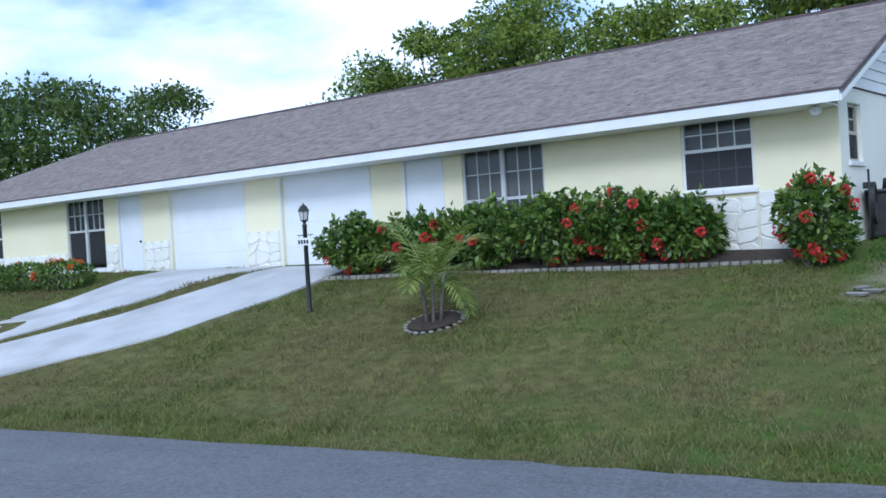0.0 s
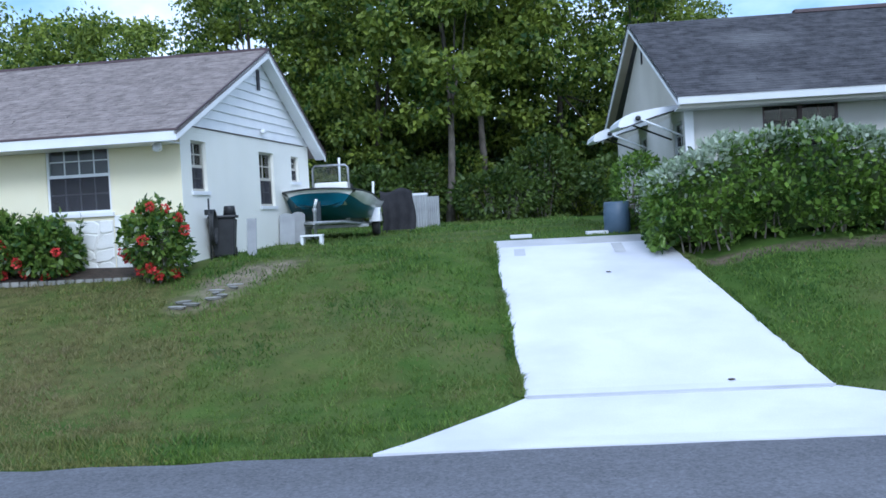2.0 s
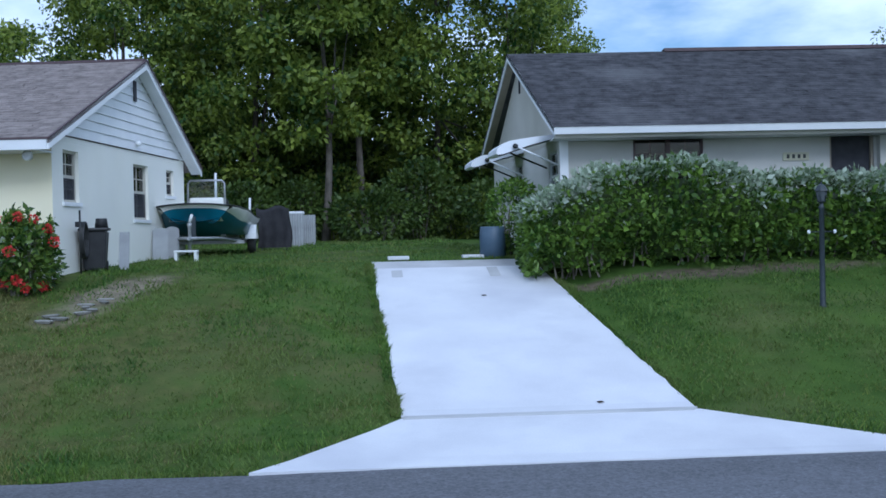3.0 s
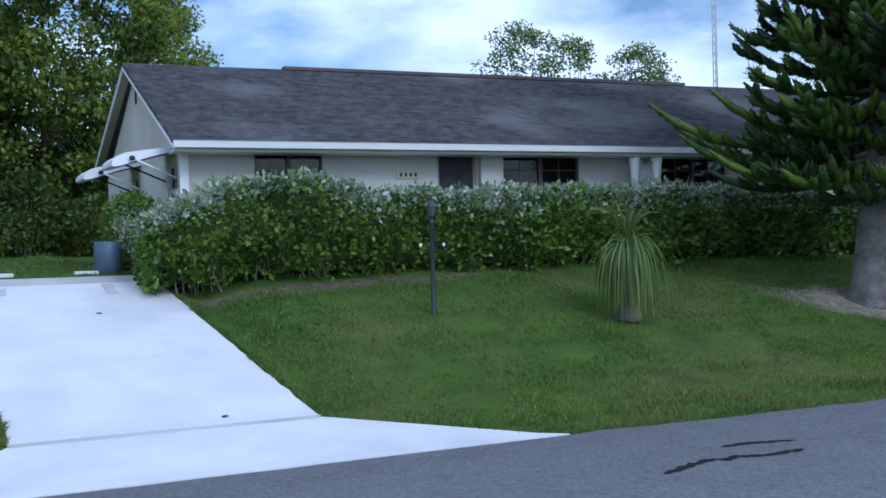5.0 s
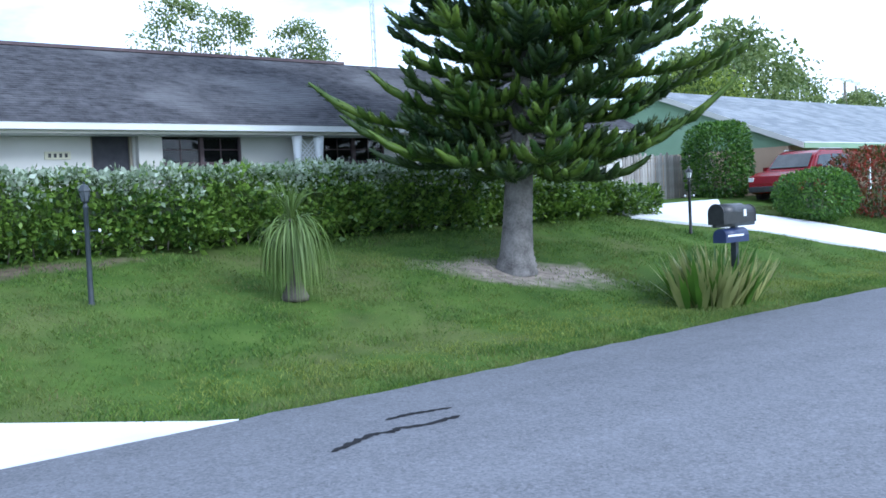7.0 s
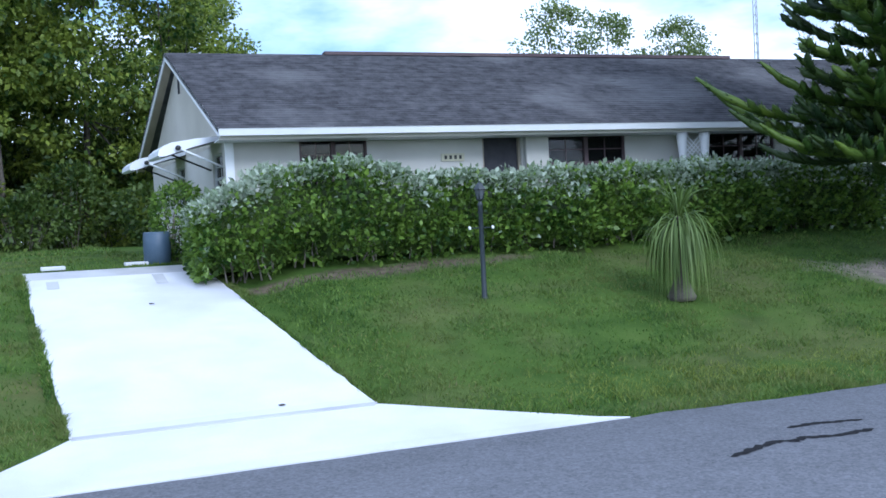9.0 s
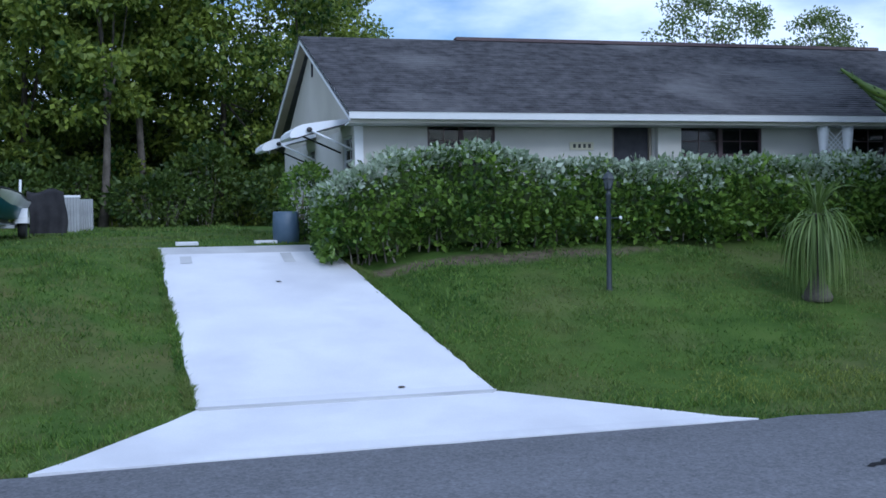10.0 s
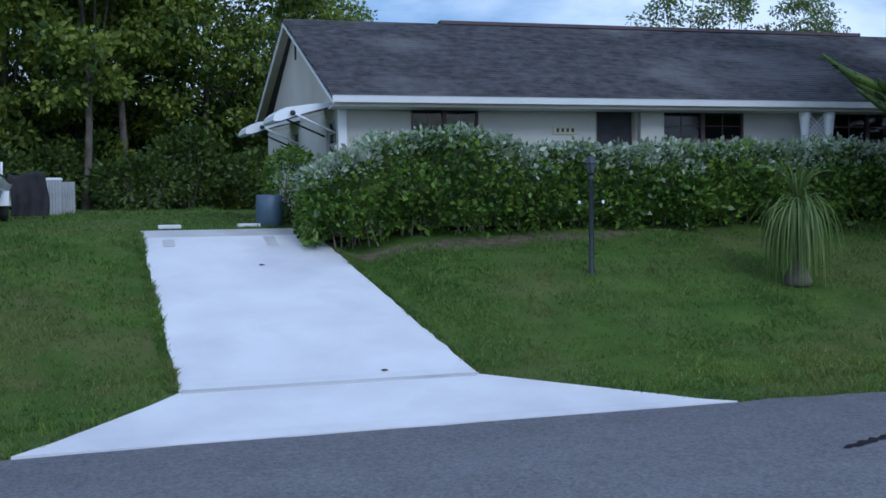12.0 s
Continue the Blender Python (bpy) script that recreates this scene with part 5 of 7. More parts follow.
def woods():
    lab = "tall green broadleaf tree in the wood behind the houses"
    big = dict(high=17, spread=4.8, crown_low=2.6, clumps=84, per=250, leaf_size=0.29, trunk=0.16, limbs=4, clump=(0.14, 0.30))
    spots = [(-10.3, 45, 0), (-7.6, 48, 1), (-4.4, 45, 2), (-0.5, 49, 0), (3.2, 46.5, 1), (6.6, 45.5, 2), (9.2, 52, 0), (-10.8, 54, 1)]
    for i, (x, y, k) in enumerate(spots):
        hs = 0.92 if x < 6 else 0.76
        tree("wood%d" % k, (x, y), lab, M_LEAF_WOOD, hs * (0.92 + 0.16 * ((i * 37) % 10) / 10), i * 1.3, "wood behind the houses", seed=30 + k, **big)
    slim = dict(high=15, spread=3.0, crown_low=4.2, clumps=60, per=210, leaf_size=0.31, trunk=0.15, limbs=3, bark=M_LIMB)
    for i, (x, y, s) in enumerate([(-1.6, 42.0, 0.95), (0.1, 44.2, 1.0)]):
        tree("slim", (x, y), "slender pale-trunked tree at the edge of the wood", M_LEAF_WOOD, s, i * 2.1, "slender trees at the wood edge", seed=44, **slim)
    low = dict(high=10.5, spread=4.2, crown_low=2.0, clumps=85, per=210, leaf_size=0.25, clump=(0.16, 0.32), limbs=4)
    for i, (x, y, s) in enumerate([(-16.6, 40, 0.84), (-21.0, 41, 0.96), (-25.6, 42, 0.95), (-29.8, 41.5, 0.82), (-13.6, 38.5, 0.80), (-24, 48, 0.98)]):
        tree("low%d" % (i % 2), (x, y), "rounded light green tree behind the yellow house", M_LEAF_WOOD, s, i * 1.7, "trees behind the yellow house", seed=50 + i % 2, **low)
    wide = dict(high=15, spread=10.5, crown_low=6.5, clumps=130, per=110, leaf_size=0.5, trunk=0.5, flat=0.7)
    tree("wide", (-66, 52), "wide spreading dark green tree with open limbs", M_LEAF_DARK_SHADED, 0.84, 0.4, seed=61, **wide)
    tree("wide2", (-66, 64), "dark green tree beyond the spreading one", M_LEAF_DARK_SHADED, 0.82, 1.4, seed=62, high=17.5, spread=5.5, crown_low=6, clumps=60, per=100, leaf_size=0.45, trunk=0.3)
    tree("wide2", (-60, 78), "small dark treetop over the roof", M_LEAF_DARK_SHADED, 0.75, 2.4, seed=62)
    airy = dict(high=15.5, spread=4.2, crown_low=8.0, clumps=34, per=130, leaf_size=0.30, trunk=0.2, clump=(0.17, 0.30), limbs=14)
    for i, (x, y, s) in enumerate([(34.0, 60, 0.88), (38.6, 61, 0.86), (44.0, 60, 0.84), (46.0, 61.5, 0.74)]):
        tree("airy%d" % (i % 2), (x, y), "airy pale green tree with gaps between its branches", M_LEAF_PALE, s, 1.0 + i * 1.9, "airy trees behind the grey house", seed=70 + i % 2, **airy)
    far = dict(high=17, spread=8, crown_low=5, clumps=80, per=80, leaf_size=0.6, trunk=0.4)
    for i, (x, y, s, lf) in enumerate([(62, 40, 0.52, 0), (69, 43, 0.50, 0), (101, 60, 1.0, 1), (112, 64, 0.95, 1), (126, 66, 0.82, 1), (92, 60, 0.8, 1), (142, 66, 0.7, 1), (160, 72, 0.8, 1)]):
        tree("far%d" % lf, (x, y), "green tree beyond the green house", (M_LEAF_WOOD, M_LEAF_PALE)[lf], s, i * 2.2, "trees beyond the green house", seed=80 + lf, **far)
    # undergrowth along the wood's edge
    for i in range(15):
        x = -13.5 + i * 1.75
        y = 42.5 + 2.0 * math.sin(i * 2.1)
        hz = 1.0 + 0.55 * (0.5 + 0.5 * math.sin(i * 3.7))
        # two of three bushes get the dark leaves, with shade in the colour
        shrub("bush", (x, y), (1.6, 1.1, hz), 2300, 0.24, M_LEAF_WOOD if i % 3 == 1 else M_LEAF_DARK_SHADED, "dense green undergrowth at the edge of the wood", "bush", 100 + i, rough=0.3, group="undergrowth at the wood edge")
    # added backing rows: the wood's deep shade as dark leaf colour
    for i in range(10):
        x = -17 + i * 3.3
        shrub("bush", (x, 55 + 1.5 * math.sin(i * 1.9)), (2.7, 1.6, 3.3 + 0.9 * math.sin(i * 2.7)), 3000, 0.45, M_LEAF_DARK_SHADED, "tall thicket added as dark shade backing deep in the wood", "bush", 160 + i, rough=0.35, group="thicket deep in the wood", depth=0.5)
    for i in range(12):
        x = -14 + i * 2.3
        shrub("bush", (x, 48.5 + math.sin(i * 1.3)), (2.0, 1.4, 2.5), 2600, 0.34, M_LEAF_DARK_SHADED, "tall undergrowth inside the wood, shade put into its colour", "bush", 130 + i, rough=0.3, group="undergrowth inside the wood")


def palm_far(x, y, hi):
    rng = np.random.default_rng(int(x))
    t = thing("palm_tree", Matrix.Translation((x, y, float(height(x, y)))), "tall feathery palm far behind the green house", "palm tree", "far palms")
    part("trunk", tube(bmesh.new(), [(0, 0, -0.2), (0.2, 0, hi * 0.5), (0.1, 0, hi)], [0.28, 0.22, 0.18], 8), M_BARK, t)
    fronds(t, rng, 16, (0.1, 0, hi), 3.4, 0.9, 0.55, M_LEAF_PALE)


def fronds(t, rng, count, top, long, rise, leaflet, material, pairs=26, w=0.035, droop=1.0):
    for i in range(count):
        a = 6.283 * i / count + rng.uniform(-0.25, 0.25)
        up = rise * rng.uniform(0.35, 1.1)
        L = long * rng.uniform(0.8, 1.1)
        d = np.array([math.cos(a), math.sin(a), 0])
        V, Fc = [], []
        def at(s):
            return np.array(top) + d * L * s * (1 - 0.15 * s) + np.array([0, 0, up * L * s - droop * 0.75 * L * s * s])
        k = 12
        for j in range(k):
            a0, a1 = at(j / k), at((j + 1) / k)
            side = np.array([-d[1], d[0], 0]) * 0.012 * (1 - j / k)
            b = len(V)
            V += [a0 - side, a0 + side, a1 + side, a1 - side]
            Fc.append([b, b + 1, b + 2, b + 3])
        for j in range(pairs):
            s = 0.14 + 0.84 * j / pairs
            p0 = at(s)
            q = at(min(1, s + 0.05)) - p0
            q /= np.linalg.norm(q) + 1e-9
            side = np.array([-d[1], d[0], 0])
            ll = leaflet * math.sin(0.35 + 2.5 * s) * rng.uniform(0.85, 1.1)
            for sg in (-1, 1):
                tip = p0 + (side * sg * 0.8 + q * 0.6 + np.array([0, 0, rng.uniform(-0.35, 0.05)])) * ll
                m = (p0 + tip) / 2 + np.array([0, 0, 0.04 * ll])
                wv = q * w * 0.5
                b = len(V)
                V += [p0, m + wv, tip, m - wv]
                Fc.append([b, b + 1, b + 2, b + 3])
        o = new("frond", mesh_np("frond", np.array(V), np.array(Fc), [material]))
        o.parent = t


def strap_leaf(rng, base, way, long, w, droop, k=8, stiff=0.0):
    """One long leaf that arches over."""
    V = []
    p = np.array(base, float)
    d = np.array(way, float)
    d /= np.linalg.norm(d)
    side = np.cross(d, (0, 0, 1.0)) + rng.normal(size=3) * 0.15
    side /= np.linalg.norm(side) + 1e-9
    for j in range(k + 1):
        s = j / k
        ww = w * (0.55 + 0.9 * s if s < 0.4 else 0.95 * (1 - (s - 0.4) / 0.62)) * 0.5
        V += [p - side * ww, p + side * ww]
        d = d + np.array([0, 0, -droop / k])
        d /= np.linalg.norm(d)
        p = p + d * long / k
    return V, [[2 * j, 2 * j + 1, 2 * j + 3, 2 * j + 2] for j in range(k)]


def ponytail_palm():
    x, y = 10.5, 14.75
    z = float(height(x, y))
    rng = np.random.default_rng(9)
    t = thing("ponytail_palm", Matrix.Translation((x, y, z)) @ Matrix.Diagonal((0.92, 0.92, 0.93, 1)), "ponytail palm with swollen base and long drooping leaves", "palm")
    part("trunk", lathe(bmesh.new(), [(0.25, -0.05), (0.27, 0.03), (0.22, 0.12), (0.16, 0.26), (0.12, 0.45), (0.09, 0.8), (0.08, 1.2), (0.08, 1.5)], 16), M_LIMB, t, "grey swollen base and trunk")
    for i in range(330):
        a = rng.uniform(0, 6.283)
        e = rng.uniform(0.05, 1.0)
        hi = 1.45 + rng.uniform(-0.3, 0.06)
        up = 1.3 * e - 0.15
        long = rng.uniform(1.0, 1.85)
        bend = rng.uniform(4.0, 9.0)
        if i % 6 == 0:
            up, long, bend, hi = 2.2, rng.uniform(0.7, 1.05), rng.uniform(1.2, 3.0), 1.5
        V, F = strap_leaf(rng, (0.05 * math.cos(a), 0.05 * math.sin(a), hi), (math.cos(a) * 0.5, math.sin(a) * 0.5, up), long, 0.034, bend, 13)
        o = new("leaf", mesh_np("leaf", np.array(V), np.array(F), [M_STRAP]))
        o.parent = t
    return t


def areca_palm():
    x, y = -10.85, 15.05
    z = float(height(x, y))
    rng = np.random.default_rng(12)
    t = thing("areca_palm", Matrix.Translation((x, y, z)), "young areca palm in a dark mulch ring", "palm")
    for i in range(6):
        a = i * 1.05
        b = (0.12 * math.cos(a), 0.12 * math.sin(a), -0.05)
        part("cane", tube(bmesh.new(), [b, (b[0] * 1.3, b[1] * 1.3, 0.35), (b[0] * 1.9, b[1] * 1.9, 0.75)], [0.035, 0.028, 0.018], 8), M_BARK, t)
    fronds(t, rng, 18, (0, 0, 0.5), 1.08, 2.1, 0.36, M_FROND, 34, 0.028, 1.55)
    ring = thing("mulch_ring", Matrix.Translation((x, y, z)), "round dark mulch ring edged with small stones", "mulch")
    bm = bmesh.new()
    v = [bm.verts.new((0.42 * math.cos(k * 0.3142), 0.42 * math.sin(k * 0.3142), float(height(x + 0.42 * math.cos(k * 0.3142), y + 0.42 * math.sin(k * 0.3142))) - z + 0.03)) for k in range(20)]
    c = bm.verts.new((0, 0, 0.07))
    for k in range(20):
        bm.faces.new((v[k], v[(k + 1) % 20], c))
    part("mulch", bm, M_MULCH, ring)
    for k in range(22):
        a = k * 6.283 / 22
        px, py = 0.46 * math.cos(a), 0.46 * math.sin(a)
        s = part("stone", lathe(bmesh.new(), [(0.03, -0.04), (0.05, 0.0), (0.04, 0.025), (0.015, 0.035)], 7), M_EDGE, ring)
        s.location = (px, py, float(height(x + px, y + py)) - z + 0.01)
        s.scale = (1.0, 0.6, 0.6)


def sword_plants():
    rng = np.random.default_rng(31)
    x0, y0 = 18.75, 11.45
    z = float(height(x0, y0))
    t = thing("snake_plant", Matrix.Translation((x0, y0, z)), "clump of yellow edged sword leaves round a mailbox post", "plant")
    for i in range(290):
        a = rng.uniform(0, 6.283)
        r = rng.random() ** 0.6
        bx, by = 1.35 * r * math.cos(a), 0.55 * r * math.sin(a)
        tilt = 0.15 + 0.35 * r
        V, F = strap_leaf(rng, (bx, by, float(height(x0 + bx, y0 + by)) - z - 0.03), (math.cos(a) * tilt + rng.normal() * 0.15, math.sin(a) * tilt + rng.normal() * 0.15, 1.0), rng.uniform(0.8, 1.35) * (1.1 - 0.25 * r), 0.15, rng.uniform(0.0, 0.35), 6)
        o = new("leaf", mesh_np("leaf", np.array(V), np.array(F), [M_SWORD if rng.random() < 0.62 else M_TOPIARY]))
        o.parent = t


def norfolk_pine():
    rng = np.random.default_rng(77)
    x, y = 16.3, 14.8
    z = float(height(x, y))
    t = thing("norfolk_pine", Matrix.Translation((x, y, z)), "large Norfolk Island pine with tiers of rope-like dark branches", "pine tree")
    H = 13.5
    prof = [(0.48, -0.15), (0.44, 0.05), (0.36, 0.35), (0.32, 0.9), (0.30, 1.8), (0.27, 2.7), (0.24, 4.0), (0.19, 6.5), (0.12, 9.5), (0.05, H)]
    bm = bmesh.new()
    rings = []
    ph, pr = [q[1] for q in prof], [q[0] for q in prof]
    for i in range(150):
        h = -0.15 + 0.07 * i if i < 70 else 4.75 + (H - 4.75) * (i - 70) / 79
        r = float(np.interp(h, ph, pr)) * (1 + (0.022 if i % 2 else -0.012) * (i < 70) + 0.015 * math.sin(i * 2.7))
        rings.append([bm.verts.new(((r * (1 + 0.05 * math.sin(5 * q + h))) * math.cos(q) + 0.12 * h - 0.05, r * math.sin(q), h)) for q in [k * 6.2832 / 18 for k in range(18)]])
    for a, b in zip(rings, rings[1:]):
        for k in range(18):
            bm.faces.new((a[k], a[(k + 1) % 18], b[(k + 1) % 18], b[k])).smooth = True
    part("trunk", bm, M_PINEBARK, t, "thick grey ringed trunk")

    def finger(V, Fc, pts, r0, tip):
        """A rope of needles: a spiky tube."""
        k = 7
        base = len(V)
        n = len(pts)
        for i, p in enumerate(pts):
            d = pts[min(i + 1, n - 1)] - pts[max(i - 1, 0)]
            d = d / (np.linalg.norm(d) + 1e-9)
            u = np.cross(d, (0.2, 0.3, 0.93))
            u /= np.linalg.norm(u) + 1e-9
            w = np.cross(d, u)
            s = i / (n - 1)
            r = r0 * (0.75 + 0.5 * s if s < 0.75 else 1.12 * (1 - ((s - 0.75) / 0.25) ** 2 * 0.75))
            for j in range(k):
                q = 6.2832 * (j + 0.5 * (i % 2)) / k
                rr = r * (1.0 if (i + j) % 2 else 0.72)
                V.append(p + (u * math.cos(q) + w * math.sin(q)) * rr)
        for i in range(n - 1):
            for j in range(k):
                a, b = base + i * k + j, base + i * k + (j + 1) % k
                Fc.append((a, b, b + k, a + k))

    def needles(V, Fc, pts, r0, m):
        n = len(pts)
        for _ in range(m):
            i = rng.integers(0, n - 1)
            s = rng.random()
            p = pts[i] * (1 - s) + pts[i + 1] * s
            d = pts[i + 1] - pts[i]
            d = d / (np.linalg.norm(d) + 1e-9)
            o = rng.normal(size=3)
            o -= d * (o @ d)
            o /= np.linalg.norm(o) + 1e-9
            tip = p + o * r0 * 1.55 + d * r0 * 1.1
            b = p + o * r0 * 0.6
            sd = np.cross(d, o) * r0 * 0.22
            q = len(V)
            V.extend([b - sd, b + sd, tip, tip])
            Fc.append((q, q + 1, q + 2, q + 3))

    def branch(h, a, L, sag, lift, k, thick, reach):
        """One branch: a limb, its rope of needles, upturned side ropes out to `reach`."""
        d = np.array([math.cos(a), math.sin(a), 0.0])
        side = np.array([-d[1], d[0], 0.0])
        start = np.array([0.12 * h - 0.05, 0, h])

        def at(s):
            return start + d * L * s + np.array([0, 0, L * (-sag * 2.2 * s * (1 - s) + lift * s ** 2.2 + 0.05 * s ** 7 - 0.06 * s)])

        main = np.array([at(s) for s in np.linspace(0.03, 1.0, 9)])
        limb = part("branch", tube(bmesh.new(), [Vector(q) for q in main[:-1]], [0.055 * (1 - 0.1 * i) for i in range(8)], 6, False), M_PINEBARK, t)
        V, Fc, N, NF = [], [], [], []
        core = np.array([at(s) for s in np.linspace(0.3, 1.0, 13)])
        finger(V, Fc, core, thick, True)
        needles(N, NF, core, thick * 1.05, 90)
        m = max(4, int(L * 3.2 * reach))
        for j in range(m):
            for sg in (-1, 1):
                s = 0.12 + (reach - 0.12) * (j + rng.random()) / m
                p = at(s)
                ll = rng.uniform(0.45, 1.0) * (1.15 - 0.5 * s)
                tw = np.array([p + (side * sg * 0.7 + d * 0.75) * ll * q * (1 - 0.2 * q) + np.array([0, 0, ll * (0.5 * q * q - 0.1 * q)]) for q in np.linspace(0, 1, 7)])
                finger(V, Fc, tw, 0.080, True)
                needles(N, NF, tw, 0.082, 26)
        # ropes of some lower branches take the green painted as lit
        fo = new("needles", mesh_np("needles", np.array(V), np.array(Fc), [M_PINE_LIT if k % 5 < 3 and h < 9 else M_PINE]))
        fo.parent = limb
        fo["kind"] = "stuff"
        nn = new("needles", mesh_np("needles", np.array(N), np.array(NF)[:, :3], [M_PINE]))
        nn.parent = limb
        nn["kind"] = "stuff"

    # long low branches that reach out past the crown
    for k, (h, a, L, sag, lift) in enumerate([(2.95, 2.20, 4.5, 0.10, 0.28), (3.2, 2.45, 4.5, 0.08, 0.22), (2.85, 2.65, 3.9, 0.13, 0.14), (2.7, 2.95, 3.7, 0.16, 0.08), (2.6, 2.0, 3.6, 0.14, 0.06), (3.4, 2.75, 3.4, 0.08, 0.25),
                                              (2.8, 5.45, 4.7, 0.13, 0.26), (2.6, 5.75, 3.7, 0.14, 0.12), (2.7, 5.15, 3.6, 0.2, 0.1), (3.3, 5.6, 4.1, 0.1, 0.3), (2.5, 6.1, 3.1, 0.16, 0.02), (2.55, 3.3, 3.0, 0.16, 0.0), (2.4, 3.8, 2.7, 0.25, -0.06), (2.4, 4.4, 2.6, 0.28, -0.08), (2.4, 5.0, 2.9, 0.28, -0.05), (2.45, 0.3, 2.8, 0.25, 0.0), (2.45, 1.2, 2.8, 0.25, 0.0), (2.6, 5.95, 3.9, 0.16, 0.16)]):
        branch(h, a, L, sag, lift, k * 3 + 2, 0.085, 0.72)
    tiers = np.concatenate([np.linspace(2.7, 6.0, 12), np.linspace(6.4, 12.6, 13)])
    for ti, h in enumerate(tiers):
        full = 3.0 if h < 3.4 else 3.5 if h < 6.5 else max(0.6, 3.9 - (h - 6.5) * 0.56)
        count = (5 if ti % 2 else 6) if h < 4.6 else (7 if ti % 2 else 8)
        for b in range(count):
            a = 6.283 * b / count + ti * 0.55 + rng.uniform(-0.2, 0.2)
            right = max(0.0, math.cos(a - 5.45))
            left = max(0.0, math.cos(a - 2.30))
            L = full * rng.uniform(0.6, 1.05) * (1 + 0.42 * right * (h > 3.8)) * (1 - 0.16 * left * (h > 3.6))
            branch(h, a, L, rng.uniform(0.06, 0.20) * (1.5 if h < 4.0 else 0.9), rng.uniform(0.0, 0.22) if h < 4.5 else rng.uniform(0.08, 0.30), ti * 7 + b * 3, 0.078, 0.9)


def grass():
    """Single blades over the lawns, thicker where the camera passes near."""
    rng = np.random.default_rng(4)
    n = 470000
    x = rng.uniform(-30, 36, n)
    y = 10.33 + 9.9 * rng.random(n) ** 1.25
    far = 26000
    x = np.concatenate([x, rng.uniform(-7, 5, far)])
    y = np.concatenate([y, rng.uniform(19.5, 43, far)])
    near = 14000
    x = np.concatenate([x, rng.uniform(-12, 36, near)])
    y = np.concatenate([y, rng.uniform(10.26, 10.5, near)])

    rag = 9000
    ys = rng.uniform(12.0, 19.9, rag)
    left = rng.random(rag) < 0.5
    wave = 0.04 * noise3(np.stack([ys, left * 5.0, ys * 0], 1), 3.7, 2) + 0.035 * noise3(np.stack([ys, left * 9.0, ys * 0], 1), 9.1, 3)
    edge_x = np.where(left, 0.46 - (ys - 12.05) * 0.037 + np.maximum(wave, 0) - 0.015, 4.01 - (ys - 12.05) * 0.0925 - np.maximum(wave, 0) + 0.01)
    rag_x = edge_x + np.where(left, -1, 1) * 0.12 * rng.random(rag)

    def inside(a, b):
        """Between the lines a and b, each x at two y."""
        (xa0, ya0, xa1, ya1), (xb0, yb0, xb1, yb1) = a, b
        l = xa0 + (xa1 - xa0) * (y - ya0) / (ya1 - ya0)
        r = xb0 + (xb1 - xb0) * (y - yb0) / (yb1 - yb0)
        return (x > l) & (x < r) & (y > min(ya0, yb0)) & (y < max(ya1, yb1))

    bad = inside((0.47, 11.9, 0.2, 20), (4.0, 11.9, 3.3, 20))
    bad |= inside((-1.12, 10.2, 0.47, 12.1), (6.4, 10.2, 4.02, 12.1)) & (y < 10.28 + 1.85 * np.clip(np.minimum(x + 1.2, 6.7 - x) / 1.7, 0, 1))
    for line in (((-24.6, 10.3, -20.2, 14.1), (-21.0, 10.3, -18.2, 12.75)), ((-20.2, 14.1, -18.55, 15.6), (-18.2, 12.75, -16.0, 14.6)), ((-18.55, 15.6, -17.5, 17.8), (-16.1, 14.57, -15.15, 16.6)), ((-17.5, 17.8, -17.3, 20), (-15.15, 16.6, -14.6, 20)),
                 ((-27.5, 10.7, -21.9, 15.3), (-24.9, 10.7, -20.5, 14.35)), ((-21.9, 15.2, -21.4, 16.9), (-20.5, 14.3, -19.1, 16.2)), ((-21.4, 16.8, -21.4, 20), (-19.2, 16.1, -17.6, 19.5))):
        bad |= inside(*line)
    bad |= inside((28.7, 10.4, 29.4, 12.7), (32.4, 10.4, 32.0, 13.5)) | inside((29.5, 12.6, 24.1, 17.5), (32.1, 13.6, 28.4, 17.4)) | ((y > 17.4) & (x > 24.2))
    bad |= (y > 17.95 + 0.12 * np.sin(x)) & (x > 3.0) & (x < 26)
    bad |= (y > 17.55) & (x > -14.9) & (x < -4.9) & (y < 26)
    ring = np.sqrt(((x - 16.3) / 2.3) ** 2 + ((y - 14.6) / 1.0) ** 2) + 0.25 * noise3(np.stack([x, y, x * 0], 1), 2.5, 8)
    bad |= rng.random(len(x)) < np.clip(1.7 - 1.4 * ring, 0, 0.85)
    bad |= ((x + 10.85) ** 2 + (y - 15.05) ** 2 < 0.2)
    track = np.abs(x - (-4.75 + (y - 15.8) * 0.42)) < 0.4
    bad |= track & (y > 15.6) & (y < 18.6) & (rng.random(len(x)) < 0.6)
    bad |= (y > 17.2) & (x > 3.8) & (x < 11) & (rng.random(len(x)) < 0.6 * np.clip((y - 17.2) / 0.4, 0, 1))
    bare = noise3(np.stack([x, y, x * 0], 1), 0.9, 5)
    bad |= (bare < -0.35) & (rng.random(len(x)) < 0.55)
    x, y = np.concatenate([x[~bad], rag_x]), np.concatenate([y[~bad], ys])
    m = len(x)
    z = height(x, y) - 0.01
    z[m - rag:] += 0.03
    lawn = np.clip((y - 10.7) / 0.8, 0, 1)
    z = z + lawn * (0.035 * np.sin(x * 0.9 + 1.3 * np.sin(y * 0.7)) * np.sin(y * 1.1 + 0.6) + 0.015 * np.sin(x * 2.3 + y * 1.7))
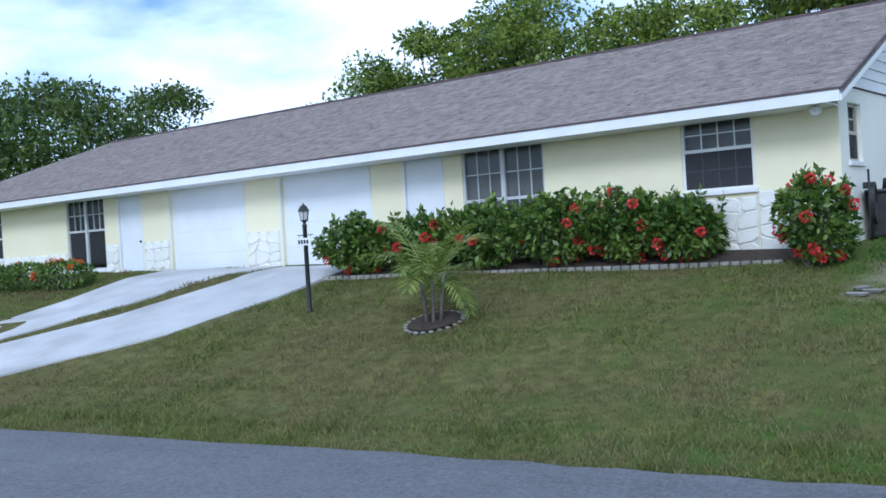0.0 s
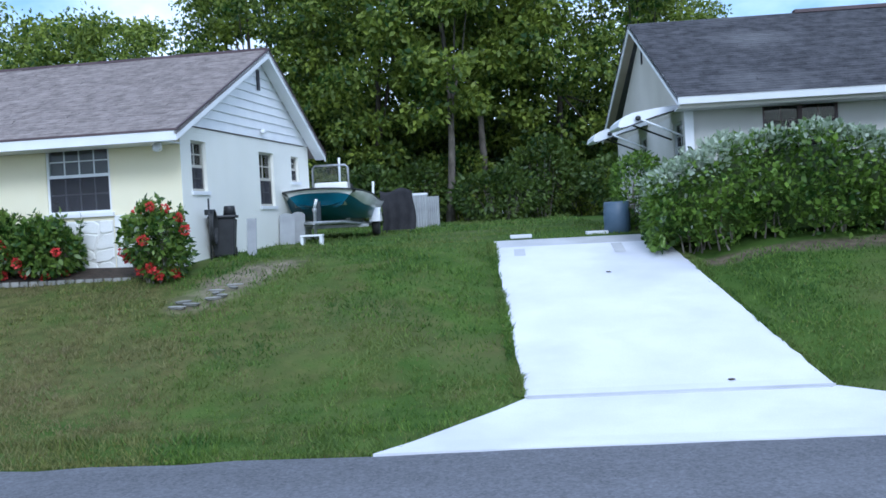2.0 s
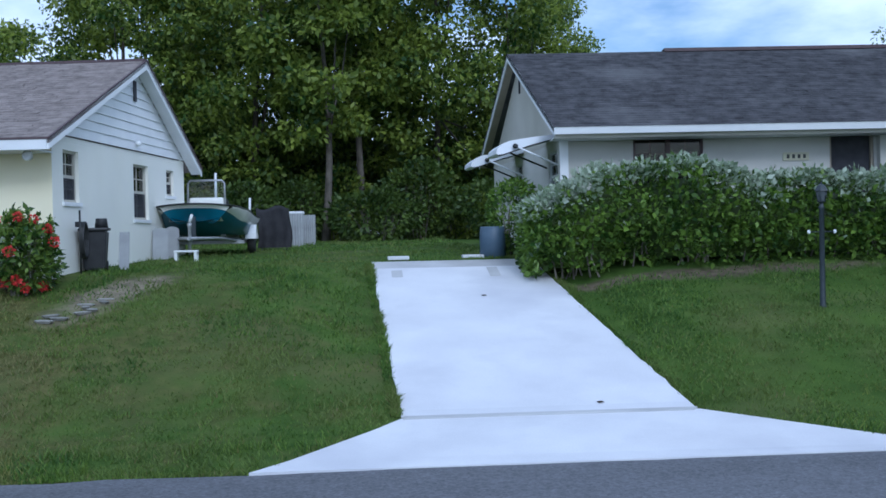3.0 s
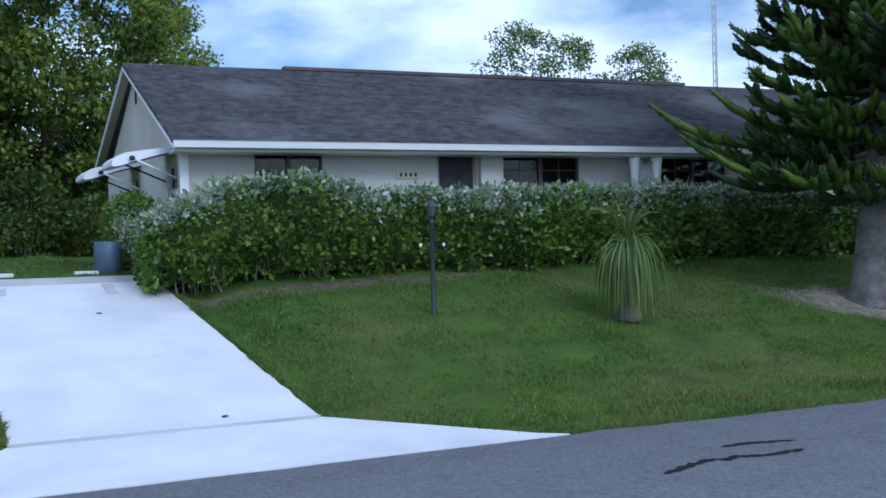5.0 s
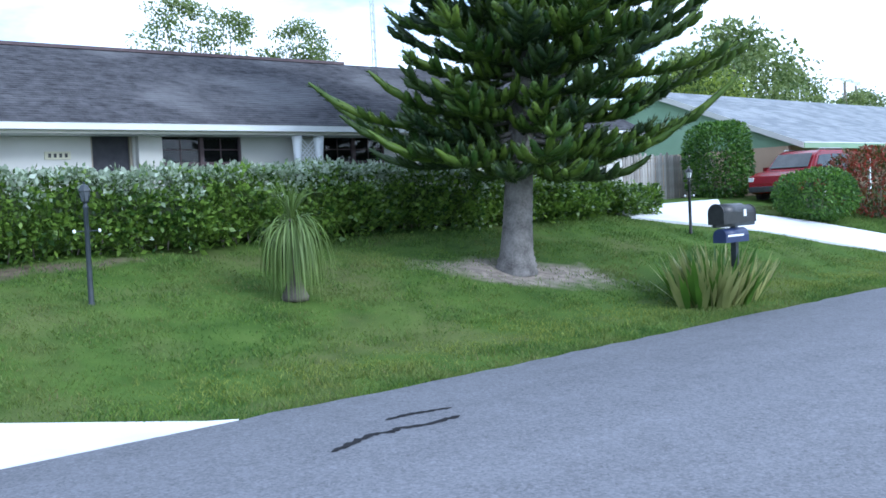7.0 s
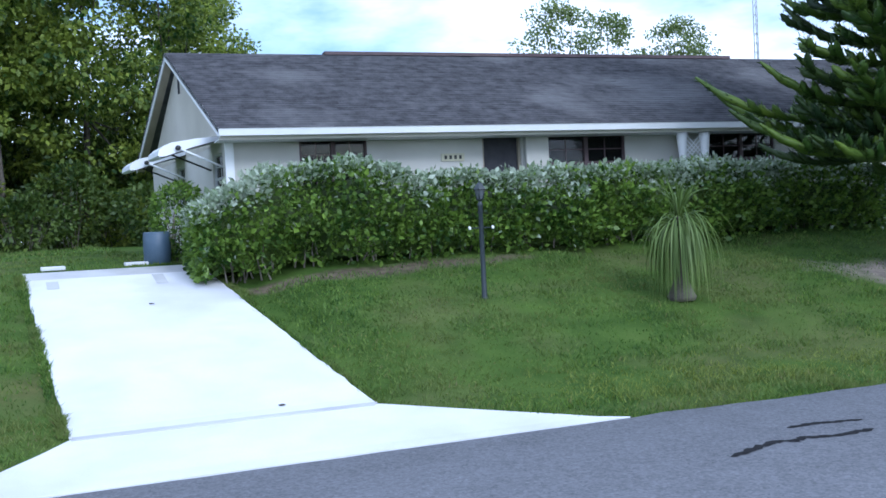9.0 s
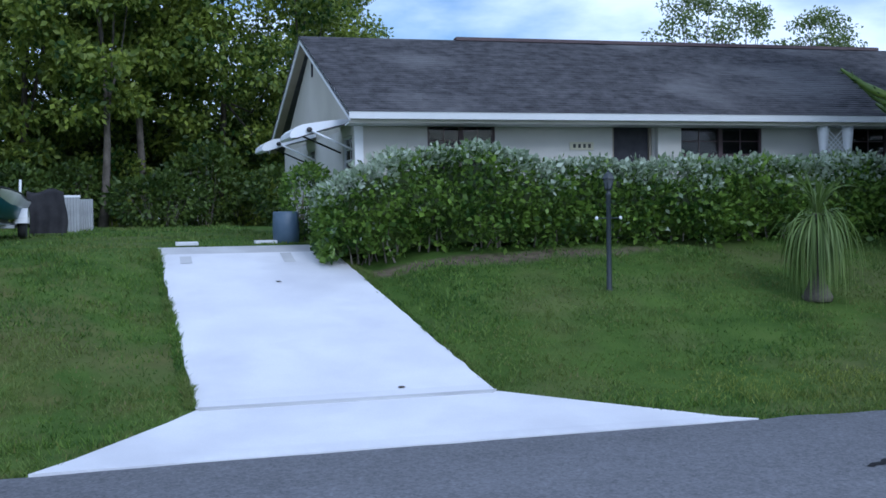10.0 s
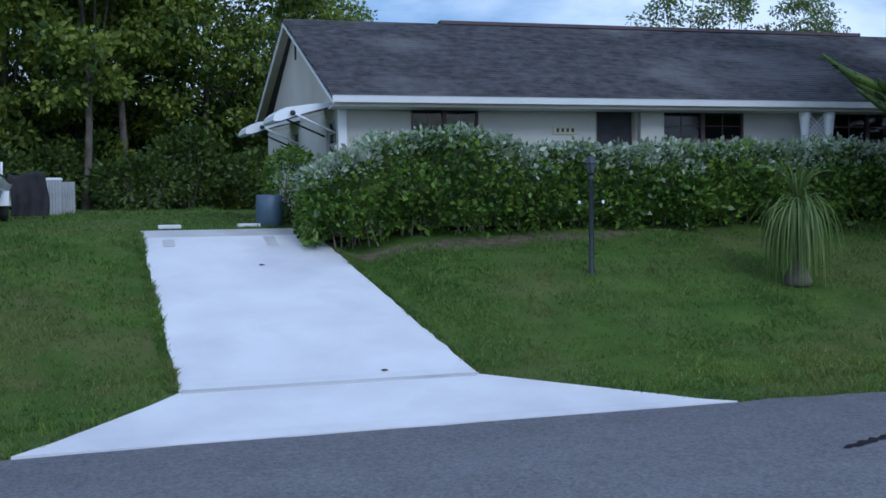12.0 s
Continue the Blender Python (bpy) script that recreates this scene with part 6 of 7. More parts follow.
    tall = 0.055 + 0.03 * noise3(np.stack([x, y, x * 0], 1), 1.7, 2) + 0.05 * np.exp(-((y - 10.9) / 0.5) ** 2) * rng.random(m)
    clump = noise3(np.stack([x, y, x * 0], 1), 5.5, 9) + 0.7 * noise3(np.stack([y, x, x * 0], 1), 11.0, 4)
    tall = tall * (1 + 0.45 * clump)
    h = np.maximum(tall, 0.02) * rng.uniform(0.5, 1.4, m) * (1 + 0.02 * np.maximum(0, y - 14))
    w = 0.010 + 0.0005 * np.maximum(0, y - 12)
    a = rng.uniform(0, 6.283, m)
    l = rng.normal(size=(m, 2)) * 0.55
    c, s = np.cos(a) * w, np.sin(a) * w
    base = np.stack([x, y, z], 1)
    V = np.stack([base + np.stack([-c, -s, 0 * c], 1), base + np.stack([c, s, 0 * c], 1), base + np.stack([l[:, 0] * h, l[:, 1] * h, h], 1)], 1).reshape(-1, 3)
    patch = noise3(np.stack([x, y, x * 0], 1), 1.2, 6)
    dry = rng.random(m) < 0.75 * np.exp(-((y - 11.7) / 0.9) ** 2) * np.clip((x - 4.5) / 3, 0, 1) * (0.6 + patch)
    lot = np.clip((-3.35 - (y - 11.5) * 0.36 - x) / 0.6 + patch, 0, 1)
    kind = np.where(dry, 1, np.where(rng.random(m) < 0.04 + 0.86 * lot, 2, 0))
    g = new("grass", mesh_np("grass", V, np.arange(3 * m).reshape(m, 3), [M_GRASS, M_GRASS_DRY, M_GRASS_OLIVE], kind.astype(np.int32)))
    tagged(g, "short green lawn grass with thin spots", "grass", kind="stuff")


woods()
for px, py, ph in ((140, 66, 14.0), (152, 70, 14.5), (163, 74, 13.5)):
    palm_far(px, py, ph)
norfolk_pine()
hedge()
ponytail_palm()
areca_palm()
sword_plants()
# shrubs along the yellow house
for i, (sx, sy, hx, hy, hz, nb) in enumerate([(-14.3, 18.0, 0.85, 0.55, 0.52, 6), (-12.9, 18.05, 0.8, 0.55, 0.5, 3), (-11.5, 18.0, 0.85, 0.6, 0.58, 5), (-10.1, 18.0, 0.8, 0.6, 0.62, 4), (-8.8, 17.95, 0.8, 0.6, 0.60, 4), (-7.75, 17.9, 0.6, 0.55, 0.50, 6)]):
    shrub("flowering_shrub", (sx, sy), (hx * 1.12, hy * 0.85, hz * 0.86), 2900, 0.13, M_BUSH, "glossy green shrub with scattered red blossoms beside the yellow house", "shrub", 200 + i, nb + 3, M_RED, power=2.4, group="flowering shrubs along the yellow house", rough=0.45, depth=0.85, shoots=34)
shrub("flowering_shrub", (-5.55, 17.35), (0.55, 0.45, 0.58), 1900, 0.13, M_BUSH, "upright shrub full of red blossoms at the house corner", "shrub", 220, 14, M_RED, power=2.2, rough=0.42, depth=0.8, shoots=22)
for i, sx in enumerate((-25.5, -24.2, -22.9)):
    shrub("flowering_shrub", (sx, 17.95), (0.7, 0.5, 0.28), 1500, 0.11, M_BUSH, "low rounded shrub with orange blossoms beside the driveway", "shrub", 230 + i, 8 if i == 2 else 1, M_ORANGE, group="low shrubs by the driveway")
shrub("bush", (3.05, 20.75), (0.5, 0.6, 0.76), 2400, 0.11, M_HEDGE, "dark green bush at the hedge end beside the driveway", "bush", 240, rough=0.2)
shrub("topiary", (33.05, 20.2), (1.02, 1.0, 1.33), 9000, 0.14, M_TOPIARY, "tall clipped columnar shrub beside the fence", "topiary", 250, power=4.0, rough=0.06)
shrub("bush", (31.1, 15.5), (1.5, 1.0, 0.80), 6500, 0.13, M_TOPIARY, "clipped round green bush in front of the red car", "bush", 251, power=2.6, rough=0.08)
shrub("bush", (35.0, 15.3), (1.9, 1.2, 1.15), 5000, 0.16, M_CROTON, "red and green croton bush beside the carport", "bush", 252, power=2.8, rough=0.14)
grass()


# ---- loose and standing things ----
def lamp_post(x, y, hi, mat, label, sign=False, rests=False, glass=None):
    z = float(height(x, y))
    t = thing("lamp_post", Matrix.Translation((x, y, z)), label, "lamp post", "lamp posts along the street")
    part("pole", lathe(bmesh.new(), [(0.055, -0.1), (0.055, 0.02), (0.045, 0.05), (0.042, 0.5), (0.038, hi - 0.42), (0.05, hi - 0.40), (0.03, hi - 0.37), (0.03, hi - 0.33)], 14), mat, t)
    part("lantern_base", lathe(bmesh.new(), [(0.03, hi - 0.335), (0.07, hi - 0.315), (0.075, hi - 0.30)], 6), mat, t)
    part("glass", lathe(bmesh.new(), [(0.058, hi - 0.30), (0.085, hi - 0.14)], 6), glass or M_LAMPGLASS, t, "frosted lantern glass")
    for k in range(6):
        a = k * 6.2832 / 6
        c, s = math.cos(a), math.sin(a)
        part("lantern_bar", tube(bmesh.new(), [(0.062 * c, 0.062 * s, hi - 0.30), (0.09 * c, 0.09 * s, hi - 0.14)], 0.006, 5), mat, t)
    part("lantern_roof", lathe(bmesh.new(), [(0.11, hi - 0.145), (0.105, hi - 0.13), (0.06, hi - 0.06), (0.025, hi - 0.035)], 6), mat, t)
    part("finial", lathe(bmesh.new(), [(0.012, hi - 0.04), (0.018, hi - 0.025), (0.012, hi - 0.012), (0.004, hi)], 8), mat, t)
    if sign:
        part("arm", tube(bmesh.new(), [(-0.17, 0, hi - 0.56), (0.17, 0, hi - 0.56)], 0.008, 6), mat, t)
        for sx in (-0.12, 0.12):
            part("hanger", tube(bmesh.new(), [(sx, 0, hi - 0.56), (sx, -0.02, hi - 0.62)], 0.004, 5), mat, t)
        pl = part("sign", boxed(-0.16, 0.16, -0.055, -0.043, hi - 0.74, hi - 0.61, bevel=0.003), M_WHITE, t, "white sign plate with dark bars")
        for i in range(4):
            part("bar", boxed(-0.115 + i * 0.06, -0.075 + i * 0.06, -0.059, -0.056, hi - 0.71, hi - 0.645), M_BLACK, pl)
    if rests:
        part("ladder_rest", tube(bmesh.new(), [(-0.2, 0, hi - 0.78), (0.2, 0, hi - 0.78)], 0.009, 6), mat, t)
        for sx in (-0.21, 0.21):
            k = lathe(bmesh.new(), [(0.012, -0.03), (0.026, -0.012), (0.026, 0.012), (0.012, 0.03)], 8, (sx, 0, hi - 0.78))
            part("knob", k, M_WHITE, t, "white porcelain knob")
    return t


lamp_post(-13.68, 15.56, 1.93, M_BLACK, "black lamp post with lantern and hanging sign plate", sign=True)
lamp_post(7.16, 15.55, 1.96, M_GREYMETAL, "blue grey lamp post with lantern and white knobs", rests=True, glass=M_LAMPDARK)
lamp_post(24.2, 15.65, 1.80, M_BLACK, "slim black lamp post with bright lantern", rests=True)


def mailbox_body(bm, x0, x1, y0, y1, z0, z1):
    """A box with a rounded top, lying along x."""
    prof = [(y0, z0), (y1, z0)]
    r = (y1 - y0) / 2
    zc = z1 - r
    prof += [(y0 + r + r * math.cos(a), zc + r * math.sin(a)) for a in [math.pi * k / 10 for k in range(11)]]
    a = [bm.verts.new((x0, *p)) for p in prof]
    b = [bm.verts.new((x1, *p)) for p in prof]
    n = len(prof)
    for i in range(n):
        bm.faces.new((a[i], b[i], b[(i + 1) % n], a[(i + 1) % n])).smooth = 2 <= i < n - 1
    bm.faces.new(a[::-1])
    bm.faces.new(b)
    bmesh.ops.recalc_face_normals(bm, faces=bm.faces)
    return bm


def mailboxes():
    x, y = 19.25, 11.35
    z = float(height(x, y))
    t = thing("mailbox", Matrix.Translation((x, y, z)), "two black mailboxes and a navy newspaper tube on one post", "mailbox")
    part("post", boxed(-0.06, 0.06, -0.06, 0.06, -0.1, 1.55, bevel=0.008), M_GREYMETAL, t)
    part("crossbar", boxed(-0.75, 0.75, -0.05, 0.05, 1.55, 1.62), M_GREYMETAL, t)
    a = part("box", mailbox_body(bmesh.new(), -0.86, 0.02, -0.30, 0.05, 1.622, 2.03), M_BLACK, t, "black mailbox")
    part("door", mailbox_body(bmesh.new(), -0.885, -0.862, -0.31, 0.06, 1.615, 2.04), M_BLACK, a)
    part("flag", boxed(-0.12, -0.02, -0.312, -0.302, 1.76, 1.9), M_WHITE, a, "small white patch")
    b = part("box", mailbox_body(bmesh.new(), 0.06, 0.86, 0.0, 0.33, 1.622, 1.98), M_PLASTIC, t, "second black mailbox")
    part("door", mailbox_body(bmesh.new(), 0.862, 0.882, -0.01, 0.34, 1.615, 1.99), M_PLASTIC, b)
    c = part("newspaper_tube", mailbox_body(bmesh.new(), -0.78, 0.10, -0.28, 0.02, 1.24, 1.53), M_NAVY, t, "navy blue newspaper tube")
    part("stripe", boxed(-0.7, -0.1, -0.284, -0.281, 1.36, 1.40), M_WHITE, c, "pale bar of lettering")
    part("paper", boxed(0.101, 0.16, -0.22, -0.04, 1.28, 1.38, bevel=0.01), M_WHITE, c, "rolled white newspaper")


mailboxes()


def boat_on_trailer():
    g = float(height(-3.6, 25.5))
    m = Matrix.Translation((-3.72, 23.3, g)) @ Matrix.Rotation(radians(2.5), 4, "Z")
    t = thing("boat", m, "white open fishing boat with teal bottom paint on a trailer", "boat")
    S = 14
    rows = []
    for i in range(S + 1):
        s = i / S
        y = 5.4 * s
        b = 0.80 + 0.28 * min(1.0, s * 3.4) ** 0.6
        zg = 1.16 - 0.18 * min(1, s * 1.5)
        keel = 0.46 + 0.30 * max(0, 1 - s * 4.5) ** 1.5
        chine_b = b * (0.72 + 0.14 * min(1, s * 3))
        chine_z = keel + 0.04 + 0.10 * max(0, 1 - s * 3)
        rows.append((y, b, zg, keel, chine_b, chine_z))
    top, low, inn = bmesh.new(), bmesh.new(), bmesh.new()

    def loft(bm, pts_of):
        prev = None
        for r in rows:
            cur = [bm.verts.new(p) for p in pts_of(*r)]
            if prev:
                for a in range(len(cur) - 1):
                    bm.faces.new((prev[a], cur[a], cur[a + 1], prev[a + 1])).smooth = True
            prev = cur
        return bm

    def mixed(p, q, k):
        return tuple(a + (c - a) * k for a, c in zip(p, q))

    def topside(y, b, zg, k, cb, cz):
        L = [(-b, y, zg), (-b - 0.03, y, zg - 0.06), mixed((-b, y, zg), (-cb, y, cz), 0.52)]
        return L

    loft(top, topside)
    loft(top, lambda *r: [(-x, y, z) for x, y, z in reversed(topside(*r))])
    loft(low, lambda y, b, zg, k, cb, cz: [mixed((-b, y, zg), (-cb, y, cz), 0.52), (-cb, y, cz), (0, y, k), (cb, y, cz), mixed((b, y, zg), (cb, y, cz), 0.52)])
    loft(inn, lambda y, b, zg, k, cb, cz: [(-b, y, zg), (-b + min(0.16, b * 0.9), y, zg + 0.02), (-b * 0.8 + min(0.1, b * .7), y, zg - 0.35), (b * 0.8 - min(0.1, b * .7), y, zg - 0.35), (b - min(0.16, b * 0.9), y, zg + 0.02), (b, y, zg)])
    y, b, zg, k, cb, cz = rows[-1]
    low.faces.new([low.verts.new(p) for p in ((-b, y, zg), (-cb, y, cz), (0, y, k), (cb, y, cz), (b, y, zg))])
    # blunt bow: white brow over the teal bow plate with a rounded lower lip
    y, b, zg, k, cb, cz = rows[0]
    n = 12
    arch = [(-b + 2 * b * i / n) for i in range(n + 1)]
    up = [top.verts.new((x, y - 0.22 * (1 - (x / b) ** 2), zg + 0.05 * (1 - (x / b) ** 2))) for x in arch]
    mid = [(x * (1 + (cb / b - 1) * 0.52), y - 0.12 * (1 - (x / b) ** 2), zg + (cz - zg) * 0.52 + 0.07 * (1 - (x / b) ** 4)) for x in arch]
    lowv = [(x * cb / b, y + 0.16 * (1 - (x / b) ** 2), k + (cz - k) * (x / b) ** 2 - 0.05 * (1 - (x / b) ** 2) + 0.05 * math.sin(abs(x / b) * 6.283)) for x in arch]
    mt = [top.verts.new(p) for p in mid]
    ml = [low.verts.new(p) for p in mid]
    lo = [low.verts.new(p) for p in lowv]
    for i in range(n):
        top.faces.new((up[i], up[i + 1], mt[i + 1], mt[i])).smooth = True
        low.faces.new((ml[i], ml[i + 1], lo[i + 1], lo[i])).smooth = True
    bow_rail = [(q.co.x * 1.02, q.co.y - 0.012, q.co.z - 0.02) for q in up]
    deck_front = [inn.verts.new((q.co.x, q.co.y, q.co.z - 0.002)) for q in up]
    inn.faces.new(deck_front)
    for bm in (top, low, inn):
        bmesh.ops.recalc_face_normals(bm, faces=bm.faces)
    part("topside", top, M_HULL, t, "white gelcoat topsides")
    part("bottom", low, M_TEAL, t, "teal painted bottom")
    part("deck", inn, M_HULL, t)
    for sg in (-1, 1):
        part("rub_rail", tube(bmesh.new(), [(sg * (r[1] + 0.015), r[0], r[2] - 0.02) for r in rows], 0.022, 6), M_BLACK, t)
    part("rub_rail", tube(bmesh.new(), bow_rail, 0.022, 6), M_BLACK, t)
    c = part("console", boxed(-0.42, 0.42, 2.4, 3.1, 0.55, 1.42, bevel=0.06), M_HULL, t, "white centre console")
    ws = part("windscreen", boxed(-0.42, 0.42, 2.42, 2.44, 1.42, 1.82), M_CLEAR, c, "clear windscreen")
    ws.visible_shadow = False
    fr = [(-0.45, 2.43, 1.25), (-0.44, 2.43, 1.77), (-0.38, 2.43, 1.84), (0.38, 2.43, 1.84), (0.44, 2.43, 1.77), (0.45, 2.43, 1.25)]
    part("grab_rail", tube(bmesh.new(), fr, 0.025, 6), M_GALV, c, "metal windscreen frame")
    part("seat", boxed(-0.5, 0.5, 3.3, 3.8, 0.55, 1.25, bevel=0.08), M_WHITE, t, "white cushioned seat")
    part("antenna", tube(bmesh.new(), [(0.18, 2.9, 1.4), (0.18, 2.95, 2.05)], 0.03, 6), M_WHITE, t)
    part("rod_holder", tube(bmesh.new(), [(0.98, 3.2, 0.9), (1.0, 3.2, 1.42)], 0.03, 6), M_WHITE, t)
    part("motor", boxed(-0.22, 0.22, 5.65, 6.2, 0.75, 1.5, bevel=0.08), M_BLACK, t, "dark outboard motor")
    # trailer
    tr = thing("boat_trailer", m, "galvanised boat trailer with jack and white fenders", "trailer")
    for sg in (-1, 1):
        part("frame_rail", tube(bmesh.new(), [(0, -1.2, 0.42), (sg * 0.45, 0.4, 0.42), (sg * 0.75, 1.6, 0.36), (sg * 0.75, 5.4, 0.36)], 0.04, 6), M_GALV, tr)
        w = new("wheel")
        w.parent = tr
        w.location = (sg * 1.0, 3.5, 0.32)
        w.rotation_euler = (0, radians(90), 0)
        part("tyre", lathe(bmesh.new(), [(0.18, -0.09), (0.28, -0.095), (0.315, -0.06), (0.315, 0.06), (0.28, 0.095), (0.18, 0.09)], 22), M_RUBBER, w)
        part("rim", lathe(bmesh.new(), [(0.05, -0.06), (0.18, -0.08), (0.18, 0.08), (0.05, 0.06)], 16), M_WHITE, w)
        bm = bmesh.new()
        prev = None
        for k in range(9):
            a = math.pi * (0.05 + 0.9 * k / 8)
            cur = [bm.verts.new((sg * 1.0 + dx, 3.5 + 0.42 * math.cos(a), 0.32 + 0.42 * math.sin(a))) for dx in (-0.14, 0.14)]
            if prev:
                bm.faces.new((prev[0], prev[1], cur[1], cur[0]))
            prev = cur
        f = part("fender", bm, M_WHITE, tr, "white fender")
        so = f.modifiers.new("thick", "SOLIDIFY")
        so.thickness = 0.01
        part("bunk", boxed(sg * 0.5 - 0.06, sg * 0.5 + 0.06, 1.2, 5.2, 0.38, 0.52), M_GREYBOX, tr)
    for yy in (1.6, 3.5, 5.3):
        part("crossmember", boxed(-0.95, 0.95, yy - 0.04, yy + 0.04, 0.28, 0.35), M_GALV, tr)
    part("winch_post", boxed(-0.05, 0.05, -0.35, -0.25, 0.42, 0.90), M_GREYMETAL, tr)
    part("jack", lathe(bmesh.new(), [(0.035, -0.22), (0.035, 0.35), (0.05, 0.38), (0.05, 0.45)], 10, (0.0, -1.0, 0.3)), M_GALV, tr, "tongue jack")
    part("jack_handle", tube(bmesh.new(), [(0, -1.0, 0.75), (0.06, -1.05, 0.93)], 0.03, 8), M_WHITE, tr)
    bl = thing("step_stool", m @ Matrix.Translation((-0.02, -1.45, -0.02)), "small white step stool under the trailer tongue", "stool")
    part("top", boxed(-0.24, 0.24, -0.16, 0.16, 0.16, 0.20, bevel=0.008), M_WHITE, bl)
    for sx in (-0.2, 0.2):
        for sy in (-0.12, 0.12):
            part("leg", boxed(sx - 0.03, sx + 0.03, sy - 0.03, sy + 0.03, -0.05, 0.16), M_WHITE, bl)


boat_on_trailer()


def wheeled_bin():
    x, y = -4.86, 19.2
    z = float(height(x, y))
    t = thing("trash_can", Matrix.Translation((x, y, z)) @ Matrix.Rotation(radians(8), 4, "Z") @ Matrix.Diagonal((0.9, 0.9, 0.95, 1)), "black wheeled trash can against the gable wall", "trash can")
    bm = boxed(-0.26, 0.26, -0.26, 0.26, 0.04, 0.78)
    for v in bm.verts:
        if v.co.z < 0.4:
            v.co.x *= 0.78
            v.co.y *= 0.78
    bmesh.ops.bevel(bm, geom=bm.edges[:], offset=0.03, segments=2, affect="EDGES")
    part("body", bm, M_PLASTIC, t)
    part("lid", boxed(-0.29, 0.29, -0.29, 0.28, 0.782, 0.84, bevel=0.025), M_PLASTIC, t)
    part("handle", tube(bmesh.new(), [(-0.2, 0.28, 0.74), (-0.2, 0.34, 0.76), (0.2, 0.34, 0.76), (0.2, 0.28, 0.74)], 0.016, 6), M_PLASTIC, t)
    for sx in (-0.2, 0.2):
        w = lathe(bmesh.new(), [(0.05, -0.025), (0.1, -0.025), (0.1, 0.025), (0.05, 0.025)], 14)
        bmesh.ops.transform(w, matrix=Matrix.Translation((sx, 0.24, 0.1)) @ Matrix.Rotation(radians(90), 4, "Y"), verts=w.verts)
        part("wheel", w, M_RUBBER, t)
    b = thing("bucket", Matrix.Translation((x + 0.12, y + 0.02, z + 0.80)), "black bucket upside down on the trash can lid", "bucket")
    part("body", lathe(bmesh.new(), [(0.12, 0), (0.10, 0.16), (0.095, 0.17)], 16), M_PLASTIC, b)
    p = thing("panel", Matrix.Translation((-4.33, 19.3, float(height(-4.33, 19.3)))) @ Matrix.Rotation(radians(-10), 4, "X"), "grey board leaning behind the trash can", "board")
    part("board", boxed(-0.14, 0.04, 0, 0.03, 0, 0.72, bevel=0.004), M_GREYBOX, p)
    s = thing("hose_reel", Matrix.Translation((-5.05, 18.75, float(height(-5, 18.7)))), "black garden hose looped on a wall bracket", "garden hose")
    part("bracket", boxed(-0.02, 0.10, -0.05, 0.05, 0.85, 0.95), M_BLACK, s)
    for k in range(4):
        pts = [(0.09 + 0.02 * k, 0.14 * math.cos(a) * (1 + 0.05 * k), 0.62 + 0.32 * math.sin(a)) for a in [6.2832 * j / 16 for j in range(17)]]
        part("loop", tube(bmesh.new(), pts, 0.014, 6, False), M_BLACK, s)
    part("pipe", tube(bmesh.new(), [(0.08, -0.1, -0.05), (0.08, -0.1, 1.15)], 0.018, 6), M_BLACK, s)


wheeled_bin()


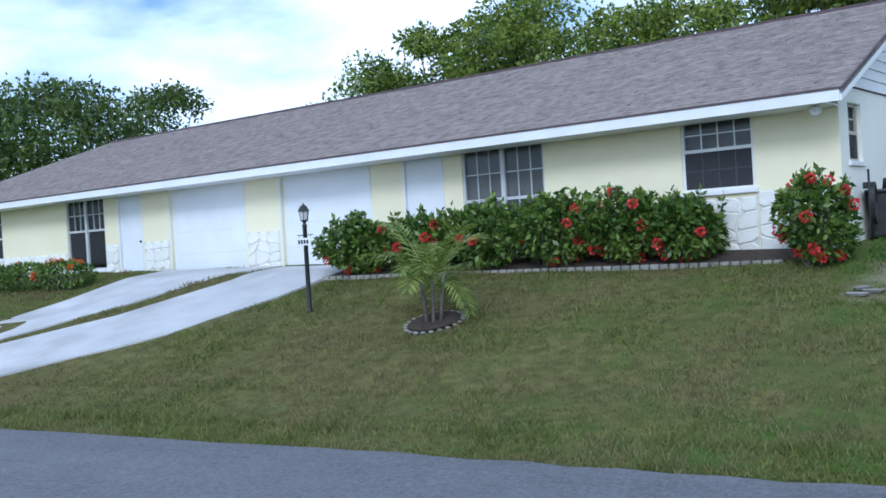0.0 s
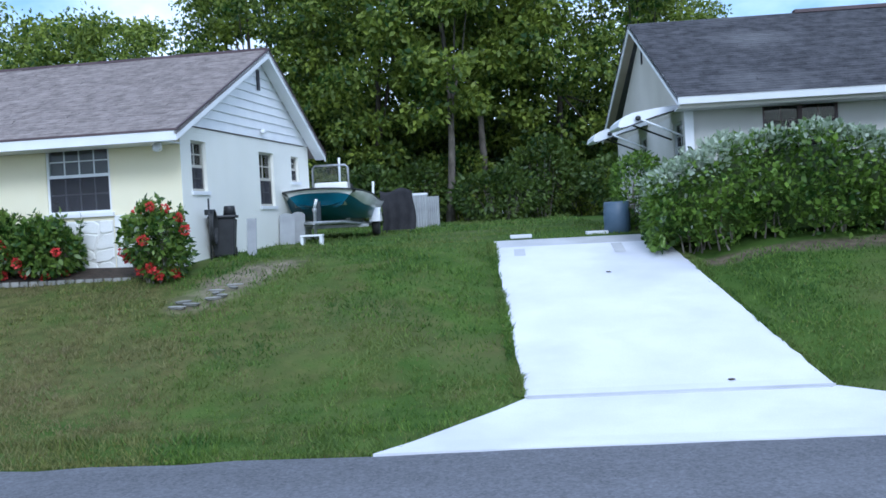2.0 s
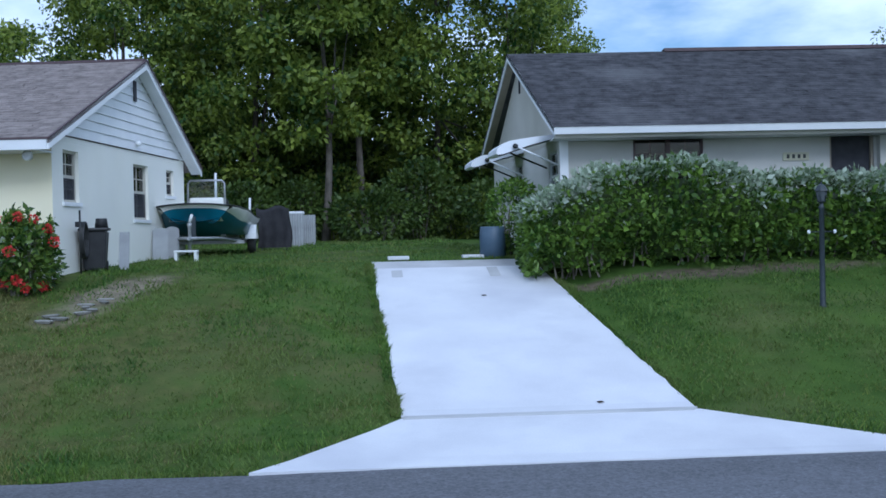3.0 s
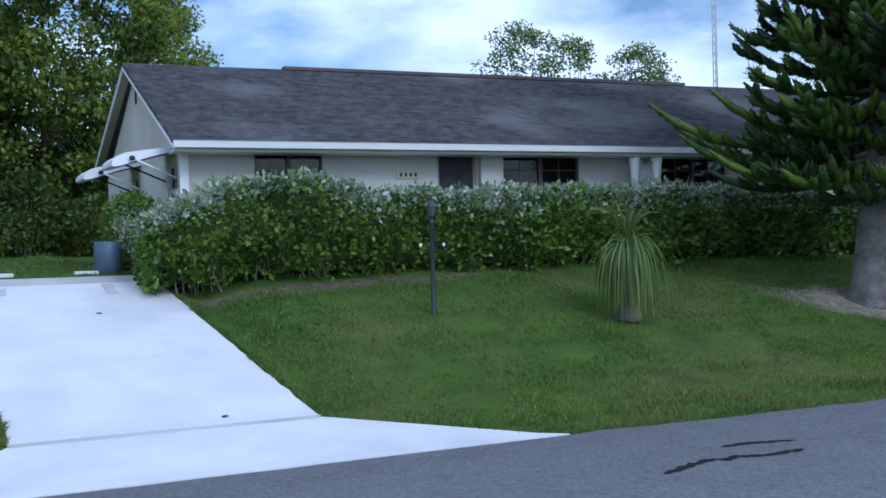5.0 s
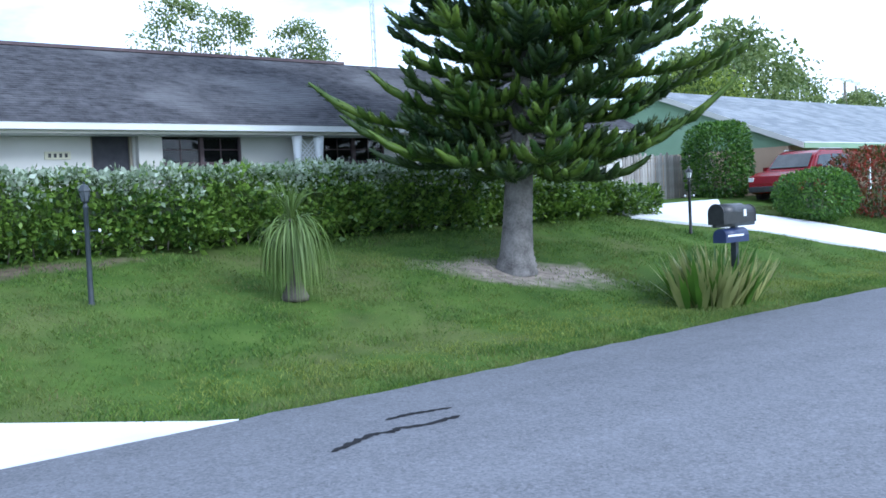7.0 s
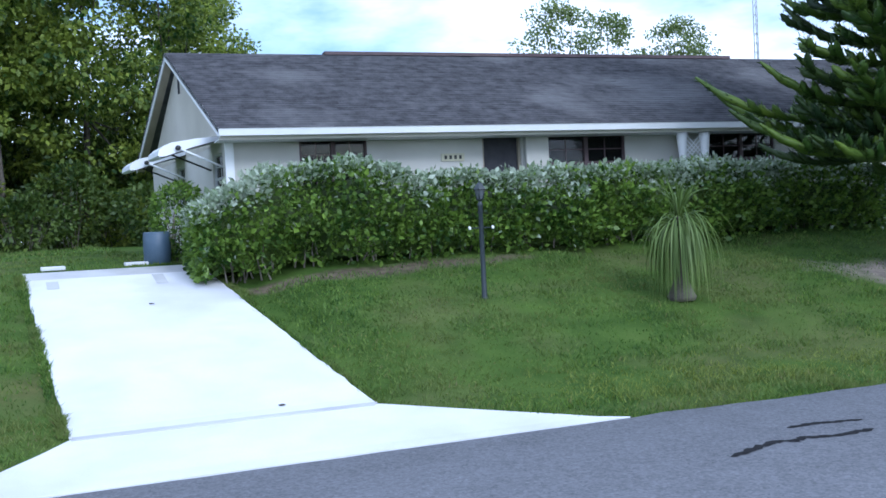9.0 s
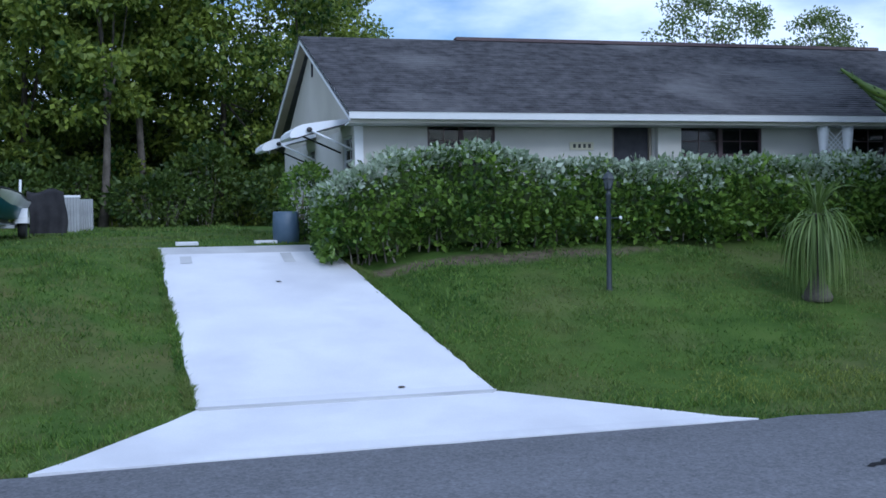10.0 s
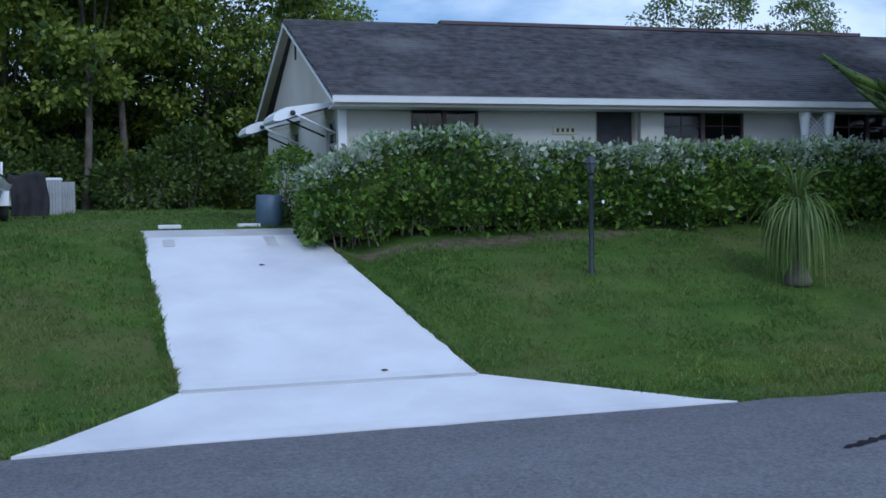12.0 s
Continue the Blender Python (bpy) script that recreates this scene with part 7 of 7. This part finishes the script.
def back_clutter():
    g = float(height(-2, 33))
    for i, (x, y, w, hz, turn) in enumerate([(-2.55, 32.6, 0.45, 1.1, 8), (-2.15, 32.9, 0.5, 1.05, -5), (-1.75, 33.2, 0.4, 1.0, 3)]):
        p = thing("metal_sheet", Matrix.Translation((x, y, float(height(x, y)))) @ Matrix.Rotation(radians(turn), 4, "Z"), "weathered grey upright metal sheet beside the wood", "metal sheet", "upright sheets")
        bm = bmesh.new()
        n = 12
        fr = [bm.verts.new((-w / 2 + w * k / n, 0.02 * (k % 2), zz)) for zz in (-0.05, hz) for k in range(n + 1)]
        for k in range(n):
            bm.faces.new((fr[k], fr[k + 1], fr[n + 2 + k], fr[n + 1 + k]))
        o = part("sheet", bm, M_GREYBOX, p)
        so = o.modifiers.new("thick", "SOLIDIFY")
        so.thickness = 0.01
    c = thing("cooler", Matrix.Translation((-2.25, 33.4, float(height(-2.25, 33.4)) + 0.62)), "white plastic box on a low stand behind the sheets", "box")
    part("box", boxed(-0.32, 0.32, -0.22, 0.22, 0, 0.42, bevel=0.03), M_WHITE, c)
    part("lid", boxed(-0.34, 0.34, -0.24, 0.24, 0.422, 0.5, bevel=0.02), M_WHITE, c)
    for sx in (-0.28, 0.28):
        for sy in (-0.18, 0.18):
            part("leg", boxed(sx - 0.03, sx + 0.03, sy - 0.03, sy + 0.03, -0.7, 0), M_GREYBOX, c)
    t = thing("tarp", Matrix.Translation((-2.5, 29.2, float(height(-2.5, 29.2)))), "black cloth tarp draped over a rack", "tarp")
    rng = np.random.default_rng(3)
    V, Fc = [], []
    nx, nz = 14, 10
    for side in (0, 1):
        base = len(V)
        for k in range(nz + 1):
            for j in range(nx + 1):
                s, h = j / nx, k / nz
                fold = 0.05 * math.sin(s * 19 + side * 2) * (1 - h * 0.7)
                V.append((-0.45 + 0.9 * s + 0.04 * math.sin(h * 5), (-1 if side == 0 else 1) * (0.22 - 0.14 * h) + fold, 0.06 + 1.12 * h - 0.06 * math.sin(s * 7) * h))
        for k in range(nz):
            for j in range(nx):
                a = base + k * (nx + 1) + j
                Fc.append((a, a + 1, a + nx + 2, a + nx + 1))
    top0, top1 = nz * (nx + 1), 2 * (nz + 1) * (nx + 1) - (nx + 1)
    for j in range(nx):
        Fc.append((top0 + j, top0 + j + 1, top1 + j + 1, top1 + j))
    o = new("cloth", mesh_np("cloth", np.array(V), np.array(Fc), [M_TARP]))
    o.parent = t
    for sx in (-0.35, 0.35):
        part("rack_leg", tube(bmesh.new(), [(sx, 0, -0.05), (sx, 0, 1.12)], 0.02, 6), M_GALV, t)
    # arched boards leaning on the gable wall
    for x, y, hz, w in ((-4.42, 22.9, 0.72, 0.34), (-4.24, 23.3, 0.74, 0.3)):
        p = thing("board", Matrix.Translation((x, y, float(height(x, y)))) @ Matrix.Rotation(radians(-8), 4, "X") @ Matrix.Rotation(0.35, 4, "Z"), "round-topped board on the gable wall, wall colour greyed as shade", "board", "boards on the gable wall")
        bm = bmesh.new()
        pr = [(-w / 2, 0), (w / 2, 0)] + [(w / 2 * math.cos(q), hz - 0.08 + 0.08 * math.sin(q)) for q in [math.pi * k / 8 for k in range(9)]]
        fa = [bm.verts.new((q[0], 0, q[1])) for q in pr]
        fb = [bm.verts.new((q[0], 0.03, q[1])) for q in pr]
        bm.faces.new(fa)
        bm.faces.new(fb[::-1])
        for k in range(len(pr)):
            bm.faces.new((fa[k], fb[k], fb[(k + 1) % len(pr)], fa[(k + 1) % len(pr)]))
        bmesh.ops.recalc_face_normals(bm, faces=bm.faces)
        # grey puts the shade on these wall-coloured boards into their colour
        part("panel", bm, M_GREYBOX, p)


back_clutter()


def picket_fence():
    f = thing("fence", Matrix.Translation((0, 0, 0)), "weathered grey wooden board fence", "fence")
    rng = random.Random(8)
    x = 28.3
    while x < 34.9:
        z = float(height(x, 22))
        hi = 1.68 + rng.uniform(-0.06, 0.08)
        bm = bmesh.new()
        p = [(0, 0), (0.135, 0), (0.135, hi - 0.07), (0.1, hi), (0.035, hi), (0, hi - 0.07)]
        a = [bm.verts.new((q[0], 0, q[1])) for q in p]
        b = [bm.verts.new((q[0], 0.02, q[1])) for q in p]
        bm.faces.new(a)
        bm.faces.new(b[::-1])
        for k in range(6):
            bm.faces.new((a[k], b[k], b[(k + 1) % 6], a[(k + 1) % 6]))
        bmesh.ops.recalc_face_normals(bm, faces=bm.faces)
        o = part("board", bm, M_FENCE, f)
        o.location = (x, 22 + rng.uniform(-0.01, 0.01), z - 0.02)
        o.rotation_euler = (0, rng.uniform(-0.02, 0.02), 0)
        x += 0.165
    for zz in (0.4, 1.3):
        part("rail", boxed(28.3, 34.9, 22.035, 22.08, float(height(31, 22)) + zz, float(height(31, 22)) + zz + 0.09), M_FENCE, f)
    for px in (28.4, 30.6, 32.8, 34.8):
        part("post", boxed(px - 0.05, px + 0.05, 22.085, 22.18, 1.7, float(height(px, 22)) + 1.6), M_FENCE, f)


picket_fence()


def red_suv():
    x, y = 32.3, 17.7
    z = float(height(x + 2, y)) + 0.03
    t = thing("car", Matrix.Translation((x, y, z)), "red sport utility vehicle parked by the green house", "car")
    side = [(0.05, 0.35), (0.0, 0.6), (0.05, 0.88), (0.5, 1.02), (1.15, 1.08), (1.75, 1.62), (2.1, 1.74), (3.9, 1.74), (4.3, 1.6), (4.5, 1.0), (4.52, 0.4), (4.3, 0.3), (0.3, 0.28)]
    bm = bmesh.new()

    def ring(yy, inset):
        out = []
        for px, pz in side:
            tuck = 0.16 * max(0, (pz - 1.02)) / 0.7
            out.append(bm.verts.new((px, (abs(yy) - tuck) * (1 if yy > 0 else -1), pz)))
        return out
    a, b = ring(-0.9, 0), ring(0.9, 0)
    n = len(side)
    for i in range(n):
        bm.faces.new((a[i], b[i], b[(i + 1) % n], a[(i + 1) % n]))
    bm.faces.new(a)
    bm.faces.new(b[::-1])
    bmesh.ops.recalc_face_normals(bm, faces=bm.faces)
    bmesh.ops.bevel(bm, geom=bm.edges[:], offset=0.05, segments=2, affect="EDGES")
    part("body", bm, M_CARRED, t)
    for sg in (-1, 1):
        bm = bmesh.new()
        p = [(1.42, 1.12), (1.86, 1.55), (2.7, 1.6), (2.7, 1.12)]
        q = [(2.78, 1.12), (2.78, 1.6), (3.85, 1.6), (4.1, 1.12)]
        for poly in (p, q):
            def yv(pz):
                return sg * (0.9 - 0.16 * (pz - 1.02) / 0.7 + 0.006)
            v = [bm.verts.new((c, yv(d), d)) for c, d in poly]
            bm.faces.new(v)
        g = part("side_window", bm, M_CARGLASS, t)
        so = g.modifiers.new("thick", "SOLIDIFY")
        so.thickness = 0.012
        part("mirror", boxed(1.35, 1.5, sg * 0.92 if sg > 0 else -1.08, 1.08 if sg > 0 else -0.92, 1.08, 1.22, bevel=0.02), M_CARRED, t)
        part("roof_rail", tube(bmesh.new(), [(2.1, sg * 0.66, 1.75), (2.2, sg * 0.66, 1.8), (3.8, sg * 0.66, 1.8), (3.9, sg * 0.66, 1.75)], 0.02, 6), M_GALV, t)
        part("headlight", boxed(-0.01, 0.12, sg * 0.82 - 0.13, sg * 0.82 + 0.06, 0.72, 0.86, bevel=0.02), M_LAMPGLASS, t)
        for wx in (0.85, 3.6):
            w = new("wheel")
            w.parent = t
            w.location = (wx, sg * 0.82, 0.36)
            w.rotation_euler = (radians(90), 0, 0)
            part("tyre", lathe(bmesh.new(), [(0.22, -0.11), (0.32, -0.115), (0.36, -0.08), (0.36, 0.08), (0.32, 0.115), (0.22, 0.11)], 22), M_RUBBER, w)
            part("rim", lathe(bmesh.new(), [(0.04, -0.1), (0.22, -0.09), (0.22, 0.09), (0.04, 0.1)], 16), M_GALV, w)
    bm = bmesh.new()
    v = [bm.verts.new(p) for p in ((1.2, -0.72, 1.13), (1.2, 0.72, 1.13), (1.71, 0.64, 1.60), (1.71, -0.64, 1.60))]
    bm.faces.new(v)
    bmesh.ops.translate(bm, vec=(-0.035, 0, 0.03), verts=bm.verts)
    g = part("windscreen", bm, M_CARGLASS, t)
    so = g.modifiers.new("thick", "SOLIDIFY")
    so.thickness = 0.01
    part("bumper", boxed(-0.06, 0.1, -0.85, 0.85, 0.35, 0.55, bevel=0.03), M_PLASTIC, t)


red_suv()


def radio_mast():
    x, y = 46.3, 55
    g = float(height(x, y))
    t = thing("radio_mast", Matrix.Translation((x, y, g)), "slim grey lattice radio mast behind the grey house", "mast")
    H = 24.0
    for k in range(3):
        a = k * 2.094
        part("leg", tube(bmesh.new(), [(0.16 * math.cos(a), 0.16 * math.sin(a), -0.2), (0.13 * math.cos(a), 0.13 * math.sin(a), H)], 0.035, 6), M_GALV, t)
    for i in range(38):
        z = i * 0.62
        bm = bmesh.new()
        for k in range(3):
            a, b = k * 2.094, (k + 1) * 2.094
            tube(bm, [(0.15 * math.cos(a), 0.15 * math.sin(a), z), (0.15 * math.cos(b), 0.15 * math.sin(b), z + 0.31)], 0.012, 5, False)
        part("brace", bm, M_GALV, t)


radio_mast()


def small_things():
    for i, (x, y, w) in enumerate([(0.7, 20.3, 0.42), (2.18, 20.35, 0.42)]):
        z = float(height(x, y))
        p = thing("stepping_stone", Matrix.Translation((x, y, z)), "pale concrete stepping stone at the head of the driveway", "stepping stone", "stepping stones")
        part("slab", boxed(-w / 2, w / 2, -0.17, 0.17, 0.0, 0.07, bevel=0.015), M_CONCRETE, p)
    b = thing("blue_barrel", Matrix.Translation((2.58, 20.35, float(height(2.58, 20.35)))), "blue grey plastic barrel beside the gable wall", "barrel")
    part("body", lathe(bmesh.new(), [(0.22, -0.02), (0.25, 0.03), (0.26, 0.3), (0.25, 0.6), (0.23, 0.62)], 20), M_BLUEBIN, b)
    h = thing("garden_hose", Matrix.Translation((3.25, 20.25, float(height(3.25, 20.25)) + 0.05)), "green garden hose lying beside the driveway", "garden hose")
    pts = []
    for k in range(40):
        a = k * 0.42
        r = 0.22 + 0.004 * k
        pts.append((r * math.cos(a) + 0.006 * k, 0.6 * r * math.sin(a), 0.012 + 0.001 * k))
    part("coil", tube(bmesh.new(), pts, 0.016, 6), M_HOSE, h)
    for x, y, w, d in ((2.42, 18.97, 0.2, 0.7), (0.63, 18.95, 0.2, 0.5)):
        z = float(height(x, y)) + 0.047
        bm = bmesh.new()
        c = [bm.verts.new((x + sx * w / 2, y + sy * d / 2, float(height(x + sx * w / 2, y + sy * d / 2)) + 0.0515)) for sx, sy in ((-1, -1), (1, -1), (1, 1), (-1, 1))]
        bm.faces.new(c)
        tagged(ob_from("concrete_patch", bm, M_CONCRETE_OLD), "grey repair patch in the driveway concrete", "patch", kind="structure")
    rng = random.Random(2)
    # leaf litter on the driveway
    for i, (x, y) in enumerate([(2.9, 12.36), (2.05, 17.33)]):
        bm = bmesh.new()
        z = float(height(x, y)) + 0.05
        v = [bm.verts.new((x + 0.045 * math.cos(k * 1.05), y + 0.03 * math.sin(k * 1.05), z + 0.008 * (k % 2))) for k in range(6)]
        f = bm.faces.new(v)
        r = bmesh.ops.extrude_face_region(bm, geom=[f])
        bmesh.ops.translate(bm, vec=(0, 0, 0.008), verts=[q for q in r["geom"] if isinstance(q, bmesh.types.BMVert)])
        tagged(ob_from("dead_leaf", bm, M_MULCH), "dry brown leaf lying on the driveway", "leaf", "fallen leaves")
    # scalloped edging along the shrub bed
    e = thing("bed_edging", Matrix.Identity(4), "row of grey scalloped edging stones along the shrub bed", "edging")
    x = -14.9
    while x < -6.1:
        y = 17.60 - 0.02 * (x + 10)
        s = part("stone", boxed(-0.075, 0.075, -0.035, 0.035, -0.05, 0.045, bevel=0.025), M_EDGE, e)
        s.location = (x, y, float(height(x, y)) + 0.01)
        s.rotation_euler = (0, 0, rng.uniform(-0.15, 0.15))
        x += 0.165
    slab("mulch_bed", [(-15.0, 17.68, -5.6, 17.52), (-15.0, 18.9, -5.2, 18.1)], 0.045, 0.05, M_MULCH, "dark mulch bed under the shrubs", "mulch", 0.5)
    for i in range(9):
        y = 15.9 + i * 0.13
        x = -4.75 + (y - 15.8) * 0.42 + rng.uniform(-0.3, 0.3)
        st = lathe(bmesh.new(), [(0.10, -0.05), (0.14, -0.012), (0.10, 0.0), (0.03, 0.003)], 7)
        bmesh.ops.transform(st, matrix=Matrix.Translation((x, y, float(height(x, y)) + 0.03)) @ Matrix.Rotation(rng.uniform(0, 3), 4, "Z") @ Matrix.Diagonal((rng.uniform(0.8, 1.5), rng.uniform(0.4, 0.8), 1, 1)), verts=st.verts)
        tagged(ob_from("flat_stone", st, M_EDGE), "flat grey stone set in the worn track", "stone", "stones in the worn track")


small_things()
